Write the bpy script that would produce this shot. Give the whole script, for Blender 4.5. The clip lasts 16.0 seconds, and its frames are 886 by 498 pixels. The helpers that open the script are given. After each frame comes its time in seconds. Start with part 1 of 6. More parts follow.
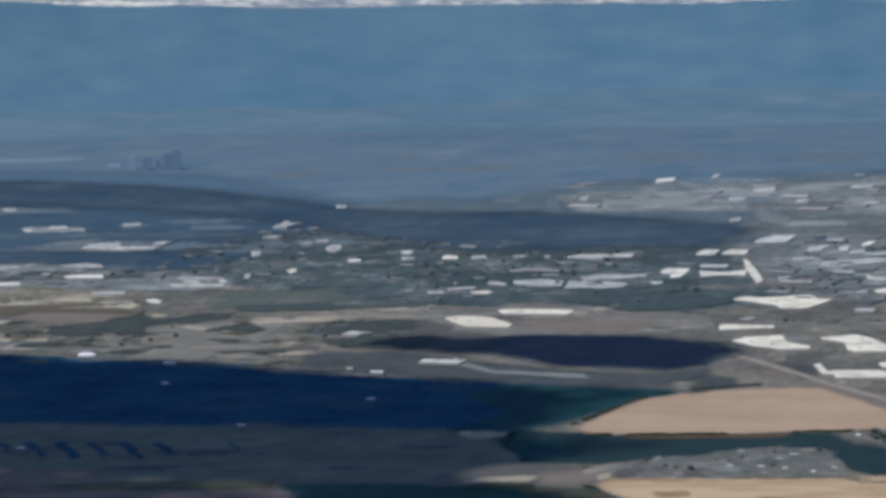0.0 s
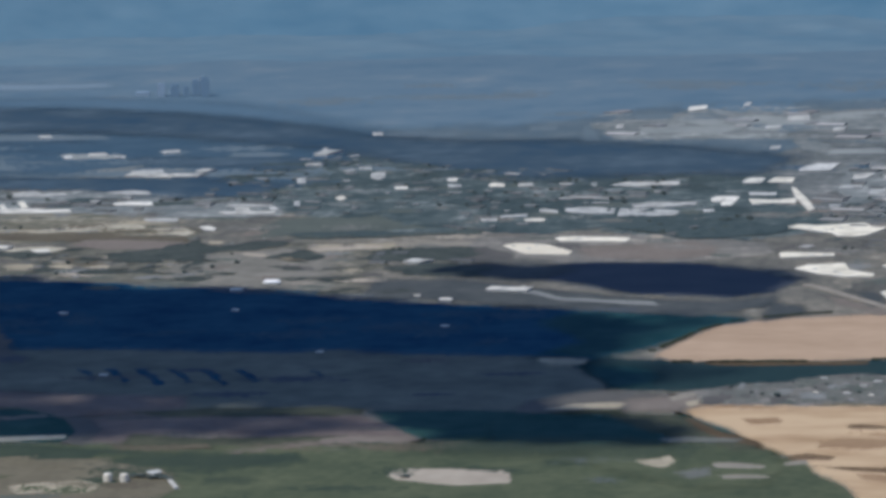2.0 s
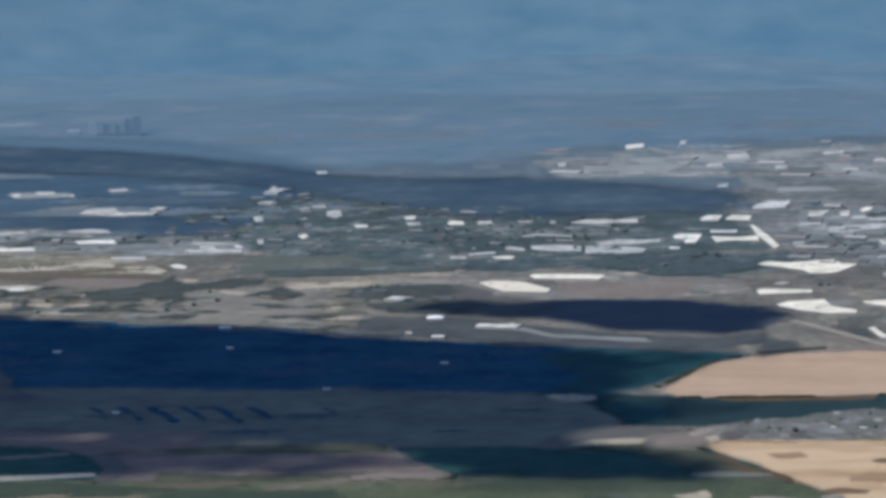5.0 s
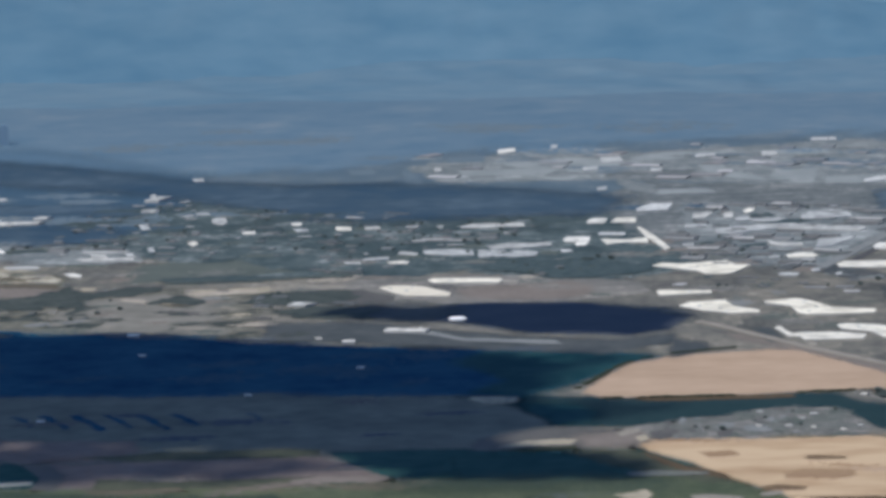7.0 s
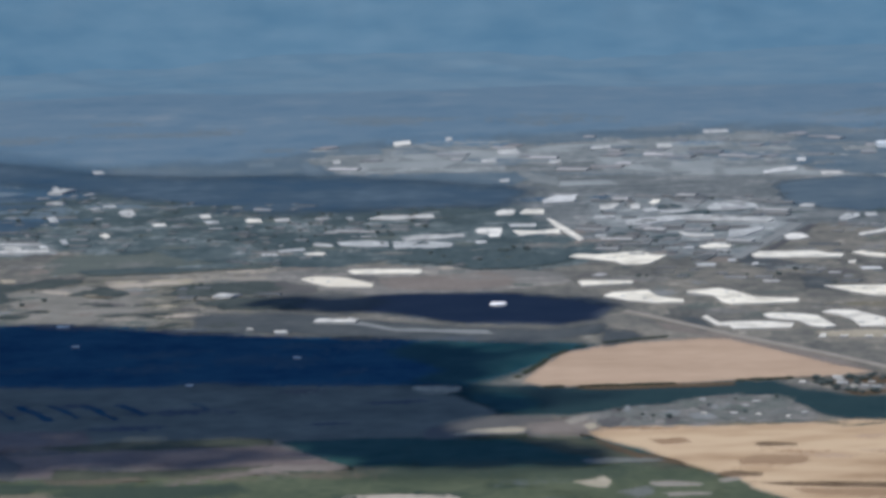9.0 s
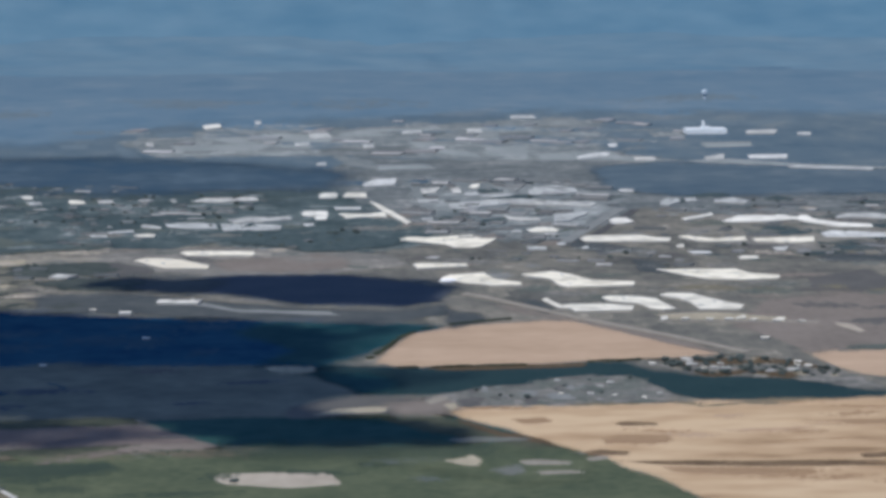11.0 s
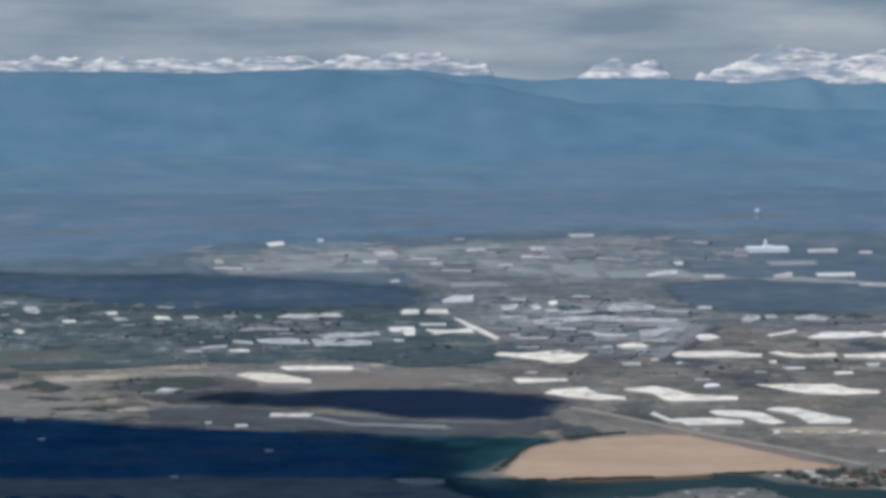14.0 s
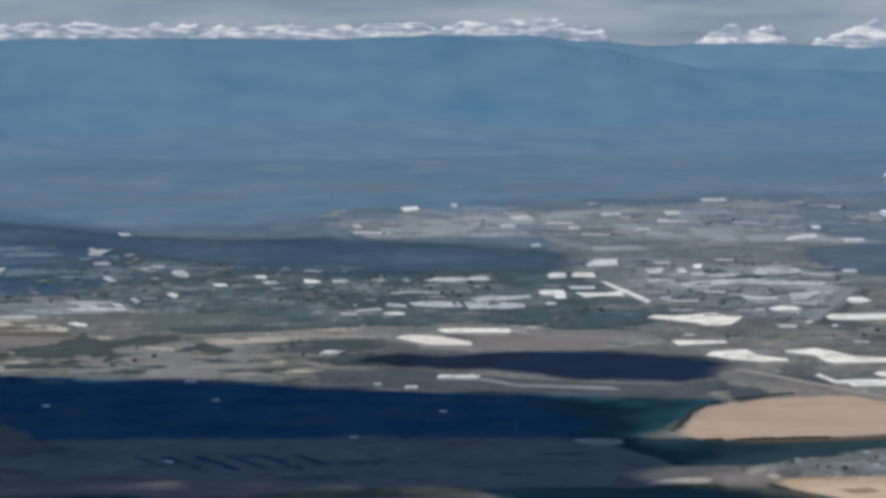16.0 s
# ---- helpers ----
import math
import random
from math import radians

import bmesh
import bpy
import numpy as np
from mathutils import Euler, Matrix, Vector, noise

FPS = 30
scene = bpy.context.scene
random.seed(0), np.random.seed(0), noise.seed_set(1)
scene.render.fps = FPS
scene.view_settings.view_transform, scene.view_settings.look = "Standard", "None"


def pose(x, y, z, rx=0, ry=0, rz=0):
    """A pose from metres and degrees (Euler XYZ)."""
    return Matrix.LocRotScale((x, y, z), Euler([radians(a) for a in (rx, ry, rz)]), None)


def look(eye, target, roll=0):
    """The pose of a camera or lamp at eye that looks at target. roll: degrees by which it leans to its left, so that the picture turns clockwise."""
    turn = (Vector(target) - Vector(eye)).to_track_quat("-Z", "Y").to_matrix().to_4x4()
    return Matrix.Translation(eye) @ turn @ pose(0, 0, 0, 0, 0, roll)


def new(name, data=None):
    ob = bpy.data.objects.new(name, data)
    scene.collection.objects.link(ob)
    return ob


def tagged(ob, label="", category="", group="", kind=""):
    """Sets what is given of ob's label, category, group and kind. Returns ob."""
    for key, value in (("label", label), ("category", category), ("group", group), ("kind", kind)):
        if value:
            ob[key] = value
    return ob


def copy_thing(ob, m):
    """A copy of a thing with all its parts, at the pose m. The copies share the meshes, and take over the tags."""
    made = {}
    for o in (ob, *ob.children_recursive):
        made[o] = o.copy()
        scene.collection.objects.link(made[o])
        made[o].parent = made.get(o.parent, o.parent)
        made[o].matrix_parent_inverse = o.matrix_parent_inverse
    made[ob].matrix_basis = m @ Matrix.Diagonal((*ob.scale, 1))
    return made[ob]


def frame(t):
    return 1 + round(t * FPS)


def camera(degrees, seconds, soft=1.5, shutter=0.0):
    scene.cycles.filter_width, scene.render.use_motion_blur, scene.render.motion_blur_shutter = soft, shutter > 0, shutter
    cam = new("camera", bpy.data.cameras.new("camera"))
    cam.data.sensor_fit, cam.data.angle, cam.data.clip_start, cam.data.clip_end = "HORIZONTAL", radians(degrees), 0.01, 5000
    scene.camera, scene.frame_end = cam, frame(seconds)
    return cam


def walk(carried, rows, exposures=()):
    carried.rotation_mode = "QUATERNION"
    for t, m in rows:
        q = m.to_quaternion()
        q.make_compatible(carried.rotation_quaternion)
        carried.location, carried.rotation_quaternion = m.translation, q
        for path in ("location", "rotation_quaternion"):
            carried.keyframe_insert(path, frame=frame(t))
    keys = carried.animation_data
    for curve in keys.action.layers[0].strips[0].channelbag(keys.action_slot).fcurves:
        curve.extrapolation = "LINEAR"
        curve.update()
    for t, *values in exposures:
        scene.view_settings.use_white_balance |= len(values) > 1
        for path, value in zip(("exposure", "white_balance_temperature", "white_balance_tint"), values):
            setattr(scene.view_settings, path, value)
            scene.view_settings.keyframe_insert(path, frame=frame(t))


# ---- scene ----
SOFT = 3.8
EXPOSURES = [(0.0, -0.18), (1.5, -0.08), (5.5, 0.06), (11.0, 0.06), (12.5, -0.08), (14.5, -0.03), (16.0, -0.04)]
# the aircraft flies steadily past the plain, about 320 m up, with a long lens
cam = camera(14.89, 16.0, soft=SOFT)
PATH = [
    (0.0, look((238.93, 58.67, 314.16), (-244.39, 3000.42, -21.32), -1.41)),
    (0.5, look((224.15, 54.75, 314.80), (-253.72, 2994.67, -43.67), -1.37)),
    (1.0, look((209.35, 50.85, 315.40), (-262.34, 2989.46, -61.57), -1.42)),
    (1.5, look((194.53, 47.00, 315.96), (-269.58, 2985.02, -74.71), -1.42)),
    (2.0, look((179.68, 43.17, 316.49), (-279.01, 2980.79, -83.49), -1.28)),
    (2.5, look((164.82, 39.39, 316.98), (-286.89, 2977.73, -85.61), -1.06)),
    (3.0, look((149.94, 35.63, 317.44), (-292.47, 2976.19, -79.27), -0.95)),
    (3.2, look((143.98, 34.14, 317.61), (-293.05, 2976.10, -74.63), -0.94)),
    (5.3, look((81.22, 18.81, 319.06), (-218.28, 2981.12, -48.35), -1.06)),
    (5.5, look((75.22, 17.38, 319.17), (-207.95, 2981.35, -47.87), -1.05)),
    (6.0, look((60.22, 13.84, 319.41), (-181.69, 2981.53, -47.05), -1.15)),
    (6.5, look((45.19, 10.33, 319.61), (-155.44, 2981.16, -46.29), -1.22)),
    (7.0, look((30.15, 6.85, 319.78), (-128.84, 2980.20, -46.15), -1.39)),
    (7.5, look((15.08, 3.41, 319.91), (-105.89, 2978.63, -45.35), -1.53)),
    (8.0, look((0.00, 0.00, 320.00), (-84.18, 2976.42, -45.81), -1.60)),
    (8.2, look((-6.04, -1.35, 320.03), (-77.11, 2975.42, -45.69), -1.57)),
    (10.3, look((-69.65, -15.23, 319.97), (45.70, 2956.93, -71.13), -0.69)),
    (10.5, look((-75.73, -16.52, 319.93), (64.80, 2954.54, -71.36), -0.72)),
    (11.0, look((-90.93, -19.71, 319.80), (116.70, 2947.80, -68.43), -0.31)),
    (11.5, look((-106.16, -22.88, 319.64), (162.39, 2941.69, -53.48), -0.02)),
    (12.0, look((-121.40, -26.01, 319.45), (183.97, 2937.94, -29.52), 0.26)),
    (12.5, look((-136.67, -29.10, 319.22), (174.10, 2937.17, -4.24), 0.37)),
    (13.0, look((-151.96, -32.16, 318.95), (137.58, 2938.58, 17.48), 0.21)),
    (13.5, look((-167.26, -35.19, 318.64), (90.17, 2939.86, 30.82), 0.02)),
    (14.0, look((-182.59, -38.18, 318.30), (49.89, 2939.57, 37.33), -0.12)),
    (14.5, look((-197.94, -41.14, 317.93), (23.37, 2937.56, 37.92), -0.12)),
    (15.0, look((-213.30, -44.06, 317.52), (5.57, 2934.63, 35.53), -0.20)),
    (15.5, look((-228.69, -46.94, 317.07), (-24.26, 2931.87, 25.74), -0.25)),
    (16.0, look((-244.10, -49.80, 316.58), (-77.85, 2929.61, 7.60), -0.32)),
]
walk(cam, PATH, EXPOSURES)

# ---- light ----
SUN_UP = radians(54)          # height of the sun
SUN_AZ = radians(-140)        # from +y towards +x: behind the flyer, to the left
SUN = Vector((math.sin(SUN_AZ) * math.cos(SUN_UP), math.cos(SUN_AZ) * math.cos(SUN_UP), math.sin(SUN_UP)))
sun_data = bpy.data.lights.new("sun", "SUN")
sun_data.energy, sun_data.angle, sun_data.color = 3.5, radians(0.5), (1.0, 0.95, 0.87)
sun = new("sun", sun_data)
sun.matrix_world = look(SUN * 1000, (0, 0, 0))

world = bpy.data.worlds.new("world")
scene.world = world
world.use_nodes = True
wn, wl = world.node_tree.nodes, world.node_tree.links
wn.clear()
w_out = wn.new("ShaderNodeOutputWorld")
w_mix = wn.new("ShaderNodeMixShader")
w_sky_bg = wn.new("ShaderNodeBackground")
w_cloud_bg = wn.new("ShaderNodeBackground")
sky = wn.new("ShaderNodeTexSky")
sky.sky_type, sky.sun_disc = "NISHITA", False
sky.sun_elevation, sky.sun_rotation = SUN_UP, SUN_AZ
sky.altitude, sky.air_density, sky.dust_density, sky.ozone_density = 1500, 1.0, 0.4, 3.0
# the flyer is high up: the sky reaches down past the level of the eye
w_co = wn.new("ShaderNodeTexCoord")
w_lift = wn.new("ShaderNodeVectorMath")
w_lift.operation, w_lift.inputs[1].default_value = "ADD", (0, 0, 0.32)
wl.new(w_co.outputs["Generated"], w_lift.inputs[0])
wl.new(w_lift.outputs[0], sky.inputs["Vector"])
w_map = wn.new("ShaderNodeMapping")
w_map.inputs["Scale"].default_value = (12, 12, 70)
wl.new(w_co.outputs["Generated"], w_map.inputs["Vector"])
w_noise = wn.new("ShaderNodeTexNoise")
w_noise.inputs["Scale"].default_value, w_noise.inputs["Detail"].default_value = 1.0, 5
wl.new(w_map.outputs[0], w_noise.inputs["Vector"])
w_ramp = wn.new("ShaderNodeValToRGB")
w_ramp.color_ramp.elements[0].position, w_ramp.color_ramp.elements[1].position = 0.0, 0.3
wl.new(w_noise.outputs[0], w_ramp.inputs[0])
w_sep = wn.new("ShaderNodeSeparateXYZ")
wl.new(w_co.outputs["Generated"], w_sep.inputs[0])
w_low = wn.new("ShaderNodeMapRange")
w_low.inputs[1].default_value, w_low.inputs[2].default_value = 0.02, 0.16
w_low.inputs[3].default_value, w_low.inputs[4].default_value = 1.0, 0.0
wl.new(w_sep.outputs[2], w_low.inputs[0])
w_fac = wn.new("ShaderNodeMath")
w_fac.operation = "MULTIPLY"
wl.new(w_ramp.outputs[0], w_fac.inputs[0])
wl.new(w_low.outputs[0], w_fac.inputs[1])
wl.new(sky.outputs[0], w_sky_bg.inputs[0])
w_sky_bg.inputs[1].default_value = 0.19
w_cloud_bg.inputs[0].default_value, w_cloud_bg.inputs[1].default_value = (0.27, 0.33, 0.385, 1), 1.0
w_map2 = wn.new("ShaderNodeMapping")
w_map2.inputs["Scale"].default_value, w_map2.inputs["Location"].default_value = (16, 16, 95), (3, 1, 2)
wl.new(w_co.outputs["Generated"], w_map2.inputs["Vector"])
w_noise2 = wn.new("ShaderNodeTexNoise")
w_noise2.inputs["Scale"].default_value, w_noise2.inputs["Detail"].default_value = 1.0, 4
wl.new(w_map2.outputs[0], w_noise2.inputs["Vector"])
w_tone = wn.new("ShaderNodeValToRGB")
w_tone.color_ramp.elements[0].position, w_tone.color_ramp.elements[0].color = 0.34, (0.195, 0.265, 0.35, 1)
w_tone.color_ramp.elements[1].position, w_tone.color_ramp.elements[1].color = 0.70, (0.38, 0.435, 0.495, 1)
wl.new(w_noise2.outputs[0], w_tone.inputs[0])
wl.new(w_tone.outputs[0], w_cloud_bg.inputs[0])
wl.new(w_fac.outputs[0], w_mix.inputs[0])
wl.new(w_sky_bg.outputs[0], w_mix.inputs[1])
wl.new(w_cloud_bg.outputs[0], w_mix.inputs[2])
wl.new(w_mix.outputs[0], w_out.inputs[0])


# ---- materials ----
def thin_out(m, bsdf, span=1.3):
    """Where a mesh says how bare its rim is, the cover grows thin there, in tufts; elsewhere it is closed."""
    n, l = m.node_tree.nodes, m.node_tree.links
    rim = n.new("ShaderNodeAttribute")
    rim.attribute_name = "bare"
    geo = n.new("ShaderNodeNewGeometry")
    flat = n.new("ShaderNodeVectorMath")
    flat.operation, flat.inputs[1].default_value = "MULTIPLY", (1.0, 0.4, 0.0)
    l.new(geo.outputs["Position"], flat.inputs[0])
    tuft = n.new("ShaderNodeTexNoise")
    tuft.inputs["Scale"].default_value, tuft.inputs["Detail"].default_value = span, 6
    l.new(flat.outputs[0], tuft.inputs["Vector"])
    half = n.new("ShaderNodeMath")
    half.operation, half.inputs[1].default_value, half.inputs[2].default_value = "MULTIPLY_ADD", 1.6, 0.2
    l.new(tuft.outputs[0], half.inputs[0])
    left = n.new("ShaderNodeMath")
    left.operation = "SUBTRACT"
    l.new(half.outputs[0], left.inputs[0])
    l.new(rim.outputs["Fac"], left.inputs[1])
    cover = n.new("ShaderNodeMapRange")
    cover.interpolation_type = "SMOOTHSTEP"
    cover.inputs[1].default_value, cover.inputs[2].default_value = 0.485, 0.515
    l.new(left.outputs[0], cover.inputs[0])
    l.new(cover.outputs[0], bsdf.inputs["Alpha"])


def material(name, dark, light, scale=0.05, fine=0.6, rough=0.9, bump=0.3, stretch=(1, 1, 1), spread=(0.3, 0.7), third=None, random_hue=None, gloss=0.03):
    """A surface of two or three tones, mixed by coarse and fine noise in metres, with relief."""
    m = bpy.data.materials.new(name)
    m.use_nodes = True
    n, l = m.node_tree.nodes, m.node_tree.links
    bsdf = n["Principled BSDF"]
    bsdf.inputs["Roughness"].default_value = rough
    bsdf.inputs["Specular IOR Level"].default_value = gloss
    geo = n.new("ShaderNodeNewGeometry")
    mp = n.new("ShaderNodeMapping")
    mp.inputs["Scale"].default_value = stretch
    l.new(geo.outputs["Position"], mp.inputs["Vector"])
    a = n.new("ShaderNodeTexNoise")
    a.inputs["Scale"].default_value, a.inputs["Detail"].default_value = scale, 6
    b = n.new("ShaderNodeTexNoise")
    b.inputs["Scale"].default_value, b.inputs["Detail"].default_value = fine, 4
    l.new(mp.outputs[0], a.inputs["Vector"])
    l.new(mp.outputs[0], b.inputs["Vector"])
    mix = n.new("ShaderNodeMath")
    mix.operation, mix.inputs[1].default_value = "MULTIPLY_ADD", 0.58
    fin = n.new("ShaderNodeMath")
    fin.operation, fin.inputs[1].default_value = "MULTIPLY", 0.42
    l.new(b.outputs[0], fin.inputs[0])
    l.new(a.outputs[0], mix.inputs[0])
    l.new(fin.outputs[0], mix.inputs[2])
    ramp = n.new("ShaderNodeValToRGB")
    e = ramp.color_ramp.elements
    e[0].position, e[0].color = spread[0], (*dark, 1)
    e[1].position, e[1].color = spread[1], (*light, 1)
    if third:
        x = e.new((spread[0] + spread[1]) / 2)
        x.color = (*third, 1)
    l.new(mix.outputs[0], ramp.inputs[0])
    out = ramp.outputs[0]
    if random_hue:
        info = n.new("ShaderNodeObjectInfo")
        tone = n.new("ShaderNodeValToRGB")
        tone.color_ramp.interpolation = "CONSTANT"
        t = tone.color_ramp.elements
        t[0].color = (*random_hue[0], 1)
        t[1].position, t[1].color = 1 / len(random_hue), (*random_hue[1], 1)
        for i, c in enumerate(random_hue[2:], 2):
            k = t.new(i / len(random_hue))
            k.color = (*c, 1)
        l.new(info.outputs["Random"], tone.inputs[0])
        mul = n.new("ShaderNodeMix")
        mul.data_type, mul.blend_type = "RGBA", "MULTIPLY"
        mul.inputs[0].default_value = 1.0
        l.new(out, mul.inputs[6])
        l.new(tone.outputs[0], mul.inputs[7])
        out = mul.outputs[2]
    l.new(out, bsdf.inputs["Base Color"])
    if bump:
        bp = n.new("ShaderNodeBump")
        bp.inputs["Strength"].default_value, bp.inputs["Distance"].default_value = bump, 0.6
        l.new(b.outputs[0], bp.inputs["Height"])
        l.new(bp.outputs[0], bsdf.inputs["Normal"])
    thin_out(m, bsdf)
    return m


def patchwork(name, tones, cell, turn, fine=0.3, long=1.0):
    """Farmland: square-cornered plots of several tones, each with its own grain."""
    m = bpy.data.materials.new(name)
    m.use_nodes = True
    n, l = m.node_tree.nodes, m.node_tree.links
    bsdf = n["Principled BSDF"]
    bsdf.inputs["Roughness"].default_value = 0.95
    bsdf.inputs["Specular IOR Level"].default_value = 0.03
    geo = n.new("ShaderNodeNewGeometry")
    mp = n.new("ShaderNodeMapping")
    mp.inputs["Rotation"].default_value = (0, 0, radians(turn))
    mp.inputs["Scale"].default_value = (1 / cell, long / cell, 0)
    l.new(geo.outputs["Position"], mp.inputs["Vector"])
    warp = n.new("ShaderNodeTexNoise")
    warp.inputs["Scale"].default_value, warp.inputs["Detail"].default_value = 0.02, 4
    l.new(geo.outputs["Position"], warp.inputs["Vector"])
    add = n.new("ShaderNodeVectorMath")
    add.operation = "MULTIPLY_ADD"
    add.inputs[1].default_value = (0.9, 0.9, 0)
    l.new(warp.outputs[1], add.inputs[0])
    l.new(mp.outputs[0], add.inputs[2])
    vor = n.new("ShaderNodeTexVoronoi")
    vor.distance, vor.inputs["Scale"].default_value = "CHEBYCHEV", 1.0
    l.new(add.outputs[0], vor.inputs["Vector"])
    sep = n.new("ShaderNodeSeparateColor")
    l.new(vor.outputs["Color"], sep.inputs[0])
    grain = n.new("ShaderNodeTexNoise")
    grain.inputs["Scale"].default_value, grain.inputs["Detail"].default_value = fine * 0.35, 9
    grain.inputs["Roughness"].default_value = 0.68
    deep = n.new("ShaderNodeVectorMath")
    deep.operation, deep.inputs[1].default_value = "MULTIPLY", (1.0, 0.5, 1.0)
    l.new(geo.outputs["Position"], deep.inputs[0])
    l.new(deep.outputs[0], grain.inputs["Vector"])
    big = n.new("ShaderNodeTexNoise")
    big.inputs["Scale"].default_value, big.inputs["Detail"].default_value = 0.012, 6
    l.new(geo.outputs["Position"], big.inputs["Vector"])
    s1 = n.new("ShaderNodeMath")
    s1.operation, s1.inputs[1].default_value = "MULTIPLY_ADD", 0.20
    small = n.new("ShaderNodeVectorMath")
    small.operation = "MULTIPLY"
    small.inputs[1].default_value = (2.3, 4.1, 0)
    l.new(add.outputs[0], small.inputs[0])
    vor2 = n.new("ShaderNodeTexVoronoi")
    vor2.distance, vor2.inputs["Scale"].default_value = "CHEBYCHEV", 1.0
    l.new(small.outputs[0], vor2.inputs["Vector"])
    sep2 = n.new("ShaderNodeSeparateColor")
    l.new(vor2.outputs["Color"], sep2.inputs[0])
    both = n.new("ShaderNodeMath")
    both.operation = "ADD"
    l.new(sep.outputs[0], both.inputs[0])
    l.new(sep2.outputs[0], both.inputs[1])
    l.new(both.outputs[0], s1.inputs[0])
    s2 = n.new("ShaderNodeMath")
    s2.operation, s2.inputs[1].default_value, s2.inputs[2].default_value = "MULTIPLY_ADD", 0.7, -0.02
    l.new(big.outputs[0], s2.inputs[0])
    l.new(s2.outputs[0], s1.inputs[2])
    s3 = n.new("ShaderNodeMath")
    s3.operation, s3.inputs[1].default_value = "MULTIPLY_ADD", 1.0
    l.new(grain.outputs[0], s3.inputs[0])
    s4 = n.new("ShaderNodeMath")
    s4.operation, s4.inputs[1].default_value = "ADD", -0.5
    l.new(s1.outputs[0], s4.inputs[0])
    l.new(s4.outputs[0], s3.inputs[2])
    ramp = n.new("ShaderNodeValToRGB")
    e = ramp.color_ramp.elements
    e[0].position, e[0].color = 0.1, (*tones[0], 1)
    e[1].position, e[1].color = 0.9, (*tones[-1], 1)
    for i, c in enumerate(tones[1:-1], 1):
        x = e.new(0.1 + 0.8 * i / (len(tones) - 1))
        x.color = (*c, 1)
    l.new(s3.outputs[0], ramp.inputs[0])
    l.new(ramp.outputs[0], bsdf.inputs["Base Color"])
    bp = n.new("ShaderNodeBump")
    bp.inputs["Strength"].default_value, bp.inputs["Distance"].default_value = 0.35, 0.8
    l.new(grain.outputs[0], bp.inputs["Height"])
    l.new(bp.outputs[0], bsdf.inputs["Normal"])
    thin_out(m, bsdf)
    return m


M_PLAIN = patchwork("plain_farmland", [(0.050, 0.054, 0.053), (0.092, 0.094, 0.087), (0.135, 0.132, 0.117), (0.190, 0.178, 0.150), (0.35, 0.325, 0.27)], 60, 20, long=0.6)
# distance haze is mixed into these four far farmland colours
M_FAR = patchwork("haze_blue_farmland", [(0.056, 0.095, 0.127), (0.082, 0.120, 0.150), (0.102, 0.138, 0.161), (0.163, 0.184, 0.190)], 110, 10, fine=0.1, long=0.5)
M_FARTHEST = patchwork("haze_blue_far_plain", [(0.076, 0.138, 0.192), (0.096, 0.156, 0.208), (0.114, 0.172, 0.218), (0.154, 0.200, 0.234)], 260, 4, fine=0.05, long=0.8)
M_FAR_PALE = material("haze_pale_far_field", (0.095, 0.135, 0.162), (0.140, 0.175, 0.198), 0.02, 0.1)
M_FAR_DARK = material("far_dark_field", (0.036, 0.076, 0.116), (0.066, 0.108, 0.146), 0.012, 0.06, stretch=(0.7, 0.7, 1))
M_CITY = patchwork("pale_city_ground", [(0.080, 0.101, 0.107), (0.134, 0.154, 0.156), (0.202, 0.219, 0.215), (0.43, 0.445, 0.43)], 34, 3, fine=0.3, long=2.2)
# some haze over the far town is put into this blue tint
M_TOWNGREEN = patchwork("leafy_town_ground", [(0.030, 0.049, 0.054), (0.052, 0.075, 0.080), (0.088, 0.114, 0.116), (0.25, 0.272, 0.268)], 26, 4, fine=0.3, long=1.2)
M_CITYPALE = material("pale_paving", (0.170, 0.192, 0.192), (0.305, 0.325, 0.315), 0.03, 0.15, stretch=(0.6, 0.8, 1))
M_BELT = material("dark_belt_leaves", (0.034, 0.056, 0.062), (0.080, 0.104, 0.106), 0.1, 0.6, bump=0.4)
M_CITYROOF = material("city_roof", (0.75, 0.75, 0.75), (1.0, 1.0, 1.0), 0.3, 1.5, random_hue=[(0.27, 0.28, 0.29), (0.19, 0.205, 0.22), (0.23, 0.24, 0.25), (0.46, 0.455, 0.45), (0.26, 0.255, 0.255), (0.36, 0.355, 0.35)])
M_CITYWALL = material("dull_plaster", (0.20, 0.215, 0.225), (0.28, 0.29, 0.295), 0.2, 1.0)
M_SAND = material("sandy_soil", (0.335, 0.24, 0.165), (0.45, 0.33, 0.235), 0.018, 0.12, bump=0.15, stretch=(0.5, 1.4, 1), spread=(0.32, 0.66))
M_TAN = material("dry_tan_field", (0.20, 0.128, 0.075), (0.50, 0.372, 0.24), 0.014, 0.06, stretch=(0.4, 0.9, 1), spread=(0.33, 0.58), third=(0.40, 0.28, 0.172))
M_TANDARK = material("brown_stubble", (0.235, 0.152, 0.090), (0.335, 0.230, 0.145), 0.03, 0.2)
M_BROWNBUSH = material("brown_scrub", (0.06, 0.046, 0.032), (0.13, 0.095, 0.06), 0.2, 1.0)
M_PALE = material("bare_pale_earth", (0.240, 0.216, 0.164), (0.420, 0.372, 0.281), 0.06, 0.3)
M_GREEN = material("green_crop", (0.047, 0.065, 0.044), (0.110, 0.125, 0.078), 0.03, 0.2, stretch=(0.8, 0.7, 1), third=(0.079, 0.096, 0.061))
# shaded copy of the green crop: cloud shade is in the colour
M_SHADEGREEN = material("shaded_green_crop", (0.014, 0.052, 0.053), (0.036, 0.084, 0.078), 0.03, 0.09, stretch=(0.8, 0.7, 1), spread=(0.34, 0.66))
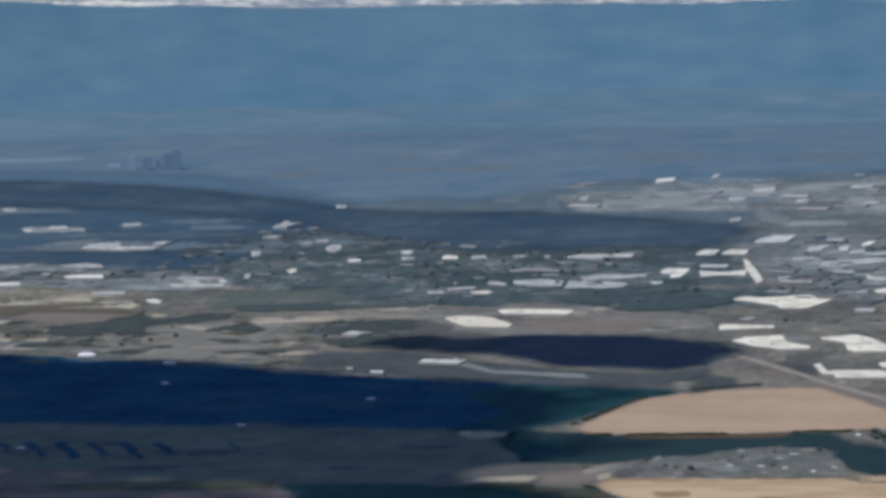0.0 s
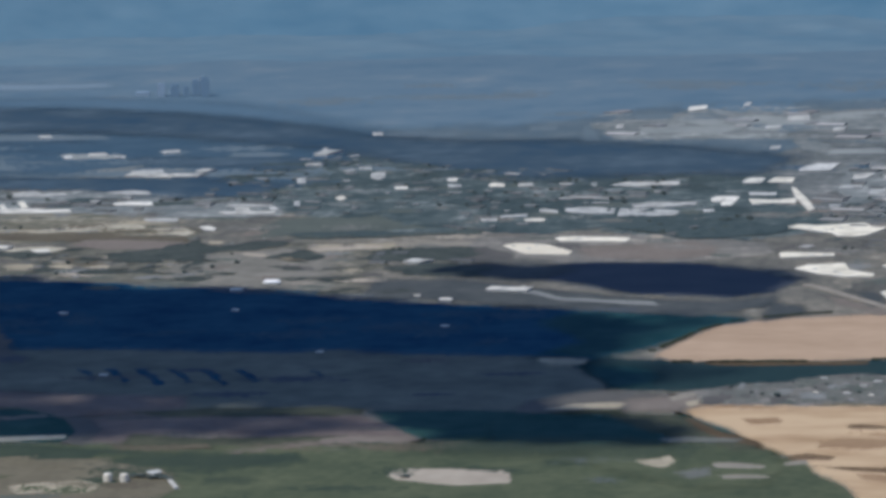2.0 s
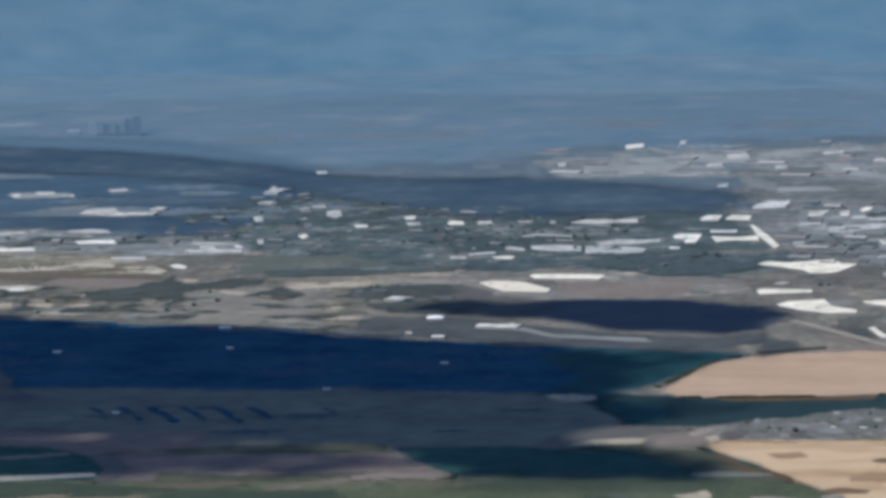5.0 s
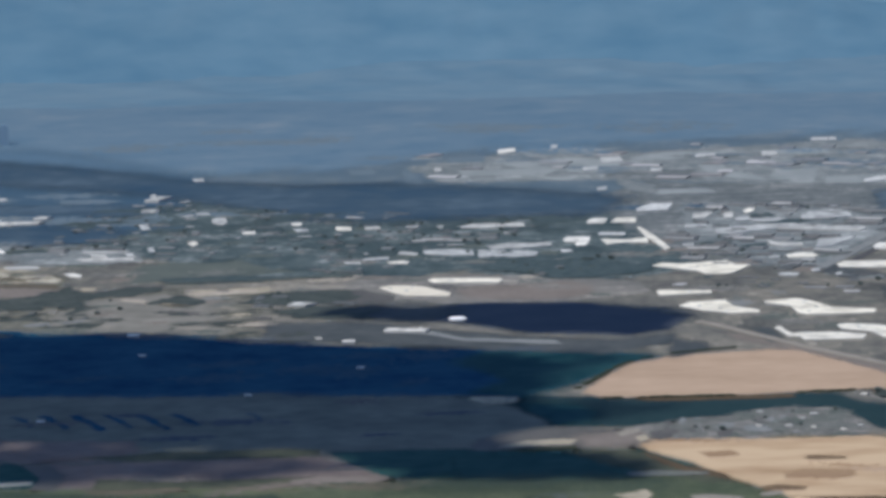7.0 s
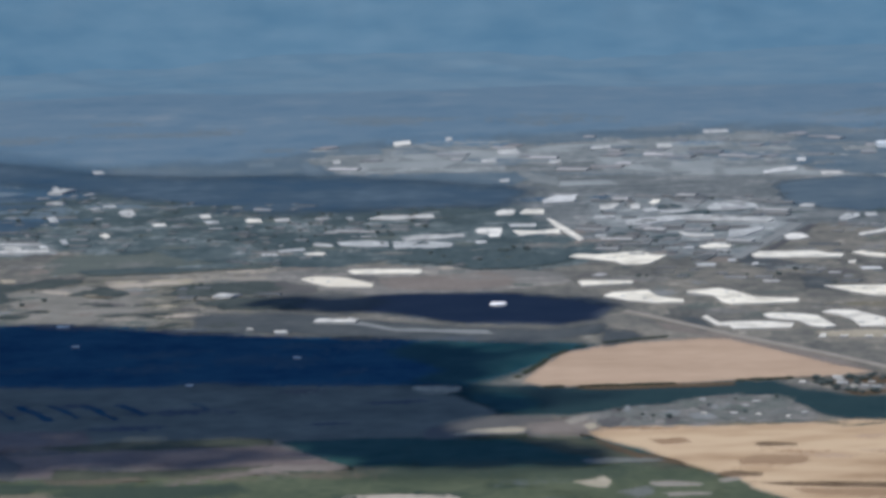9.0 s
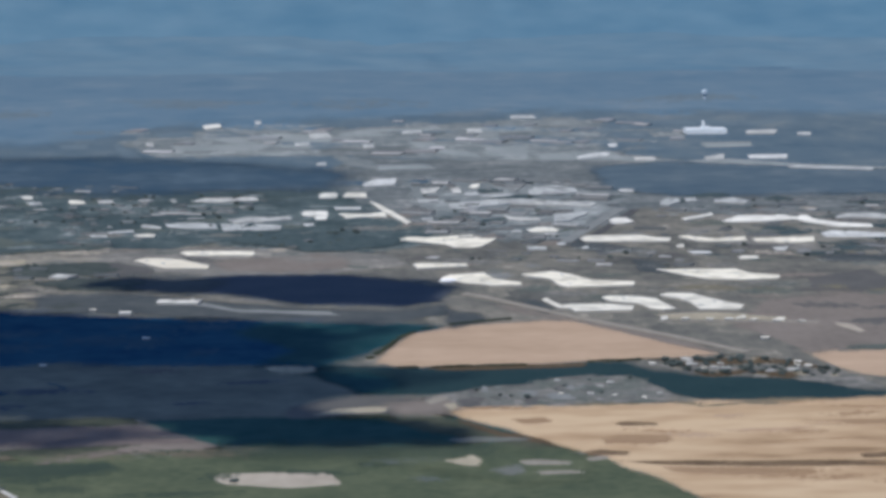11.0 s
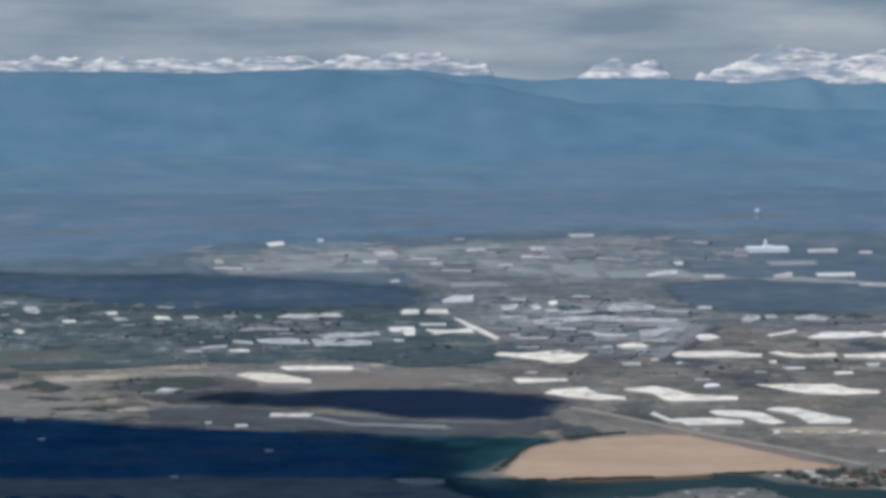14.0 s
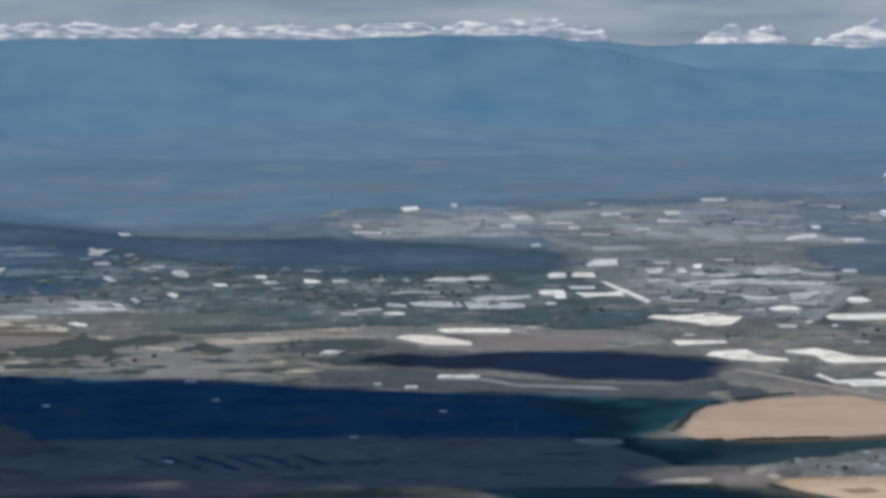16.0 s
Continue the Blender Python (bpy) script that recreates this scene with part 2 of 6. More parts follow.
# teal crop tones with the edge of the cloud shade worked in
M_CROPCORNER = material("shade_teal_crop", (0.008, 0.042, 0.052), (0.024, 0.068, 0.072), 0.03, 0.09, stretch=(0.8, 0.7, 1), spread=(0.34, 0.66))
# grey of weedy ground, and of verges with cloud shade painted in
M_VERGE = material("shade_and_weed_grey", (0.046, 0.056, 0.062), (0.092, 0.100, 0.100), 0.03, 0.12, stretch=(0.8, 0.7, 1))
# field tone paled towards blue to stand for haze
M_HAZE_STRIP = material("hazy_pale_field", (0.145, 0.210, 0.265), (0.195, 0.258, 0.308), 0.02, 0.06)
# in-between tone that imitates haze at the wood's far edge
M_HAZE_WOOD = material("haze_blue_fringe", (0.074, 0.130, 0.181), (0.090, 0.147, 0.198), 0.012, 0.05, stretch=(0.8, 0.7, 1))
M_TEAL = material("irrigated_dark_crop", (0.014, 0.034, 0.040), (0.025, 0.049, 0.053), 0.03, 0.2, bump=0.15)
M_BROWN = material("ploughed_brown_soil", (0.080, 0.092, 0.083), (0.172, 0.175, 0.146), 0.03, 0.09, stretch=(0.8, 0.7, 1), spread=(0.32, 0.68))
# the navy of cloud shade is in this colour, besides the real clouds
M_SHADENAVY = material("shade_navy_crop", (0.004, 0.040, 0.085), (0.020, 0.080, 0.124), 0.03, 0.1, stretch=(0.8, 0.7, 1), spread=(0.36, 0.66))
# bluish dark soil: part of the cloud shade is painted in
M_SHADESOIL = material("shaded_soil", (0.055, 0.07, 0.09), (0.085, 0.095, 0.11), 0.03, 0.3)
M_PURPLE = material("fallow_purple_soil", (0.115, 0.094, 0.09), (0.18, 0.148, 0.134), 0.03, 0.12, stretch=(0.8, 0.7, 1))
M_DRY = patchwork("dry_pasture", [(0.05, 0.056, 0.05), (0.10, 0.102, 0.086), (0.165, 0.158, 0.13), (0.33, 0.305, 0.25)], 34, 15, long=0.9)
M_OLIVE = patchwork("pale_olive_fields", [(0.06, 0.065, 0.05), (0.12, 0.116, 0.09), (0.20, 0.19, 0.15), (0.42, 0.40, 0.32)], 60, 4, long=2.0)
M_MIDGREEN = material("grey_green_meadow", (0.075, 0.092, 0.085), (0.115, 0.13, 0.115), 0.03, 0.2)
M_DUSK = material("mauve_brown_scrub", (0.138, 0.121, 0.106), (0.216, 0.188, 0.166), 0.02, 0.2, stretch=(0.9, 0.7, 1))
M_DUSK_DARK = material("dark_scrub", (0.074, 0.076, 0.076), (0.122, 0.118, 0.112), 0.03, 0.2)
M_BARE = patchwork("bare_trodden_ground", [(0.094, 0.097, 0.094), (0.143, 0.141, 0.131), (0.197, 0.189, 0.170), (0.36, 0.335, 0.29)], 40, -5, long=1.6)
M_STUBBLE_DARK = material("brown_stubble_strip", (0.085, 0.075, 0.058), (0.14, 0.125, 0.095), 0.03, 0.2)
M_CLEARING = material("dry_clearing", (0.108, 0.099, 0.072), (0.180, 0.162, 0.120), 0.03, 0.2, stretch=(0.9, 0.7, 1))
M_PASTURE = material("tan_pasture_grass", (0.135, 0.132, 0.115), (0.235, 0.225, 0.195), 0.02, 0.1, stretch=(0.8, 0.6, 1), spread=(0.36, 0.64))
M_CREAMFIELD = material("cream_stubble", (0.33, 0.305, 0.24), (0.47, 0.435, 0.345), 0.04, 0.2)
# mottled variant of the navy crop, cloud shade painted in alike
M_MOTTLE = material("mottled_shade_crop", (0.012, 0.048, 0.084), (0.042, 0.088, 0.118), 0.04, 0.15)
M_GREY = material("grey_gravel", (0.070, 0.076, 0.075), (0.235, 0.225, 0.205), 0.09, 0.45, spread=(0.36, 0.62))
M_ASPHALT = material("asphalt", (0.06, 0.062, 0.065), (0.10, 0.10, 0.10), 0.1, 0.8)
M_TRACK = material("dusty_track", (0.20, 0.183, 0.155), (0.30, 0.275, 0.232), 0.1, 0.8)
M_PAVED = material("pale_grey_paving", (0.15, 0.160, 0.158), (0.24, 0.250, 0.242), 0.05, 0.3)
# the blue of this wood is distance haze put into its colour
M_WOOD = material("haze_blue_woodland", (0.026, 0.059, 0.096), (0.084, 0.122, 0.154), 0.011, 0.05, bump=0.3, stretch=(0.8, 0.7, 1), spread=(0.34, 0.68), third=(0.048, 0.078, 0.106))
M_BUSH = material("dark_bush", (0.02, 0.03, 0.022), (0.055, 0.065, 0.045), 0.2, 1.2, bump=0.6)
M_LEAF = material("tree_leaves", (0.048, 0.067, 0.067), (0.103, 0.122, 0.113), 0.3, 1.5, bump=0.5)
M_COPSE = material("scrub_leaves", (0.028, 0.040, 0.042), (0.088, 0.100, 0.090), 0.05, 0.3, bump=0.4)
M_FURROW = material("furrow_dark", (0.032, 0.05, 0.04), (0.055, 0.072, 0.052), 0.05, 0.3)
M_SCRUB = material("grey_scrub", (0.085, 0.098, 0.092), (0.19, 0.19, 0.175), 0.12, 0.5, bump=0.4)
M_BARK = material("bark", (0.06, 0.045, 0.03), (0.12, 0.09, 0.06), 0.5, 3)
M_ROOF = material("white_metal_roof", (0.52, 0.50, 0.44), (0.82, 0.79, 0.70), 0.05, 0.12, rough=0.5, bump=0.08, spread=(0.40, 0.55), random_hue=[(1.0, 1.0, 1.0), (0.92, 0.90, 0.86), (0.95, 0.93, 0.88), (0.88, 0.88, 0.87), (1.0, 0.98, 0.93)], gloss=0.06)
M_CREAM = material("cream_membrane_roof", (0.54, 0.50, 0.40), (0.83, 0.775, 0.64), 0.045, 0.12, rough=0.6, bump=0.08, spread=(0.40, 0.55), gloss=0.06)
M_STREAK = material("dark_stubble_streak", (0.10, 0.068, 0.042), (0.20, 0.14, 0.09), 0.03, 0.12, stretch=(0.8, 0.7, 1))
M_PADDOCK = material("pale_pinkish_soil", (0.29, 0.255, 0.21), (0.41, 0.365, 0.30), 0.03, 0.12)
# paler copy of the woodland tone, with more haze in it
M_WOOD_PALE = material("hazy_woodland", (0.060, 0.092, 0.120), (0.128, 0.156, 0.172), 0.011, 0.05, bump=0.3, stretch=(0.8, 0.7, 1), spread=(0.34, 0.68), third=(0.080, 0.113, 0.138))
M_BANK = material("olive_bank_grass", (0.046, 0.056, 0.042), (0.098, 0.102, 0.072), 0.03, 0.12, stretch=(0.8, 0.7, 1))
M_GREYROOF = material("grey_white_roof", (0.26, 0.266, 0.258), (0.66, 0.662, 0.63), 0.08, 0.25, rough=0.7, bump=0.08, spread=(0.36, 0.58), random_hue=[(1.0, 1.0, 1.0), (0.80, 0.80, 0.79), (0.9, 0.88, 0.85), (0.74, 0.74, 0.73)], gloss=0.04)
M_WALL = material("pale_cladding", (0.38, 0.38, 0.36), (0.52, 0.51, 0.48), 0.2, 1.0)
M_HOUSEROOF = material("house_roof", (0.6, 0.6, 0.6), (1.0, 1.0, 1.0), 0.2, 0.8, random_hue=[(0.30, 0.305, 0.30), (0.14, 0.15, 0.155), (0.20, 0.205, 0.20), (0.24, 0.245, 0.24), (0.12, 0.13, 0.13), (0.48, 0.475, 0.455), (0.17, 0.17, 0.165), (0.15, 0.16, 0.155)])
M_DULLROOF = material("dull_grey_roof", (0.17, 0.180, 0.176), (0.52, 0.528, 0.505), 0.09, 0.3, rough=0.7, bump=0.08, spread=(0.36, 0.60), gloss=0.04)
M_HALL = material("cream_hall_roof", (0.60, 0.54, 0.425), (0.74, 0.68, 0.55), 0.05, 0.3, rough=0.6, bump=0.05, gloss=0.06)
# haze is painted into the tower colours, so they sink into the plain
M_TOWER = material("haze_blue_tower", (0.140, 0.220, 0.298), (0.158, 0.238, 0.315), 0.1, 0.4)
M_TOWER_PALE = material("haze_pale_tower", (0.21, 0.29, 0.37), (0.24, 0.32, 0.40), 0.1, 0.4)
# concrete made pale and blue to carry distance haze
M_HAZE_CONCRETE = material("haze_pale_concrete", (0.34, 0.41, 0.47), (0.40, 0.47, 0.53), 0.3, 1.0)
M_OUTSKIRT = patchwork("grey_outskirts", [(0.056, 0.074, 0.080), (0.097, 0.112, 0.116), (0.148, 0.160, 0.158), (0.30, 0.304, 0.290)], 34, 4, fine=0.35, long=1.8)
# hills and slope get their blue from haze put into the colour
M_HILL = material("wooded_haze_hill", (0.068, 0.148, 0.216), (0.108, 0.190, 0.252), 0.004, 0.02, bump=0.1, stretch=(0.8, 1.2, 1.6), spread=(0.36, 0.66))
M_HILL_PALE = material("pale_haze_hill", (0.080, 0.164, 0.230), (0.114, 0.198, 0.258), 0.005, 0.02, bump=0.1, stretch=(0.8, 1.2, 1.6), spread=(0.36, 0.66))
M_SLOPE = material("pale_haze_slope", (0.088, 0.162, 0.222), (0.128, 0.196, 0.244), 0.006, 0.03, bump=0.05, stretch=(0.6, 1.4, 2.0), spread=(0.36, 0.64))
M_CLOUD = material("cloud_white", (0.82, 0.82, 0.82), (0.9, 0.9, 0.9), 0.02, 0.1, bump=0)
# white cladding with the blue of haze mixed in
M_WORKS = material("haze_tinted_cladding", (0.55, 0.59, 0.61), (0.66, 0.70, 0.72), 0.06, 0.3)
M_SHELL = material("white_glossy_shell", (0.8, 0.8, 0.8), (0.86, 0.86, 0.86), 0.5, 3, rough=0.3, bump=0, gloss=0.3)


def snow_material():
    """Snow lying in slanting streaks and gullies between rock with haze put into its grey."""
    m = material("snow_and_rock", (0.245, 0.295, 0.345), (0.66, 0.645, 0.605), 0.024, 0.06, bump=0.2, spread=(0.44, 0.58), third=(0.43, 0.44, 0.45))
    n, l = m.node_tree.nodes, m.node_tree.links
    noises = [k for k in n if k.type == "TEX_NOISE"]
    mp = [k for k in n if k.type == "MAPPING"][0]
    mp.inputs["Rotation"].default_value = (0, radians(24), 0)
    mp.inputs["Scale"].default_value = (0.7, 0.4, 3.6)
    for k in noises:
        k.inputs["Distortion"].default_value = 0.8
    return m


M_SNOW = snow_material()


# ---- helpers for meshes ----
def mesh_of(name, bm, mat, smooth=False):
    me = bpy.data.meshes.new(name)
    bm.to_mesh(me)
    bm.free()
    me.materials.append(mat)
    if smooth:
        for p in me.polygons:
            p.use_smooth = True
    return me


def part(name, bm, mat, parent=None, label="", smooth=False):
    """Links a bmesh as one mesh object under a thing or a part."""
    ob = new(name, mesh_of(name, bm, mat, smooth))
    if parent:
        ob.parent = parent
    if label:
        tagged(ob, label)
    return ob


def inside(x, y, poly):
    hit = False
    j = len(poly) - 1
    for i in range(len(poly)):
        (xi, yi), (xj, yj) = poly[i], poly[j]
        if (yi > y) != (yj > y) and x < (xj - xi) * (y - yi) / (yj - yi) + xi:
            hit = not hit
        j = i
    return hit


def rim_distance(px, py, poly, deep=3.0):
    """How far each place lies inside the outline (below 0: outside), with distances along y counted a third."""
    best = np.full(px.shape, 1e9)
    odd = np.zeros(px.shape, bool)
    for (ax, ay), (bx, by) in zip(poly, poly[1:] + poly[:1]):
        ux, uy = bx - ax, (by - ay) / deep
        qx, qy = px - ax, (py - ay) / deep
        t = np.clip((qx * ux + qy * uy) / max(1e-9, ux * ux + uy * uy), 0, 1)
        best = np.minimum(best, np.hypot(qx - t * ux, qy - t * uy))
        if ay != by:
            odd ^= ((ay > py) != (by > py)) & (px < (bx - ax) * (py - ay) / (by - ay) + ax)
    return np.where(odd, best, -best)


def wander(x, y, amount):
    s = noise.noise_vector(Vector((x * 0.045, y * 0.045, 3.1)))
    u = noise.noise_vector(Vector((x * 0.16, y * 0.10, 9.4)))
    return x + (s.x * 0.6 + u.x * 0.3) * amount, y + (s.y + u.y * 0.7) * amount


def sheet(name, poly, z, mat, amount, soft, cell):
    """A cover of soil or crop over a stretch of ground, thinning out over its rim."""
    xs, ys = [p[0] for p in poly], [p[1] for p in poly]
    gap = soft + amount
    x0, x1, y0, y1 = min(xs) - gap, max(xs) + gap, min(ys) - gap * 3, max(ys) + gap * 3
    dx = max(cell, (x1 - x0) / 260)
    dy = max(cell * 2, (y1 - y0) / 120)
    nx, ny = int((x1 - x0) / dx) + 2, int((y1 - y0) / dy) + 2
    gx, gy = np.meshgrid(x0 + np.arange(nx) * dx, y0 + np.arange(ny) * dy, indexing="ij")
    wx, wy = gx.copy(), gy.copy()
    for i in range(nx):
        for j in range(ny):
            wx[i, j], wy[i, j] = wander(gx[i, j], gy[i, j], amount)
    bare = np.clip(0.5 - rim_distance(wx, wy, poly) / (2 * soft), 0, 1)
    keep = bare < 0.86
    cells = keep[:-1, :-1] | keep[1:, :-1] | keep[1:, 1:] | keep[:-1, 1:]
    used = np.zeros((nx, ny), bool)
    for di, dj in ((0, 0), (1, 0), (1, 1), (0, 1)):
        used[di:nx - 1 + di, dj:ny - 1 + dj] |= cells
    index = np.full((nx, ny), -1)
    index[used] = np.arange(int(used.sum()))
    verts = np.stack([gx[used], gy[used], np.full(int(used.sum()), z)], 1)
    ii, jj = np.nonzero(cells)
    faces = np.stack([index[ii, jj], index[ii + 1, jj], index[ii + 1, jj + 1], index[ii, jj + 1]], 1)
    me = bpy.data.meshes.new(name)
    me.from_pydata(verts.tolist(), [], faces.tolist())
    rim = me.attributes.new("bare", "FLOAT", "POINT")
    rim.data.foreach_set("value", bare[used].astype(np.float32))
    me.materials.append(mat)
    return new(name, me)


LAID = []


def field(name, poly, z, mat, label, category="field", amount=7, soft=5.0, kind="structure"):
    """A worked field: a cover of soil or crop whose top lies a little above the plain."""
    ob = sheet(name, poly, 0.0, mat, amount, soft, 2.5 if soft < 10 else soft * 0.6)
    LAID.append((z, len(LAID), ob))
    return tagged(ob, label, category, kind=kind)


def canopy(name, poly, step, height, mat, label, category, base=0.0, kind="stuff", soft=4.0):
    """Close-grown wood or scrub: a lumpy skin of crowns that thins out at its uneven edge."""
    ob = sheet(name, poly, base, mat, 14, soft, step)
    me = ob.data
    rim = np.zeros(len(me.vertices), np.float32)
    me.attributes["bare"].data.foreach_get("value", rim)
    for v, bare in zip(me.vertices, rim):
        c = Vector((v.co.x, v.co.y, 0))
        h = abs(noise.noise(c * (0.9 / step))) * 1.1 + 0.5 * noise.noise(c * 0.03) + 0.45
        v.co += Vector((random.uniform(-0.3, 0.3) * step, random.uniform(-0.3, 0.3) * step, max(0.2 * min(height, 0.6), height * h) * (1 - bare) ** 1.5))
    return tagged(ob, label, category, kind=kind)


def box(bm, x0, x1, y0, y1, z0, z1):
    v = [bm.verts.new(p) for p in ((x0, y0, z0), (x1, y0, z0), (x1, y1, z0), (x0, y1, z0), (x0, y0, z1), (x1, y0, z1), (x1, y1, z1), (x0, y1, z1))]
    for f in ((0, 3, 2, 1), (4, 5, 6, 7), (0, 1, 5, 4), (1, 2, 6, 5), (2, 3, 7, 6), (3, 0, 4, 7)):
        bm.faces.new([v[i] for i in f])


# ---- ground ----
def ground_sheet():
    bm = bmesh.new()
    bmesh.ops.create_grid(bm, x_segments=40, y_segments=40, size=4900)
    ob = part("ground", bm, M_PLAIN)
    tagged(ob, "grey-brown farmland plain under scattered cloud", "ground", kind="structure")


ground_sheet()

# the plains turn bluer with distance by colour alone, standing for haze
field("far_plain", [(-3600, 2790), (-900, 2800), (-560, 2730), (-380, 2790), (-150, 2900), (60, 2950), (230, 2960), (460, 2860), (900, 2800), (3600, 2800), (3600, 4880), (-3600, 4880)], 0.12, M_FAR, "distant farmland plain with haze-blue colour", "ground", 40, 30)
field("distant_plain", [(-3600, 3330), (-700, 3330), (-400, 3200), (-200, 3300), (-120, 3420), (300, 3560), (700, 3420), (1400, 3500), (3600, 3500), (3600, 4885), (-3600, 4885)], 0.24, M_FARTHEST, "far plain below the foothills with haze-blue colour", "ground", 60, 45)

# ---- mountains ----
def crest(x, table):
    for (xa, za), (xb, zb) in zip(table, table[1:]):
        if xa <= x <= xb:
            s = (x - xa) / (xb - xa)
            s = s * s * (3 - 2 * s)
            return za + (zb - za) * s
    return table[0][1] if x < table[0][0] else table[-1][1]


HILL_TOPS = [(-1600, 165), (-1130, 150), (-900, 140), (-700, 132), (-450, 129), (-150, 126), (0, 129), (125, 128), (217, 120), (300, 113), (369, 117), (440, 116), (521, 114), (597, 108), (640, 112), (673, 117), (711, 109), (800, 112), (1000, 108), (1600, 120)]
SNOW_TOPS = [(-1600, 138), (-900, 142), (-461, 146), (-300, 142), (-148, 140), (49, 143), (167, 147), (214, 140), (246, 131), (275, 96), (365, 96), (384, 118), (402, 131), (430, 137), (452, 130), (481, 137), (505, 118), (518, 98), (532, 100), (552, 120), (590, 131), (640, 146), (662, 160), (690, 152), (713, 145), (760, 141), (800, 148), (860, 140), (1000, 144), (1600, 140)]


def range_mesh(name, table, y_crest, y_foot, y_back, rough, mat, label, wave, step=9, lift=1.25):
    """A mountain range: rises from its foot to the crest line, furrowed by gullies, and falls away behind."""
    n_up, n_down = 34, 6
    xs = np.arange(-1500, 1500 + step, step)
    verts, faces = [], []
    rows = n_up + n_down + 1
    for x in xs:
        top = crest(x, table)
        for k in range(rows):
            if k <= n_up:
                s = k / n_up
                y, z = y_foot + (y_crest - y_foot) * s, top * (s ** lift)
            else:
                s = (k - n_up) / n_down
                y, z = y_crest + (y_back - y_crest) * s, top * (1 - s) ** 0.8
            v = Vector((x * wave, y * wave, 0))
            g = 1 - 2 * abs(noise.fractal(v, 0.9, 2.1, 5))
            taper = min(1, k / 8) * (1 if k <= n_up else 1 - (k - n_up) / n_down)
            # the range is bent round the camera, so that it keeps its distance
            verts.append((x, y - x * x / 9400 * 1.0, z + (g - 0.6) * rough * taper))
    for i in range(len(xs) - 1):
        for k in range(rows - 1):
            a = i * rows + k
            faces.append((a, a + rows, a + rows + 1, a + 1))
    me = bpy.data.meshes.new(name)
    me.from_pydata([tuple(v) for v in verts], [], faces)
    me.materials.append(mat)
    for p in me.polygons:
        p.use_smooth = True
    ob = new(name, me)
    return tagged(ob, label, "mountains", kind="structure")


WOODED_TOPS = [(-1600, 166), (-1130, 151), (-900, 141), (-700, 134), (-450, 131), (-150, 129), (0, 132), (125, 129), (217, 113), (300, 97), (380, 89), (480, 85), (600, 82), (800, 79), (1600, 80)]
SLOPE_TOPS = [(-1600, 26), (-700, 20), (-440, 22), (-226, 30), (63, 28), (200, 22), (279, 24), (480, 30), (681, 24), (1600, 28)]
range_mesh("pale_range", HILL_TOPS, 4590, 4350, 4700, 3, M_HILL_PALE, "pale haze-blue hill range below the snowy peaks", 0.004)
range_mesh("wooded_range", WOODED_TOPS, 4480, 4240, 4640, 4, M_HILL, "haze-blue wooded foothill range falling away eastwards", 0.004, lift=1.5)
range_mesh("grassy_slope", SLOPE_TOPS, 4330, 4080, 4480, 3, M_SLOPE, "pale haze-tinted slope at the foot of hills", 0.006, lift=1.6)
range_mesh("snowy_range", SNOW_TOPS, 4715, 4630, 4800, 6, M_SNOW, "snow-covered mountain range with haze-pale rock showing", 0.022, step=4)

# ---- fields of the near plain ----
field("sandy_field", [(5, 1920), (12, 1950), (24, 1995), (33, 2025), (60, 2054), (118, 2071), (135, 2069), (161, 2020), (188, 1965), (210, 1929), (175, 1920), (135, 1914), (81, 1905), (16, 1902)], 0.5, M_SAND, "smooth bare sandy field, pinkish tan", amount=3)
field("irrigated_field", [(-75, 1915), (-30, 1925), (3, 1908), (48, 1903), (115, 1910), (148, 1910), (160, 1879), (189, 1857), (236, 1846), (257, 1821), (269, 1802), (318, 1784), (316, 1775), (276, 1779), (223, 1775), (177, 1777), (164, 1794), (147, 1855), (116, 1862), (91, 1838), (69, 1833), (38, 1807), (-40, 1811), (-80, 1850)], 0.15, M_TEAL, "dark blue-green irrigated crop field", amount=3)
field("village_ground", [(157, 1905), (209, 1925), (252, 1904), (275, 1848), (281, 1800), (256, 1818), (236, 1846), (189, 1857)], 0.55, M_GREY, "grey gravel ground of a village", "ground", kind="structure")
field("farmyard_ground", [(20, 1795), (38, 1810), (69, 1833), (91, 1842), (123, 1869), (150, 1851), (164, 1790), (146, 1771), (70, 1768), (28, 1766)], 0.55, M_GREY, "grey rubble-strewn farmyard ground", "ground", kind="structure")
field("stubble_field", [(30, 1772), (54, 1777), (146, 1771), (177, 1775), (223, 1774), (276, 1779), (379, 1776), (302, 1478), (250, 1300), (180, 1300), (162, 1419), (146, 1494), (137, 1520), (126, 1561), (109, 1598), (101, 1624), (84, 1645), (63, 1702), (42, 1737)], 0.45, M_TAN, "dry golden-tan stubble field with darker streaks", amount=4)
field("sandy_field_east", [(260, 1930), (309, 1939), (420, 1941), (400, 1836), (289, 1841), (272, 1868)], 0.4, M_SAND, "pinkish tan bare field beside the village")
field("green_field", [(-481, 1693), (-287, 1655), (-141, 1645), (-38, 1654), (59, 1655), (86, 1637), (101, 1624), (109, 1598), (126, 1561), (137, 1520), (146, 1494), (162, 1419), (180, 1300), (-433, 1300)], 0.3, M_GREEN, "dull green crop field with darker furrows", amount=4)
field("green_field_shaded", [(-127, 1745), (-83, 1751), (-47, 1750), (5, 1742), (37, 1741), (63, 1699), (84, 1645), (59, 1655), (-38, 1654), (-92, 1670)], 0.34, M_SHADEGREEN, "green crop field with cloud shade in its colour", amount=3)
field("pale_paddock", [(-92, 1587), (-85, 1599), (-34, 1597), (-28, 1566), (-57, 1560), (-84, 1571)], 0.5, M_PADDOCK, "pale bare paddock within the green field", amount=2, soft=1.2)
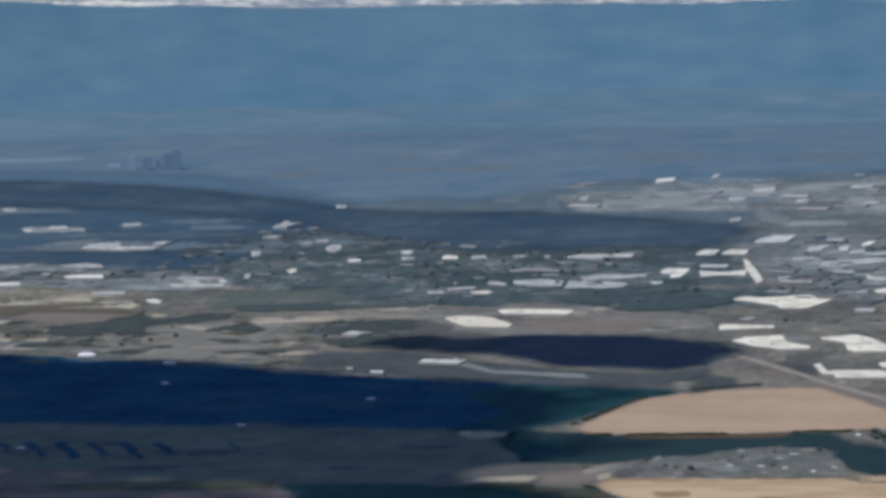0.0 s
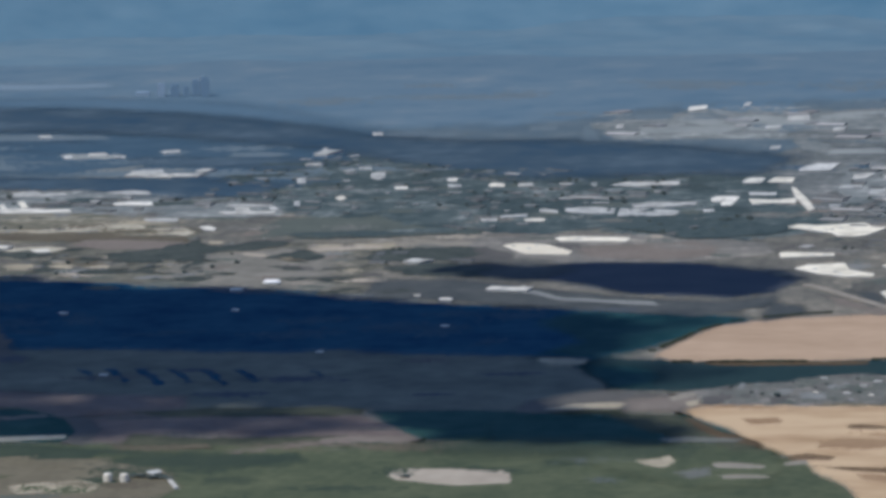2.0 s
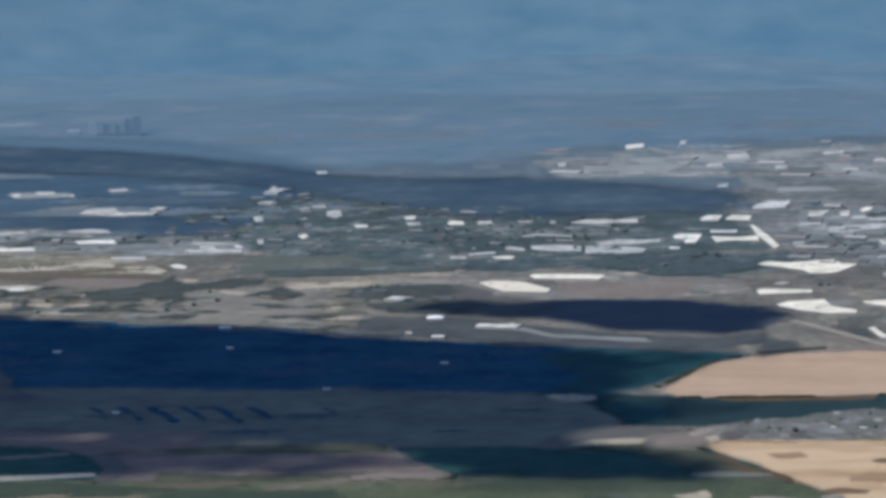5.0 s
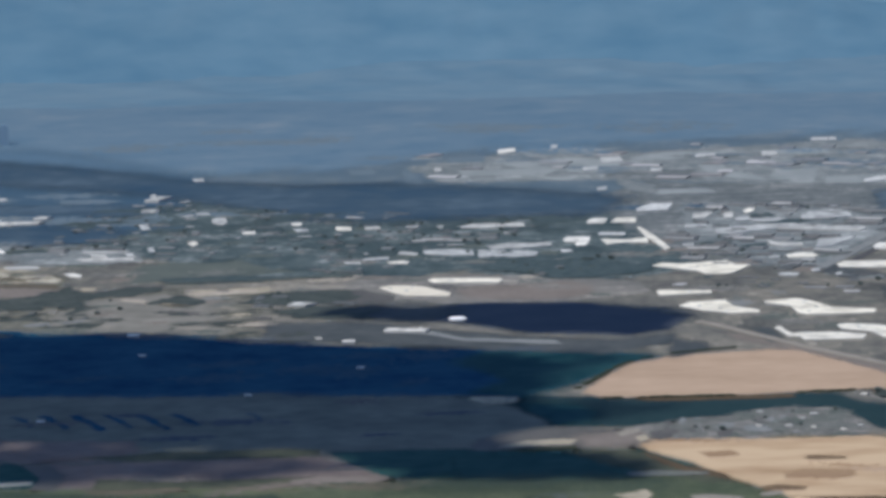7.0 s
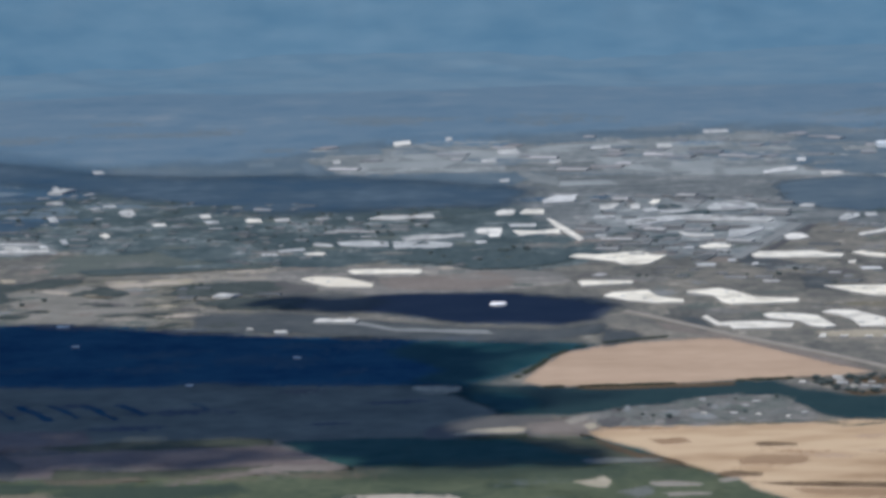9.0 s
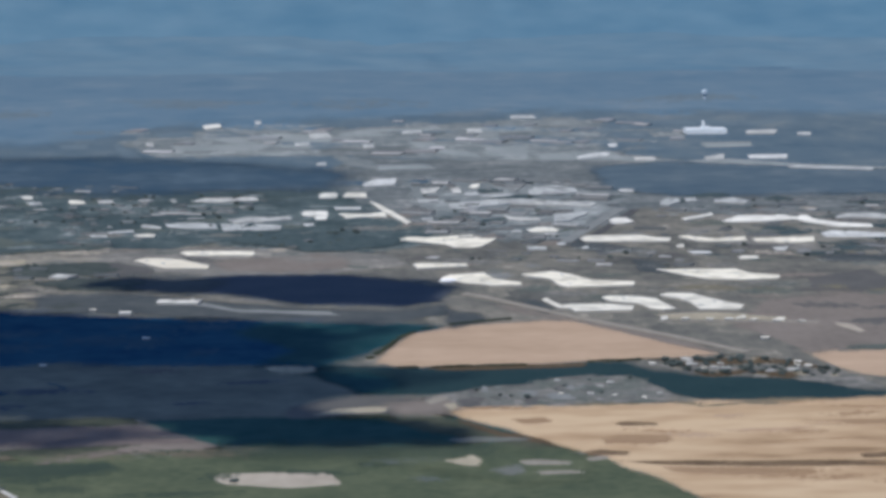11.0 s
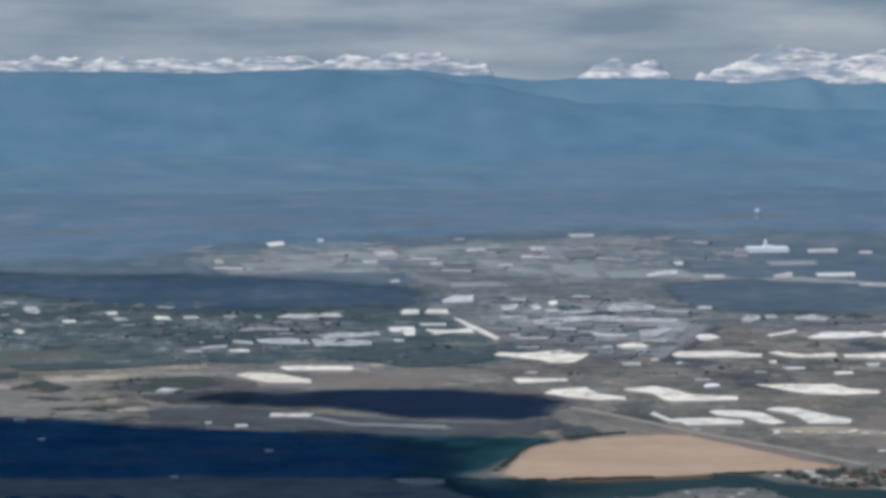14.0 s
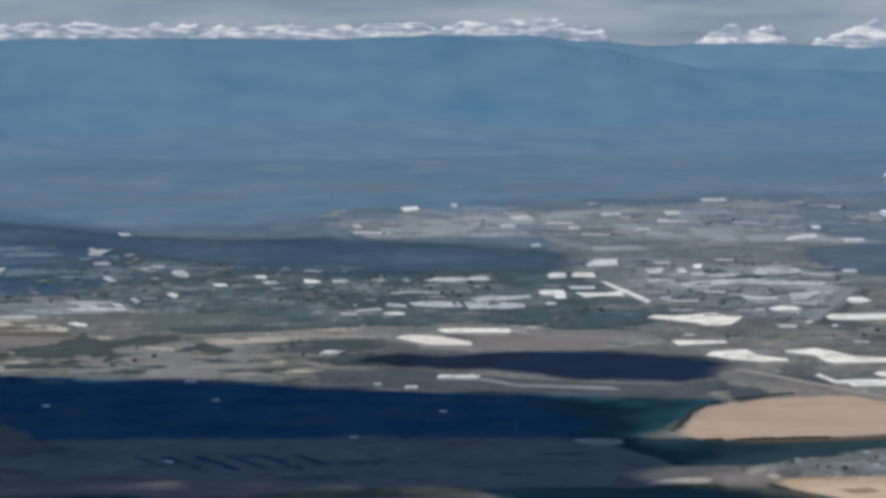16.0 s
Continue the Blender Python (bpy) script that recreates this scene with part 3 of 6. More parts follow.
field("scrub_field", [(273, 2148), (360, 2192), (560, 2209), (500, 1948), (311, 1952), (260, 1930), (253, 1984), (234, 2043)], 0.35, M_DUSK, "mauve-brown bare scrubland")
field("pale_yard_strip", [(196, 2074), (232, 2070), (290, 2054), (288, 2042), (230, 2056), (198, 2064)], 0.5, M_TRACK, "pale dusty strip with small cottages", amount=4)
field("dry_wash", [(93, 2155), (134, 2089), (179, 2025), (212, 1945), (213, 1928), (188, 1965), (161, 2020), (135, 2069), (100, 2112)], 0.3, M_DUSK, "grey-brown strip of dry scrub")
field("mauve_verge", [(-50, 1745), (-49, 1778), (-27, 1799), (-1, 1810), (24, 1799), (27, 1756), (2, 1742)], 0.38, M_DUSK_DARK, "mauve-grey bare verge between two fields", amount=5)
field("shaded_crop_field", [(-700, 2230), (-450, 2221), (-410, 2220), (-346, 2193), (-266, 2175), (-217, 2135), (-156, 2116), (-90, 2101), (-13, 2085), (26, 2076), (72, 2037), (30, 2025), (17, 1987), (-2, 1946), (-30, 1905), (-55, 1915), (-130, 1915), (-300, 1925), (-700, 1960)], 0.25, M_SHADENAVY, "crop field with navy cloud shade in its colour")
field("crop_corner", [(26, 2074), (70, 2037), (30, 2025), (17, 1987), (-2, 1946), (-28, 1908), (-60, 1925), (-40, 1970), (-75, 2040), (-55, 2088), (-13, 2082)], 0.29, M_CROPCORNER, "crop corner with the cloud shade's edge in its colour", amount=8, soft=11)
field("ploughed_field", [(-700, 1975), (-367, 1934), (-299, 1935), (-230, 1925), (-179, 1935), (-130, 1920), (-72, 1914), (-55, 1900), (-36, 1884), (-10, 1828), (-15, 1767), (-43, 1756), (-131, 1749), (-204, 1740), (-265, 1742), (-328, 1801), (-700, 1820)], 0.32, M_BROWN, "ploughed grey-brown field", amount=6, soft=9)
field("fallow_field", [(-266, 1735), (-203, 1736), (-128, 1733), (-113, 1713), (-87, 1666), (-141, 1650), (-287, 1661), (-278, 1691)], 0.36, M_PURPLE, "fallow purple-brown field", amount=3)
field("fallow_strip", [(-700, 1800), (-326, 1796), (-297, 1791), (-263, 1730), (-287, 1722), (-314, 1754), (-700, 1762)], 0.37, M_PURPLE, "fallow pinkish brown strip", amount=3)
field("green_strip", [(-700, 1755), (-313, 1750), (-286, 1719), (-261, 1715), (-260, 1669), (-700, 1665)], 0.33, M_GREEN, "dark green grass strip", amount=3)
field("farm_clearing", [(-314, 1612), (-288, 1619), (-246, 1621), (-214, 1608), (-195, 1586), (-182, 1547), (-186, 1525), (-286, 1500), (-330, 1520)], 0.42, M_CLEARING, "dry grassy clearing round a small farm", "yard", amount=4)
# sunlight on the field's end is imitated by this paler soil
field("sunlit_wedge", [(-140, 1660), (-132, 1669), (-116, 1672), (-102, 1669), (-86, 1659), (-104, 1656), (-130, 1656)], 1.5, M_DUSK, "pale mauve wedge at the fallow field's end, sunlight in its colour", amount=3, soft=2)
field("pale_tip", [(-60, 1908), (-42, 1914), (-31, 1909), (-33, 1891), (-53, 1885)], 1.5, M_PALE, "pale bare corner of the ploughed field", amount=4)
field("dark_grass", [(-235, 1611), (-205, 1629), (-144, 1632), (-135, 1615), (-164, 1596), (-212, 1597)], 0.8, M_FURROW, "dark grassy hollow in the green field", amount=6)
field("brown_margin", [(-242, 1650), (-138, 1659), (-136, 1646), (-236, 1638)], 0.85, M_STUBBLE_DARK, "dark brown field margin", amount=4)
field("dark_margin", [(-268, 1741), (-198, 1753), (-132, 1755), (-129, 1734), (-228, 1726)], 0.95, M_BANK, "dark margin between two fallow fields", amount=4, soft=3)
field("rusty_strip", [(-336, 1786), (-281, 1791), (-233, 1785), (-225, 1752), (-262, 1730), (-290, 1753), (-328, 1761)], 0.97, M_PURPLE, "rusty brown fallow strip", amount=4)
field("cream_crop_strip", [(-278, 2389), (-223, 2401), (-218, 2371), (-274, 2369)], 1.5, M_PALE, "pale dusty strip on the pasture's crest", amount=5)
field("olive_fields", [(-760, 2600), (-556, 2588), (-436, 2559), (-378, 2464), (-380, 2417), (-503, 2400), (-760, 2440)], 0.3, M_OLIVE, "striped pale and olive fields", amount=6)
field("city_ground", [(-174, 3247), (-96, 3379), (11, 3357), (175, 3412), (257, 3474), (314, 3408), (278, 3094), (193, 3036), (92, 3076), (0, 3105), (-141, 3101)], 0.36, M_CITY, "pale built-up ground of the far city", "ground", 20, 9)
field("outskirts", [(-10, 2925), (60, 2930), (160, 2905), (250, 2800), (300, 2760), (480, 2770), (540, 2750), (530, 2560), (455, 2545), (300, 2610), (255, 2660), (220, 2560), (160, 2460), (90, 2480), (60, 2600), (30, 2700)], 0.24, M_OUTSKIRT, "grey built-over outskirts of the town", "ground", 20, 7)
field("outskirts_north", [(10, 2950), (40, 3070), (180, 3060), (290, 3110), (340, 3010), (262, 2975), (255, 2850), (245, 2800), (160, 2885), (60, 2910)], 0.27, M_OUTSKIRT, "grey built-over ground before the far city", "ground", 20, 7)
field("town_ground", [(80, 2907), (156, 2881), (259, 2767), (224, 2648), (173, 2454), (130, 2490), (100, 2580), (79, 2655)], 0.3, M_CITY, "pale paved ground of the town", "ground", 15, 7)
field("industrial_ground", [(303, 2599), (398, 2620), (450, 2543), (427, 2424), (350, 2380), (285, 2415)], 0.3, M_BARE, "brownish bare ground of the industrial quarter", "ground", 15, 7)
field("pale_farmland", [(-700, 2720), (-592, 2712), (-479, 2733), (-349, 2633), (-333, 2555), (-429, 2531), (-546, 2553), (-700, 2560)], 0.26, M_CITY, "pale grey farmland with scattered sheds", "ground", 15, 7)
field("town_green", [(-450, 2670), (-440, 2860), (-390, 3000), (-300, 2960), (-150, 2850), (-55, 2790), (-45, 2600), (-70, 2500), (-120, 2447), (-243, 2450), (-330, 2570)], 0.24, M_TOWNGREEN, "leafy dark ground of the town", "ground", 18, 8)
field("town_green_east", [(-79, 2451), (-31, 2408), (25, 2405), (62, 2444), (90, 2481), (85, 2544), (60, 2600), (40, 2690), (20, 2830), (-55, 2833), (-100, 2742), (-90, 2560)], 0.28, M_TOWNGREEN, "leafy dark ground between the town sheds", "ground", 20, 7)
field("pale_crop_strip", [(-286, 2395), (-171, 2408), (-173, 2384), (-280, 2371)], 0.42, M_TRACK, "pale dusty strip beside the pasture", amount=4)
field("dark_scrub", [(316, 2247), (364, 2288), (376, 2216), (336, 2177), (309, 2192)], 0.42, M_DUSK_DARK, "dark grey patch of scrub", amount=8)
field("far_dark_field", [(393, 2425), (467, 2489), (560, 2469), (530, 2326), (393, 2331)], 0.36, M_DUSK_DARK, "dark blue-grey field", amount=8)
field("meadow", [(-331, 2544), (-260, 2558), (-227, 2491), (-246, 2460), (-333, 2431), (-338, 2495)], 0.3, M_MIDGREEN, "grey-green meadow beside the town", amount=5)
field("dry_pasture", [(-361, 2372), (-286, 2405), (-170, 2396), (-201, 2338), (-218, 2256), (-200, 2142), (-266, 2160), (-349, 2195), (-450, 2215), (-620, 2235), (-600, 2380)], 0.3, M_DRY, "dry grey-tan pasture with tracks", amount=6)
field("warehouse_field", [(-203, 2397), (-134, 2445), (-50, 2440), (40, 2400), (50, 2340), (-11, 2300), (-116, 2290), (-188, 2305)], 0.32, M_BARE, "brown bare ground round the pale hall", amount=6)
field("bright_verge", [(-215, 2142), (-158, 2128), (-95, 2145), (-27, 2146), (8, 2115), (33, 2100), (-11, 2097), (-55, 2113), (-156, 2117)], 0.45, M_PASTURE, "pale dusty verge along the crop field", amount=4)
field("shaded_pasture", [(-176, 2282), (-155, 2295), (-10, 2300), (47, 2251), (73, 2212), (60, 2163), (26, 2140), (-25, 2152), (-67, 2202), (-145, 2234)], 0.4, M_SHADESOIL, "bare soil field with cloud shade in its colour", amount=6)
field("brown_stubble_strip", [(-544, 2456), (-493, 2460), (-464, 2463), (-422, 2458), (-403, 2432), (-421, 2414), (-461, 2406), (-532, 2418)], 1.6, M_STUBBLE_DARK, "dark brown stubble strip below the cream one", "field", amount=3, soft=3)
field("cream_crop_strip", [(-512, 2464), (-492, 2486), (-457, 2505), (-436, 2507), (-424, 2484), (-446, 2462), (-490, 2448)], 1.65, M_CREAMFIELD, "cream cut crop strip", "field", amount=3, soft=3)
field("pale_crop_strip", [(-419, 2480), (-396, 2486), (-382, 2460), (-385, 2438), (-408, 2445)], 1.65, M_CREAMFIELD, "pale cut crop strip beside the cream one", "field", amount=3, soft=3)
field("pale_crop_strip", [(-419, 2281), (-411, 2297), (-400, 2280), (-403, 2264)], 1.5, M_PALE, "pale bare patch in the dry pasture", "field", amount=2, soft=1.5)
field("pale_crop_strip", [(-447, 2287), (-431, 2292), (-422, 2264), (-439, 2265)], 1.5, M_PALE, "pale bare patch in the dry pasture", "field", amount=2, soft=1.5)
field("pale_crop_strip", [(-477, 2287), (-458, 2292), (-451, 2265), (-471, 2265)], 1.5, M_PALE, "pale bare patch in the dry pasture", "field", amount=2, soft=1.5)
field("tan_pasture", [(-350, 2341), (-318, 2363), (-288, 2374), (-257, 2339), (-225, 2173), (-255, 2173), (-347, 2200), (-357, 2258)], 1.2, M_PASTURE, "smooth tan pasture above the dark crops", "field", amount=5, soft=8)
field("brown_streak", [(119, 1713), (124, 1718), (141, 1714), (142, 1706), (122, 1705)], 0.75, M_STREAK, "dark brown streak in the stubble", "field", amount=2, soft=1.2)
field("brown_streak", [(108, 1671), (119, 1682), (142, 1677), (144, 1661), (130, 1650), (109, 1655)], 0.7, M_TANDARK, "brown bare patch in the stubble", "field", amount=3, soft=3.5)
field("brown_streak", [(94, 1635), (103, 1641), (118, 1636), (115, 1626), (96, 1626)], 0.75, M_STREAK, "dark brown streak in the stubble", "field", amount=2, soft=1.5)
field("brown_streak", [(107, 1613), (138, 1609), (188, 1605), (249, 1601), (247, 1588), (191, 1589), (150, 1595), (123, 1602)], 0.8, M_STREAK, "dark brown scrub row across the stubble field", "field", amount=2, soft=1.5)
field("brown_streak", [(128, 1594), (169, 1590), (201, 1581), (201, 1570), (160, 1571), (132, 1582)], 0.7, M_TANDARK, "brown streak in the stubble", "field", amount=3, soft=3)
field("brown_streak", [(215, 1712), (263, 1713), (272, 1709), (269, 1696), (220, 1701)], 0.7, M_TANDARK, "brown streak in the stubble", "field", amount=2, soft=1.5)
field("brown_streak", [(230, 1619), (254, 1623), (251, 1608), (231, 1607)], 0.72, M_STREAK, "dark brown streak in the stubble", "field", amount=2, soft=1.5)
field("brown_streak", [(66, 1730), (84, 1735), (89, 1721), (73, 1716)], 0.75, M_TANDARK, "brown streak in the stubble", "field", amount=2, soft=1.5)
# grass strip darkened by colour for the shade of thin cloud
field("green_strip_shaded", [(-364, 1744), (-312, 1746), (-280, 1718), (-265, 1688), (-265, 1656), (-336, 1652)], 1.0, M_SHADEGREEN, "dark green grass strip", "field", amount=3, soft=3)
field("chalk_track", [(-339, 1662), (-306, 1668), (-270, 1675), (-267, 1665), (-302, 1655), (-335, 1649)], 1.2, M_CREAMFIELD, "pale chalky track across the grass", "field", amount=1.5, soft=1.5)
field("dark_grass", [(-335, 1646), (-284, 1650), (-240, 1637), (-243, 1615), (-322, 1604)], 1.0, M_FURROW, "dark grass strip below the pale track", "field", amount=4, soft=3)
field("brown_bank", [(-285, 1723), (-267, 1719), (-255, 1688), (-253, 1648), (-266, 1653), (-268, 1688)], 1.1, M_DUSK_DARK, "dark brown bank at the grass strip's end", "field", amount=3, soft=2.5)
field("farm_ground", [(-264, 1550), (-231, 1565), (-220, 1553), (-219, 1537), (-255, 1532)], 1.2, M_PALE, "cream bare strip beside the small farm", "field", amount=2, soft=1.5)
field("mauve_corner", [(-476, 2100), (-438, 2085), (-406, 2022), (-379, 1955), (-353, 1890), (-409, 1878)], 0.85, M_DUSK_DARK, "mauve-grey corner of ploughed soil", "field", amount=6, soft=5)
field("pinkish_ground", [(-91, 2377), (-51, 2393), (-11, 2403), (7, 2379), (7, 2329), (-26, 2311), (-77, 2323)], 0.9, M_DUSK, "pinkish brown bare ground beside the cream hall", "field", amount=4, soft=9)
field("dark_edge", [(-186, 2365), (-155, 2379), (-128, 2338), (-130, 2310), (-165, 2300), (-183, 2330)], 1.0, M_DUSK_DARK, "dark ground below the cream hall", "field", amount=4, soft=3)
field("paved_strip", [(-144, 3341), (-105, 3360), (-102, 3295), (-138, 3288)], 1.0, M_FAR_PALE, "pale paved strip in the far city", amount=4, soft=5)
field("paved_strip", [(-95, 3312), (-66, 3320), (-50, 3249), (-23, 3217), (-46, 3150), (-72, 3240), (-94, 3265)], 1.0, M_CITYPALE, "pale paved strip in the far city", amount=4, soft=5)
field("paved_strip", [(-76, 3405), (-27, 3332), (17, 3297), (38, 3266), (13, 3175), (-19, 3179), (-44, 3276)], 1.0, M_CITYPALE, "pale paved strip in the far city", amount=4, soft=5)
field("paved_strip", [(-126, 3214), (-50, 3221), (-46, 3150), (-120, 3170)], 1.0, M_CITYPALE, "pale paved strip in the far city", amount=4, soft=5)
field("paved_strip", [(40, 3318), (70, 3362), (135, 3353), (132, 3306), (83, 3289), (40, 3249)], 1.0, M_CITYPALE, "pale paved strip in the far city", amount=4, soft=5)
field("paved_strip", [(17, 3132), (60, 3049), (62, 2976), (38, 3003)], 1.0, M_CITY, "pale paved strip in the far city", amount=4, soft=5)
field("paved_strip", [(61, 3015), (105, 3019), (112, 2979), (61, 2967)], 1.0, M_CITYPALE, "pale paved strip in the far city", amount=4, soft=5)
field("paved_strip", [(102, 3229), (127, 3238), (130, 3160), (158, 3114), (160, 3072), (136, 3091), (109, 3163)], 1.0, M_CITYPALE, "pale paved strip in the far city", amount=4, soft=5)
field("paved_strip", [(167, 3361), (230, 3372), (236, 3316), (196, 3310), (168, 3307)], 1.0, M_CITYPALE, "pale paved strip in the far city", amount=4, soft=5)
field("paved_strip", [(172, 3155), (216, 3187), (203, 3057), (167, 3087)], 1.0, M_CITYPALE, "pale paved strip in the far city", amount=4, soft=5)
field("paved_strip", [(232, 3270), (298, 3309), (292, 3234), (229, 3213)], 1.0, M_CITY, "pale paved strip in the far city", amount=4, soft=5)
field("paved_strip", [(215, 3097), (286, 3119), (290, 3067), (318, 3043), (342, 3010), (335, 2976), (276, 3033), (211, 3036)], 1.0, M_CITYPALE, "pale paved strip in the far city", amount=4, soft=5)
field("paved_strip", [(341, 3015), (380, 3035), (443, 2978), (509, 2950), (536, 2933), (531, 2910), (377, 2952)], 1.0, M_CITYPALE, "pale paved strip in the far city", amount=4, soft=5)
field("paved_strip", [(219, 3507), (259, 3515), (254, 3437), (220, 3442)], 1.0, M_FAR_PALE, "pale paved strip in the far city", amount=4, soft=5)
field("paved_strip", [(150, 3529), (204, 3536), (200, 3490), (153, 3489)], 1.0, M_FAR_PALE, "pale paved strip in the far city", amount=4, soft=5)
field("paved_strip", [(-180, 3237), (-174, 3236), (-157, 3143), (-148, 3085), (-169, 3103)], 1.0, M_FAR_PALE, "pale paved strip in the far city", amount=4, soft=5)
field("paved_strip", [(-232, 3238), (-205, 3240), (-203, 3191), (-227, 3189)], 1.0, M_FAR_PALE, "pale paved strip in the far city", amount=4, soft=5)
field("paved_strip", [(345, 3285), (380, 3292), (374, 3246), (343, 3244)], 1.0, M_CITY, "pale paved strip in the far city", amount=4, soft=5)
field("paved_strip", [(381, 3183), (431, 3188), (423, 3140), (379, 3134)], 1.0, M_CITYPALE, "pale paved strip in the far city", amount=4, soft=5)
field("dark_quarter", [(13, 3175), (99, 3186), (104, 3095), (52, 3086), (17, 3132)], 1.05, M_OUTSKIRT, "dark grey quarter of the far city", amount=4, soft=5)
field("dark_quarter", [(198, 3298), (226, 3300), (222, 3214), (196, 3212)], 1.05, M_OUTSKIRT, "dark grey quarter of the far city", amount=4, soft=3)
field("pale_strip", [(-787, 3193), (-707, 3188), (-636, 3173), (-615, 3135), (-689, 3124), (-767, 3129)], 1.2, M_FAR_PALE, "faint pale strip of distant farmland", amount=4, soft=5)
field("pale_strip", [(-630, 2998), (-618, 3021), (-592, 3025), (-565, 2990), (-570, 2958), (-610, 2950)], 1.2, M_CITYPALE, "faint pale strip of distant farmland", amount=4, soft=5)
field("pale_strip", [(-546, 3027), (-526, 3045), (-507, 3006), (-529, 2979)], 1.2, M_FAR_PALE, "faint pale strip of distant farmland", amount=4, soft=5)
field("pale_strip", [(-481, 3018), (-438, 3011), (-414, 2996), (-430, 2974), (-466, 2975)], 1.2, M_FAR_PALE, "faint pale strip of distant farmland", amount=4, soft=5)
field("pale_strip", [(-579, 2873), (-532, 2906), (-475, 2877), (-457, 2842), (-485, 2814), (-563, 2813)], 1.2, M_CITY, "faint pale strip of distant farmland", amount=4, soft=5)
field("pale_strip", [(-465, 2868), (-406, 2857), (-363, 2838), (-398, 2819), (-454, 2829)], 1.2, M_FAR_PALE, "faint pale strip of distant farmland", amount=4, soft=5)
field("tan_yard", [(274, 2532), (315, 2553), (373, 2535), (392, 2498), (357, 2448), (314, 2469), (275, 2491)], 1.0, M_PASTURE, "tan trodden yard between industrial halls", amount=4, soft=4)
field("pale_patch", [(-362, 2412), (-350, 2412), (-347, 2394), (-356, 2394)], 1.7, M_PALE, "small pale bare patch beside a track", amount=1.5, soft=1.2)
field("dark_margin", [(-238, 1679), (-178, 1670), (-127, 1678), (-121, 1658), (-163, 1646), (-235, 1649)], 1.25, M_BANK, "dark weedy margin below the fallow field", amount=4, soft=3)
field("gravel_spit", [(118, 1865), (148, 1858), (145, 1847), (117, 1844)], 1.3, M_GREY, "narrow gravel spit beside the farmyard", amount=2, soft=1.5)
field("hazy_far_field", [(-950, 2850), (-420, 2850), (-350, 2950), (-380, 3080), (-520, 3200), (-950, 3260)], 0.6, M_FAR_DARK, "dark haze-blue distant pasture", amount=20, soft=20)
for dx, k in ((-6, 0.7), (10, 0.9), (28, 1.05), (46, 0.85), (64, 1.0), (84, 0.8), (126, 0.45)):
    x, y = -306 + dx, 1868
    field("curved_furrow", [(x - 5 * k, y + 2 * k), (x + 1, y + 3 * k), (x + 11 * k, y - 14 * k), (x + 24 * k, y - 46 * k), (x + 21 * k, y - 49 * k), (x + 8 * k, y - 21 * k), (x - 1 * k, y - 5 * k)], 1.7, M_SHADENAVY, "curved crop strip in the shade-navy colour", "crop strip", amount=3, soft=2.2)
PLOT_TONES = [M_PADDOCK, M_DUSK, M_DUSK_DARK, M_PAVED, M_MIDGREEN, M_DUSK_DARK, M_SCRUB, M_GREY, M_BARE, M_MIDGREEN]


def plots(zone, count, seed, long_min, long_max, tones, turn, z0, label, deep=(5, 16), clumps=120):
    """Small uneven patches of bare, grassy or dusty ground: low hummocks and tufts that thin out towards the rim."""
    rnd = random.Random(seed)
    xs, ys = [p[0] for p in zone], [p[1] for p in zone]
    made = 0
    while made < count:
        x, y = rnd.uniform(min(xs), max(xs)), rnd.uniform(min(ys), max(ys))
        if not inside(x, y, zone):
            continue
        a, b = rnd.uniform(long_min, long_max) * 0.8, rnd.uniform(*deep) * 2
        t = radians(turn + rnd.gauss(0, 14))
        c, s = math.cos(t), math.sin(t)
        made += 1
        z = 0.04 + z0 * 0.07
        verts, faces = [], []
        for k in range(clumps):
            u, v = max(-0.6, min(0.6, rnd.gauss(0, 0.27))) * a, max(-0.6, min(0.6, rnd.gauss(0, 0.27))) * b
            px, py = x + u * c - v * s, y + u * s + v * c
            w, d = a * rnd.uniform(0.035, 0.085), b * rnd.uniform(0.05, 0.11)
            i = len(verts)
            verts += [(px - w, py - d * rnd.random(), z - 0.06), (px + w * rnd.random(), py - d, z - 0.06), (px + w, py + d * rnd.random(), z - 0.06), (px - w * rnd.random(), py + d, z - 0.15), (px, py, z + rnd.uniform(0.03, 0.12))]
            faces += [(i, i + 1, i + 4), (i + 1, i + 2, i + 4), (i + 2, i + 3, i + 4), (i + 3, i, i + 4)]
        me = bpy.data.meshes.new("plot")
        me.from_pydata(verts, [], faces)
        me.materials.append(rnd.choice(tones))
        tagged(new("plot", me), label, "plot", kind="stuff")


def road(name, line, width, z, mat, label):
    """A road laid along a line of points."""
    bm = bmesh.new()
    left, right = [], []
    for i, (x, y) in enumerate(line):
        a, b = line[max(0, i - 1)], line[min(len(line) - 1, i + 1)]
        d = Vector((b[0] - a[0], b[1] - a[1])).normalized()
        nrm = Vector((-d.y, d.x)) * width / 2
        left.append((x + nrm.x, y + nrm.y))
        right.append((x - nrm.x, y - nrm.y))
    rows = [[bm.verts.new((*l, -0.1)), bm.verts.new((*l, z)), bm.verts.new((*r, z)), bm.verts.new((*r, -0.1))] for l, r in zip(left, right)]
    for p, q in zip(rows, rows[1:]):
        for k in range(3):
            bm.faces.new((p[k], p[k + 1], q[k + 1], q[k]))
    bm.faces.new(rows[0][::-1])
    bm.faces.new(rows[-1])
    bmesh.ops.recalc_face_normals(bm, faces=bm.faces)
    tagged(part(name, bm, mat), label, "road", kind="structure")


road("road", [(78, 2195), (84, 2187), (112, 2135), (142, 2078), (190, 2000), (225, 1935)], 7, 0.6, M_TRACK, "pale dusty road past the sandy field")
road("runway", [(172, 2450), (240, 2660)], 9, 0.35, M_PAVED, "straight pale grey road across the town")
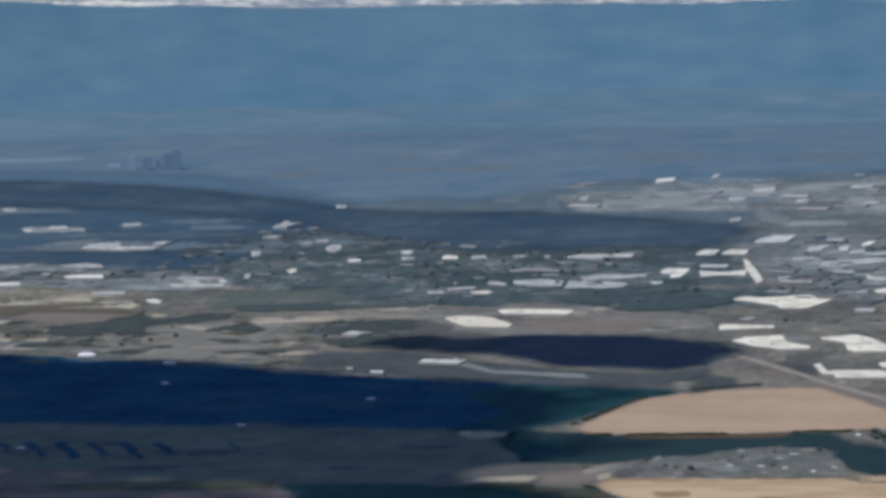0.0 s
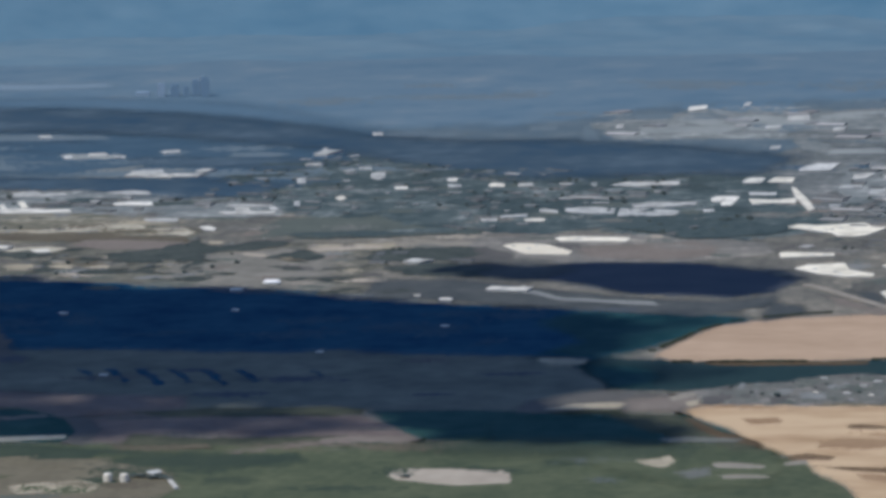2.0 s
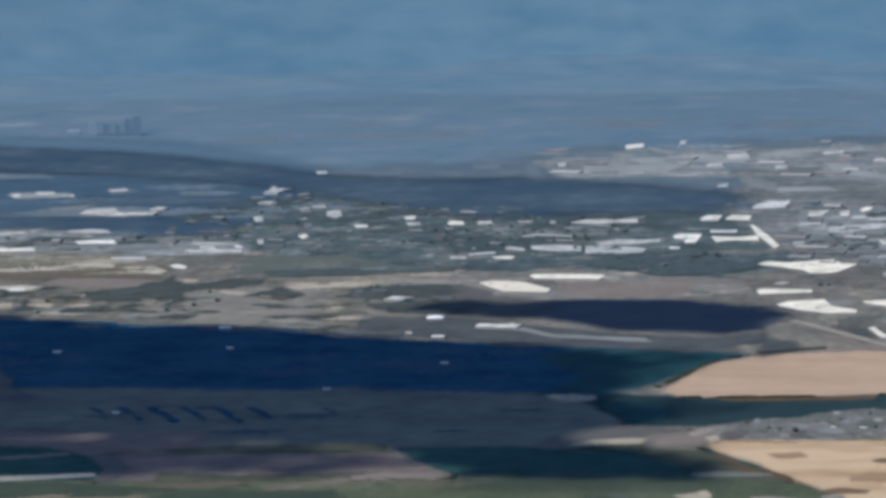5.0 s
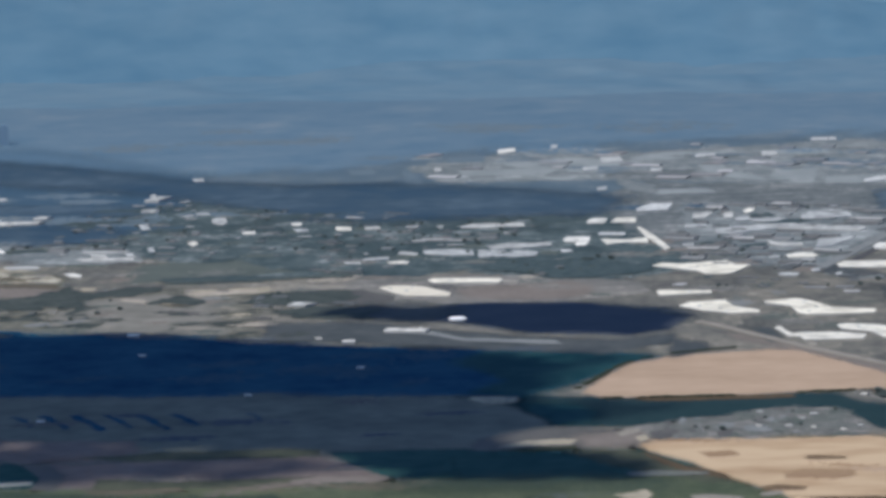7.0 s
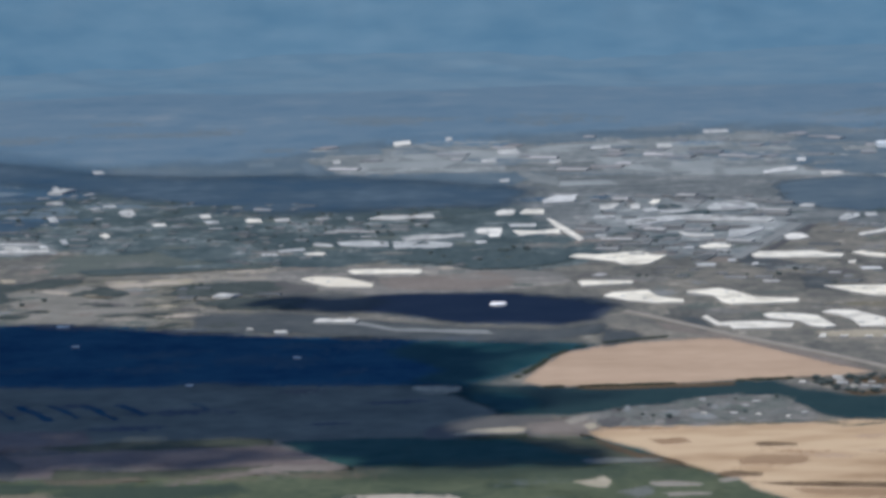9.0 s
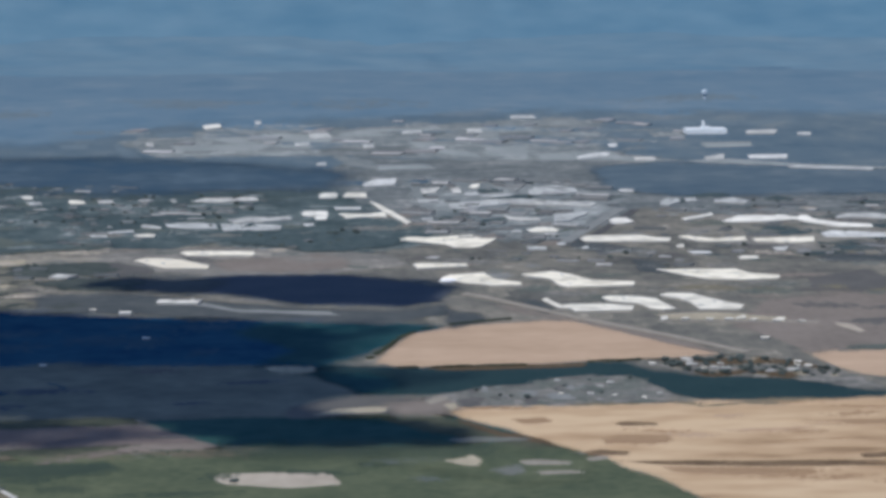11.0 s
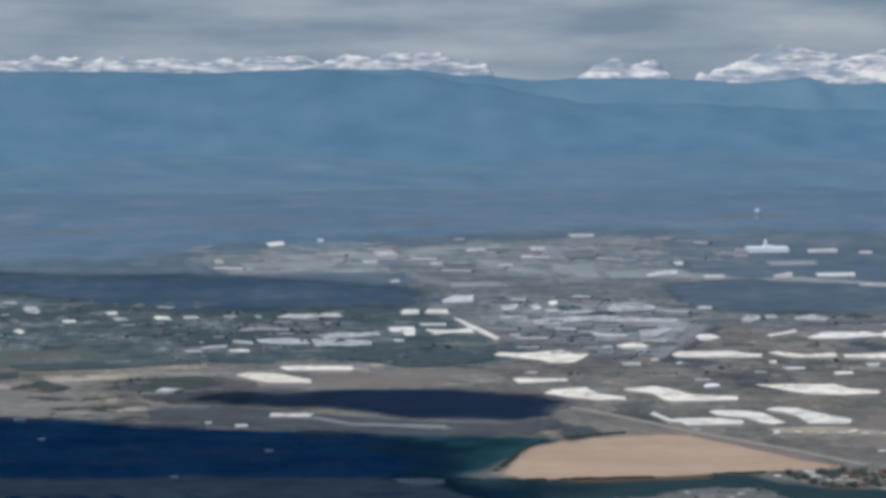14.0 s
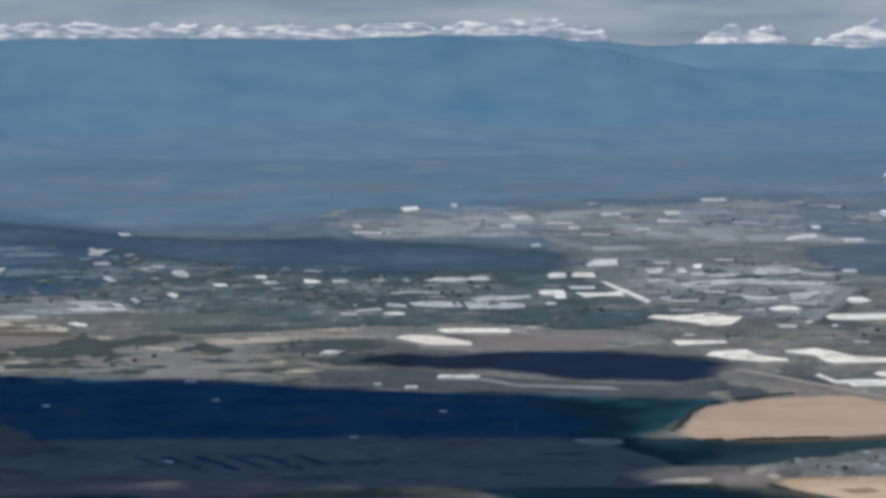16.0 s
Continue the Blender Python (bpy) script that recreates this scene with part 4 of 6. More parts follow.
road("taxiway", [(186, 2450), (250, 2650)], 7, 0.3, M_ASPHALT, "straight dark road beside the pale one")

plots([(-620, 2580), (-60, 2600), (-60, 2420), (-150, 2300), (-200, 2160), (-620, 2240)], 60, 5, 14, 50, PLOT_TONES, 0, 0.9, "small uneven plot of dry farmland")
plots([(-60, 2600), (70, 2650), (480, 2680), (480, 2200), (300, 2080), (100, 2180), (50, 2300), (-40, 2310)], 75, 6, 12, 48, PLOT_TONES, -6, 0.9, "small uneven plot of bare town ground")
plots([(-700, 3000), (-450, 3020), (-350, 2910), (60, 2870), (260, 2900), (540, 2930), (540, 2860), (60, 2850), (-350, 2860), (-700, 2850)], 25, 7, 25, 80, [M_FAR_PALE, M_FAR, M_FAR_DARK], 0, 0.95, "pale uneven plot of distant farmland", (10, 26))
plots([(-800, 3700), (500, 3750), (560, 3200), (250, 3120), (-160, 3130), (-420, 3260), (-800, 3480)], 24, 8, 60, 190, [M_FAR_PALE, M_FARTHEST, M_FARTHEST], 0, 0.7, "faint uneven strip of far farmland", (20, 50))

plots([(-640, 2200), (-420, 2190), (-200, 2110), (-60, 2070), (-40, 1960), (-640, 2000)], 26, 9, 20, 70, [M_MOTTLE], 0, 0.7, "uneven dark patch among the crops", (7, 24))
plots([(-640, 1940), (-80, 1905), (-30, 1850), (-30, 1780), (-330, 1770), (-640, 1830)], 26, 10, 20, 80, [M_DUSK_DARK, M_BROWN, M_SHADESOIL, M_BROWN], 0, 0.9, "uneven strip of grey soil in the ploughed field", (4, 12))
plots([(80, 1765), (330, 1765), (300, 1540), (150, 1560), (110, 1640)], 24, 12, 14, 60, [M_TANDARK, M_TAN, M_TANDARK, M_SAND], -2, 0.75, "uneven streak in the golden stubble", (2, 7))
plots([(-280, 1640), (60, 1640), (100, 1560), (90, 1480), (-280, 1480)], 20, 13, 15, 60, [M_FURROW, M_GREEN, M_MIDGREEN, M_FURROW], 0, 0.7, "uneven streak in the green crop", (3, 9))
plots([(-330, 1800), (-270, 1735), (-120, 1725), (-100, 1670), (-420, 1670), (-420, 1790)], 14, 14, 20, 70, [M_DUSK_DARK, M_PURPLE, M_DUSK], 0, 1.0, "uneven strip of fallow soil", (3, 9))

plots([(-740, 2590), (-556, 2580), (-440, 2550), (-390, 2470), (-400, 2420), (-503, 2410), (-740, 2450)], 22, 15, 35, 90, [M_PALE, M_STUBBLE_DARK, M_MIDGREEN, M_PALE, M_STUBBLE_DARK], 0, 1.1, "uneven strip in the olive fields", (6, 13))
plots([(-600, 2380), (-330, 2400), (-200, 2380), (-190, 2150), (-350, 2200), (-600, 2240)], 46, 16, 7, 30, [M_MIDGREEN, M_DUSK_DARK, M_DUSK_DARK, M_PALE, M_TRACK], 0, 1.25, "small uneven patch in the dry pasture", (3, 9))
plots([(-800, 3120), (-560, 3130), (-340, 2960), (-360, 2700), (-560, 2700), (-800, 2720)], 40, 17, 40, 130, [M_FAR_PALE, M_FAR_DARK, M_FAR_DARK, M_WOOD], 0, 1.3, "uneven strip of distant farmland", (8, 26))

plots([(-170, 3380), (250, 3470), (400, 3300), (300, 3080), (20, 3110), (-146, 3130)], 30, 18, 25, 110, [M_CITY, M_CITYPALE, M_FAR_PALE, M_OUTSKIRT], 0, 1.0, "pale paved strip in the far city", (8, 22))
plots([(-420, 2950), (-300, 2940), (-60, 2780), (-60, 2480), (-190, 2480), (-420, 2660)], 34, 19, 12, 44, [M_CITY, M_GREY, M_TOWNGREEN, M_MIDGREEN], -3, 1.0, "pale yard among the town houses", (5, 14))
plots([(-700, 2720), (-480, 2720), (-345, 2630), (-330, 2560), (-700, 2575)], 26, 20, 20, 70, [M_CITYPALE, M_CITY, M_DUSK_DARK, M_MIDGREEN], 0, 1.4, "pale or dark strip between farm sheds", (5, 12))

plots([(-600, 2240), (-420, 2225), (-260, 2180), (-150, 2125), (-20, 2092), (-20, 2080), (-150, 2105), (-260, 2155), (-600, 2205)], 20, 24, 20, 60, [M_MOTTLE, M_DRY, M_SHADESOIL, M_SCRUB], -8, 1.2, "ragged fringe along the pasture's edge", (4, 10))
plots([(-480, 1700), (-287, 1662), (-141, 1652), (-90, 1662), (-90, 1640), (-141, 1636), (-480, 1660)], 16, 25, 20, 70, [M_FURROW, M_PURPLE, M_GREEN, M_STUBBLE_DARK], 0, 1.1, "ragged fringe between crop and fallow soil", (3, 8))
plots([(30, 1777), (150, 1778), (280, 1783), (370, 1780), (370, 1764), (150, 1762), (40, 1762)], 20, 26, 12, 50, [M_TANDARK, M_TAN, M_SAND, M_CLEARING], 0, 1.1, "ragged fringe of the stubble field", (3, 8))
plots([(250, 2210), (480, 2200), (480, 1960), (320, 1960), (270, 2000)], 26, 27, 20, 90, [M_DUSK, M_DUSK_DARK, M_DUSK, M_CLEARING, M_DUSK], -3, 1.1, "uneven patch of mauve-brown scrubland", (4, 14))


plots([(42, 1807), (69, 1831), (91, 1840), (123, 1866), (148, 1850), (160, 1792), (144, 1775), (70, 1778)], 40, 29, 5, 20, [M_MIDGREEN, M_SCRUB, M_GREY, M_DUSK_DARK], 0, 1.5, "rubble-strewn patch of the farmyard", (3, 10))
plots([(160, 1903), (209, 1920), (250, 1902), (272, 1848), (245, 1846), (189, 1862)], 26, 30, 5, 18, [M_PALE, M_DUSK_DARK, M_SCRUB, M_GREY, M_DUSK_DARK], 0, 1.5, "worn patch of village ground", (3, 9))
plots([(-320, 1612), (-246, 1618), (-200, 1600), (-188, 1530), (-320, 1525)], 16, 31, 10, 40, [M_CLEARING, M_STUBBLE_DARK, M_GREEN, M_CLEARING], 0, 1.4, "dry grassy streak of the farm clearing", (3, 8))

plots([(-150, 2480), (-60, 2450), (60, 2560), (40, 2700), (-20, 2820), (-160, 2840), (-300, 2900), (-400, 2900), (-400, 2680), (-250, 2560)], 90, 40, 8, 26, [M_PAVED, M_BELT, M_BELT, M_CITYPALE, M_TOWNGREEN, M_GREY], -5, 1.6, "small yard or leafy plot among town halls", (4, 11), 60)
plots([(70, 2900), (250, 2820), (460, 2720), (470, 2400), (300, 2300), (90, 2250), (60, 2400), (90, 2560)], 90, 41, 8, 28, [M_PAVED, M_BELT, M_CITYPALE, M_VERGE, M_DUSK, M_VERGE], -5, 1.6, "small yard or weedy plot among town halls", (4, 11), 60)
plots([(-700, 2700), (-400, 2690), (-340, 2600), (-420, 2400), (-600, 2400)], 40, 42, 8, 30, [M_PAVED, M_VERGE, M_CITYPALE, M_MIDGREEN], 0, 1.6, "small yard or weedy plot among farm halls", (3, 9), 60)

# ---- far woods ----
ROADSIDE = [(179 + 68 * k / 11, 2450 + 210 * k / 11) for k in range(12)]  # kept clear of trees and houses


def belts(zone, count, seed, size, deep, height, mat, label):
    """Ragged strips of trees lying across a built-up stretch."""
    rnd = random.Random(seed)
    xs, ys = [p[0] for p in zone], [p[1] for p in zone]
    made = 0
    while made < count:
        x, y = rnd.uniform(min(xs), max(xs)), rnd.uniform(min(ys), max(ys))
        if not inside(x, y, zone) or any((x - p) ** 2 + (y - q) ** 2 < 32 ** 2 for p, q in ROADSIDE):
            continue
        a, d, t = rnd.uniform(*size), rnd.uniform(*deep), rnd.uniform(-0.12, 0.12)
        ring = [(x + a * p, y + d * q + a * p * t) for p, q in ((-0.5, -0.2), (-0.2, -0.5), (0.25, -0.4), (0.5, 0.1), (0.15, 0.5), (-0.3, 0.4))]
        made += 1
        canopy("tree_belt", ring, 2.6, height, mat, label, "trees")


belts([(-430, 2860), (-390, 2990), (-300, 2950), (-150, 2850), (-60, 2780), (-60, 2480), (-190, 2480), (-330, 2570), (-430, 2660)], 26, 3, (18, 60), (16, 40), 1.0, M_BELT, "dark blue-green belt of town trees")
belts([(-70, 2460), (20, 2420), (85, 2490), (60, 2600), (30, 2800), (-90, 2820)], 16, 4, (18, 50), (18, 44), 1.0, M_BELT, "dark blue-green belt of town trees")
belts([(90, 2880), (250, 2800), (460, 2700), (460, 2380), (300, 2340), (180, 2450), (90, 2540)], 22, 5, (14, 44), (14, 36), 0.9, M_BELT, "dark blue-green belt of town trees")
belts([(-560, 2330), (-470, 2390), (-330, 2310), (-280, 2190), (-480, 2225)], 18, 7, (10, 36), (8, 22), 1.0, M_COPSE, "low dark scrub strip in dry pasture")
belts([(-300, 2330), (-190, 2290), (-150, 2200), (-190, 2150), (-270, 2180)], 12, 8, (8, 30), (6, 16), 0.9, M_COPSE, "low dark scrub strip in dry pasture")
belts([(-700, 2700), (-390, 2650), (-340, 2580), (-700, 2600)], 10, 6, (20, 50), (12, 24), 0.8, M_BELT, "dark scrub belt between farm sheds")
canopy("woodland", [(-931, 3458), (-748, 3457), (-612, 3395), (-507, 3314), (-430, 3235), (-372, 3161), (-277, 3102), (-173, 3104), (-65, 3036), (35, 2951), (14, 2824), (-92, 2810), (-184, 2796), (-247, 2841), (-330, 2955), (-390, 3029), (-458, 3083), (-556, 3156), (-679, 3204), (-931, 3219)], 4.5, 0.2, M_WOOD, "dark woodland on the plain with haze-blue colour", "woodland", base=0.075, soft=30)
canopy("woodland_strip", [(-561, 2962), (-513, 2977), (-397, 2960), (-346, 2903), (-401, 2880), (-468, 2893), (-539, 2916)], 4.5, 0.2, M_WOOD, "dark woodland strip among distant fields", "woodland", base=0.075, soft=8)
canopy("woodland_east", [(252, 2970), (320, 3016), (415, 2963), (505, 2925), (800, 2929), (800, 2751), (301, 2735), (243, 2789)], 4.5, 0.2, M_WOOD_PALE, "woodland beyond the town, paled by painted haze", "woodland", base=0.075, soft=13)
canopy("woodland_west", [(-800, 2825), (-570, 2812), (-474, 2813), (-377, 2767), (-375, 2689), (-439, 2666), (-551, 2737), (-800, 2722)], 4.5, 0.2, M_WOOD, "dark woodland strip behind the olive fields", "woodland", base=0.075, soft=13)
for zone in (
    [(-234, 2323), (-224, 2369), (-168, 2378), (-153, 2342), (-162, 2314), (-215, 2302)],
    [(-208, 2275), (-168, 2301), (-135, 2272), (-139, 2232), (-192, 2239)],
    [(-297, 2348), (-288, 2371), (-259, 2332), (-267, 2307), (-284, 2319)],
):
    canopy("copse", zone, 3.5, 0.9, M_COPSE, "low dark copse of scrub in the dry pasture", "copse", soft=2.5)
canopy("copse", [(-423, 2349), (-401, 2342), (-386, 2371), (-375, 2395), (-377, 2422), (-374, 2431), (-365, 2400), (-354, 2385), (-326, 2399), (-304, 2411), (-297, 2380), (-318, 2363), (-352, 2353), (-340, 2284), (-344, 2274), (-361, 2318), (-374, 2307), (-386, 2291), (-396, 2313), (-411, 2319)], 3, 0.9, M_COPSE, "dark ragged copse along a stream in dry pasture", "copse", soft=2)
canopy("copse", [(-506, 2357), (-478, 2362), (-461, 2344), (-458, 2321), (-497, 2327)], 3, 0.8, M_COPSE, "low dark scrub in dry pasture", "copse", soft=2)
canopy("copse", [(-457, 2321), (-454, 2326), (-446, 2303), (-449, 2298)], 3, 0.8, M_COPSE, "low dark scrub in dry pasture", "copse", soft=1.5)
canopy("copse", [(-415, 2259), (-383, 2263), (-377, 2247), (-409, 2242)], 3, 0.7, M_COPSE, "low dark scrub strip in dry pasture", "copse", soft=1.5)
canopy("copse", [(-300, 2334), (-296, 2363), (-289, 2339), (-292, 2320)], 3, 0.7, M_COPSE, "low dark scrub in dry pasture", "copse", soft=1.5)
field("brown_streak", [(-524, 2451), (-470, 2465), (-426, 2470), (-387, 2440), (-374, 2406), (-400, 2416), (-458, 2430), (-517, 2425)], 1.8, M_STUBBLE_DARK, "dark brown stubble streak below the cream strip", amount=3, soft=3)
field("mauve_strip", [(-461, 2393), (-452, 2420), (-389, 2422), (-367, 2394), (-388, 2370), (-428, 2365)], 1.78, M_DUSK, "mauve fallow strip in the pasture", amount=3, soft=3)
field("cream_patch", [(-501, 2373), (-471, 2384), (-455, 2375), (-462, 2351), (-490, 2338)], 1.8, M_CREAMFIELD, "cream cut crop patch", amount=3, soft=2.5)
field("meadow_streak", [(-308, 2453), (-256, 2468), (-220, 2454), (-231, 2426), (-297, 2425)], 1.8, M_BELT, "dark green hedge-side streak in the meadow", amount=4, soft=3)
field("pale_line", [(-282, 2371), (-256, 2382), (-232, 2387), (-225, 2375), (-252, 2364), (-275, 2359)], 1.8, M_PADDOCK, "thin pale dusty strip across the pasture", amount=2, soft=2)
field("pale_line", [(-225, 2393), (-203, 2404), (-169, 2406), (-167, 2394), (-200, 2386)], 1.8, M_TRACK, "thin pale dusty strip across the pasture", amount=2, soft=2)
field("scrub_patch", [(-446, 2319), (-432, 2325), (-416, 2322), (-407, 2290), (-418, 2282), (-437, 2294)], 1.8, M_STUBBLE_DARK, "dark weedy patch in the pasture", amount=3, soft=2.5)
field("scrub_patch", [(-454, 2294), (-455, 2314), (-449, 2311), (-445, 2294), (-447, 2283)], 1.8, M_COPSE, "dark weedy patch in the pasture", amount=2, soft=2)
field("pale_line", [(-444, 2266), (-404, 2274), (-390, 2252), (-409, 2250), (-437, 2253)], 1.8, M_PAVED, "thin pale dusty strip across the pasture", amount=2, soft=2)
field("scrub_patch", [(-393, 2260), (-366, 2265), (-361, 2249), (-388, 2247)], 1.8, M_COPSE, "dark weedy patch in the pasture", amount=2, soft=2)
field("pale_line", [(-372, 2230), (-335, 2251), (-329, 2243), (-351, 2222), (-368, 2220)], 1.8, M_PAVED, "thin pale dusty strip across the pasture", amount=2, soft=2)
field("dry_patch", [(-356, 2243), (-334, 2233), (-320, 2270), (-301, 2209), (-318, 2199), (-342, 2202)], 1.8, M_PASTURE, "pale olive dry grass patch", amount=4, soft=4)
field("scrub_patch", [(-296, 2325), (-291, 2339), (-279, 2336), (-276, 2316), (-265, 2307), (-275, 2299), (-287, 2308)], 1.8, M_STUBBLE_DARK, "dark weedy patch in the pasture", amount=3, soft=2)
field("pale_line", [(-323, 2354), (-299, 2336), (-290, 2322), (-300, 2322), (-322, 2340)], 1.8, M_PADDOCK, "thin pale dusty strip across the pasture", amount=2, soft=2)
field("pale_line", [(-592, 2851), (-538, 2865), (-463, 2865), (-456, 2843), (-517, 2821), (-579, 2833)], 1.8, M_FAR_PALE, "faint pale strip of distant farmland", amount=4, soft=4)
canopy("copse", [(-420, 2333), (-406, 2359), (-386, 2373), (-382, 2400), (-365, 2397), (-356, 2355), (-338, 2275), (-343, 2270), (-366, 2332), (-375, 2301), (-390, 2298), (-403, 2330)], 3, 0.6, M_COPSE, "low dark scrub strip in dry pasture", "copse", soft=2)
canopy("copse", [(-356, 2358), (-344, 2381), (-320, 2414), (-311, 2404), (-325, 2372), (-347, 2340)], 3, 0.6, M_COPSE, "low dark scrub strip in dry pasture", "copse", soft=2)
canopy("copse", [(-231, 2358), (-205, 2372), (-186, 2374), (-162, 2379), (-157, 2344), (-184, 2339), (-194, 2328), (-196, 2295), (-208, 2320), (-224, 2329)], 3, 0.6, M_COPSE, "low dark scrub strip in dry pasture", "copse", soft=2)
field("furrow_dark", [(32, 1900), (70, 1904), (126, 1905), (126, 1894), (70, 1889), (42, 1889)], 2.0, M_BROWNBUSH, "dark brown ditch edge along the sandy field", amount=2, soft=2)
field("pale_verge", [(2, 1778), (24, 1796), (39, 1791), (41, 1764), (32, 1748), (10, 1753)], 2.0, M_DUSK, "pinkish bare strip beside the stubble", amount=8, soft=9)
field("pale_line", [(-37, 1753), (-23, 1769), (-4, 1775), (5, 1770), (2, 1760), (-20, 1754)], 2.1, M_PALE, "thin cream strip between two fields", amount=2, soft=2.5)
# crop corner darkened by colour where cloud shade lies
field("shaded_corner", [(-60, 1720), (0, 1730), (25, 1701), (44, 1669), (28, 1655), (-7, 1652), (-52, 1656)], 2.0, M_SHADEGREEN, "green crop corner with cloud shade in its colour", amount=4, soft=5)
field("green_corner", [(-1, 1648), (28, 1664), (55, 1673), (86, 1649), (95, 1614), (89, 1564), (54, 1559), (2, 1608)], 2.1, M_GREEN, "dull green grass beside the stubble", amount=5, soft=8)
field("olive_bank", [(-1, 1738), (31, 1741), (53, 1699), (74, 1668), (87, 1649), (70, 1648), (47, 1672), (19, 1700)], 2.2, M_BANK, "olive-green bank between crop and stubble", amount=5, soft=7)
field("ditch_edge", [(-39, 1744), (-16, 1750), (4, 1754), (5, 1741), (-18, 1738)], 2.2, M_BUSH, "dark ditch edge below the cream strip", amount=2, soft=2)
field("brown_edge", [(32, 1743), (46, 1722), (59, 1695), (74, 1678), (89, 1649), (75, 1661), (60, 1676), (47, 1702)], 2.3, M_BROWNBUSH, "dark brown rim of the stubble field", amount=2, soft=2.5)
field("pale_track", [(29, 1677), (43, 1682), (71, 1677), (71, 1670), (47, 1668), (33, 1667)], 2.4, M_SCRUB, "pale worn grass track", amount=2, soft=2)
field("bare_spot", [(23, 1621), (33, 1626), (38, 1635), (42, 1621), (39, 1602), (31, 1607)], 2.4, M_PALE, "bare pale spot in the grass", amount=2, soft=2)
field("pale_track", [(60, 1617), (73, 1618), (86, 1612), (85, 1605), (63, 1606)], 2.4, M_TRACK, "pale worn grass track", amount=2, soft=1.5)
field("pale_track", [(65, 1589), (88, 1589), (90, 1582), (69, 1579)], 2.4, M_TRACK, "pale worn grass track", amount=2, soft=1.5)
field("pale_track", [(93, 1619), (104, 1625), (105, 1616), (95, 1610)], 2.4, M_TRACK, "pale worn grass track", amount=2, soft=1.5)
field("weedy_patch", [(31, 1657), (47, 1661), (51, 1650), (35, 1643)], 2.4, M_FURROW, "dark grass patch", amount=3, soft=3)
field("weedy_patch", [(44, 1593), (61, 1607), (62, 1590), (52, 1579)], 2.4, M_SCRUB, "grey weedy patch", amount=3, soft=4)
field("pale_strip", [(-138, 1670), (-123, 1678), (-92, 1676), (-87, 1664), (-112, 1661), (-137, 1661)], 2.4, M_DUSK, "pale grey strip below the fallow field", amount=2, soft=2)
field("rubble_streak", [(59, 1833), (63, 1833), (63, 1794), (59, 1792)], 2.6, M_PAVED, "pale or dark streak of farmyard rubble", amount=2, soft=1.5)
field("rubble_streak", [(67, 1833), (71, 1833), (71, 1789), (67, 1792)], 2.6, M_PAVED, "pale or dark streak of farmyard rubble", amount=2, soft=1.5)
field("rubble_streak", [(76, 1806), (86, 1822), (89, 1810), (81, 1786)], 2.6, M_PAVED, "pale or dark streak of farmyard rubble", amount=2, soft=1.5)
field("rubble_streak", [(24, 1793), (38, 1809), (39, 1796), (27, 1777)], 2.6, M_TRACK, "pale or dark streak of farmyard rubble", amount=2, soft=1.5)
field("rubble_streak", [(105, 1828), (117, 1836), (117, 1819), (109, 1813)], 2.6, M_PAVED, "pale or dark streak of farmyard rubble", amount=2, soft=1.5)
field("rubble_streak", [(34, 1774), (40, 1784), (42, 1771), (37, 1761)], 2.6, M_PALE, "pale or dark streak of farmyard rubble", amount=2, soft=1.5)
field("rubble_streak", [(78, 1789), (87, 1800), (87, 1777), (80, 1770)], 2.6, M_DUSK_DARK, "pale or dark streak of farmyard rubble", amount=2, soft=1.5)
field("rubble_streak", [(42, 1791), (54, 1798), (55, 1775), (45, 1765)], 2.6, M_DUSK_DARK, "pale or dark streak of farmyard rubble", amount=2, soft=1.5)
field("rubble_streak", [(51, 1825), (57, 1826), (57, 1785), (51, 1785)], 2.6, M_DUSK_DARK, "pale or dark streak of farmyard rubble", amount=2, soft=1.5)
field("rubble_streak", [(92, 1805), (109, 1805), (107, 1788), (94, 1787)], 2.6, M_PAVED, "pale or dark streak of farmyard rubble", amount=2, soft=1.5)
# a faint strip whose haze is only colour
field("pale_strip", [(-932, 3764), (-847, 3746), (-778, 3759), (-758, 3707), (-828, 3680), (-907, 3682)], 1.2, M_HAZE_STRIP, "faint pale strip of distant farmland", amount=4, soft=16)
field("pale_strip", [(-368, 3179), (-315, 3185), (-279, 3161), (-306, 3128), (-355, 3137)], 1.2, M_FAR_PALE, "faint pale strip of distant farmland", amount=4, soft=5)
# its dark tone stands for the partial cloud shade along here
field("shaded_verge", [(-204, 2221), (-140, 2217), (-85, 2175), (-31, 2141), (22, 2125), (61, 2146), (66, 2108), (18, 2065), (-24, 2079), (-87, 2102), (-140, 2125), (-202, 2139)], 1.9, M_VERGE, "verge along the crop field, greyed for partial cloud shade", amount=4, soft=6)
field("pale_line", [(-117, 2174), (-96, 2173), (-72, 2140), (-14, 2125), (-8, 2105), (-18, 2110), (-72, 2128), (-99, 2160)], 2.0, M_PAVED, "thin pale dusty strip along the crop field", amount=2, soft=1.5)
field("crop_wedge", [(-30, 1888), (-14, 1885), (2, 1880), (14, 1853), (11, 1825), (-7, 1813)], 2.0, M_CROPCORNER, "crop wedge with cloud shade in its colour", amount=5, soft=9)
# imitates the soft edge of the cloud shade with a darker green
field("crop_fringe", [(-92, 1661), (-37, 1673), (19, 1671), (58, 1656), (49, 1633), (-33, 1633), (-89, 1641)], 2.15, M_FURROW, "fringe easing painted cloud shade into the green crop", amount=6, soft=14)
# the greyer end of the cloud shade, laid on as colour
field("grey_soil", [(-178, 2272), (-148, 2301), (-105, 2303), (-79, 2269), (-101, 2204), (-146, 2227)], 1.9, M_VERGE, "greyer end of the field coloured for cloud shade", amount=6, soft=16)
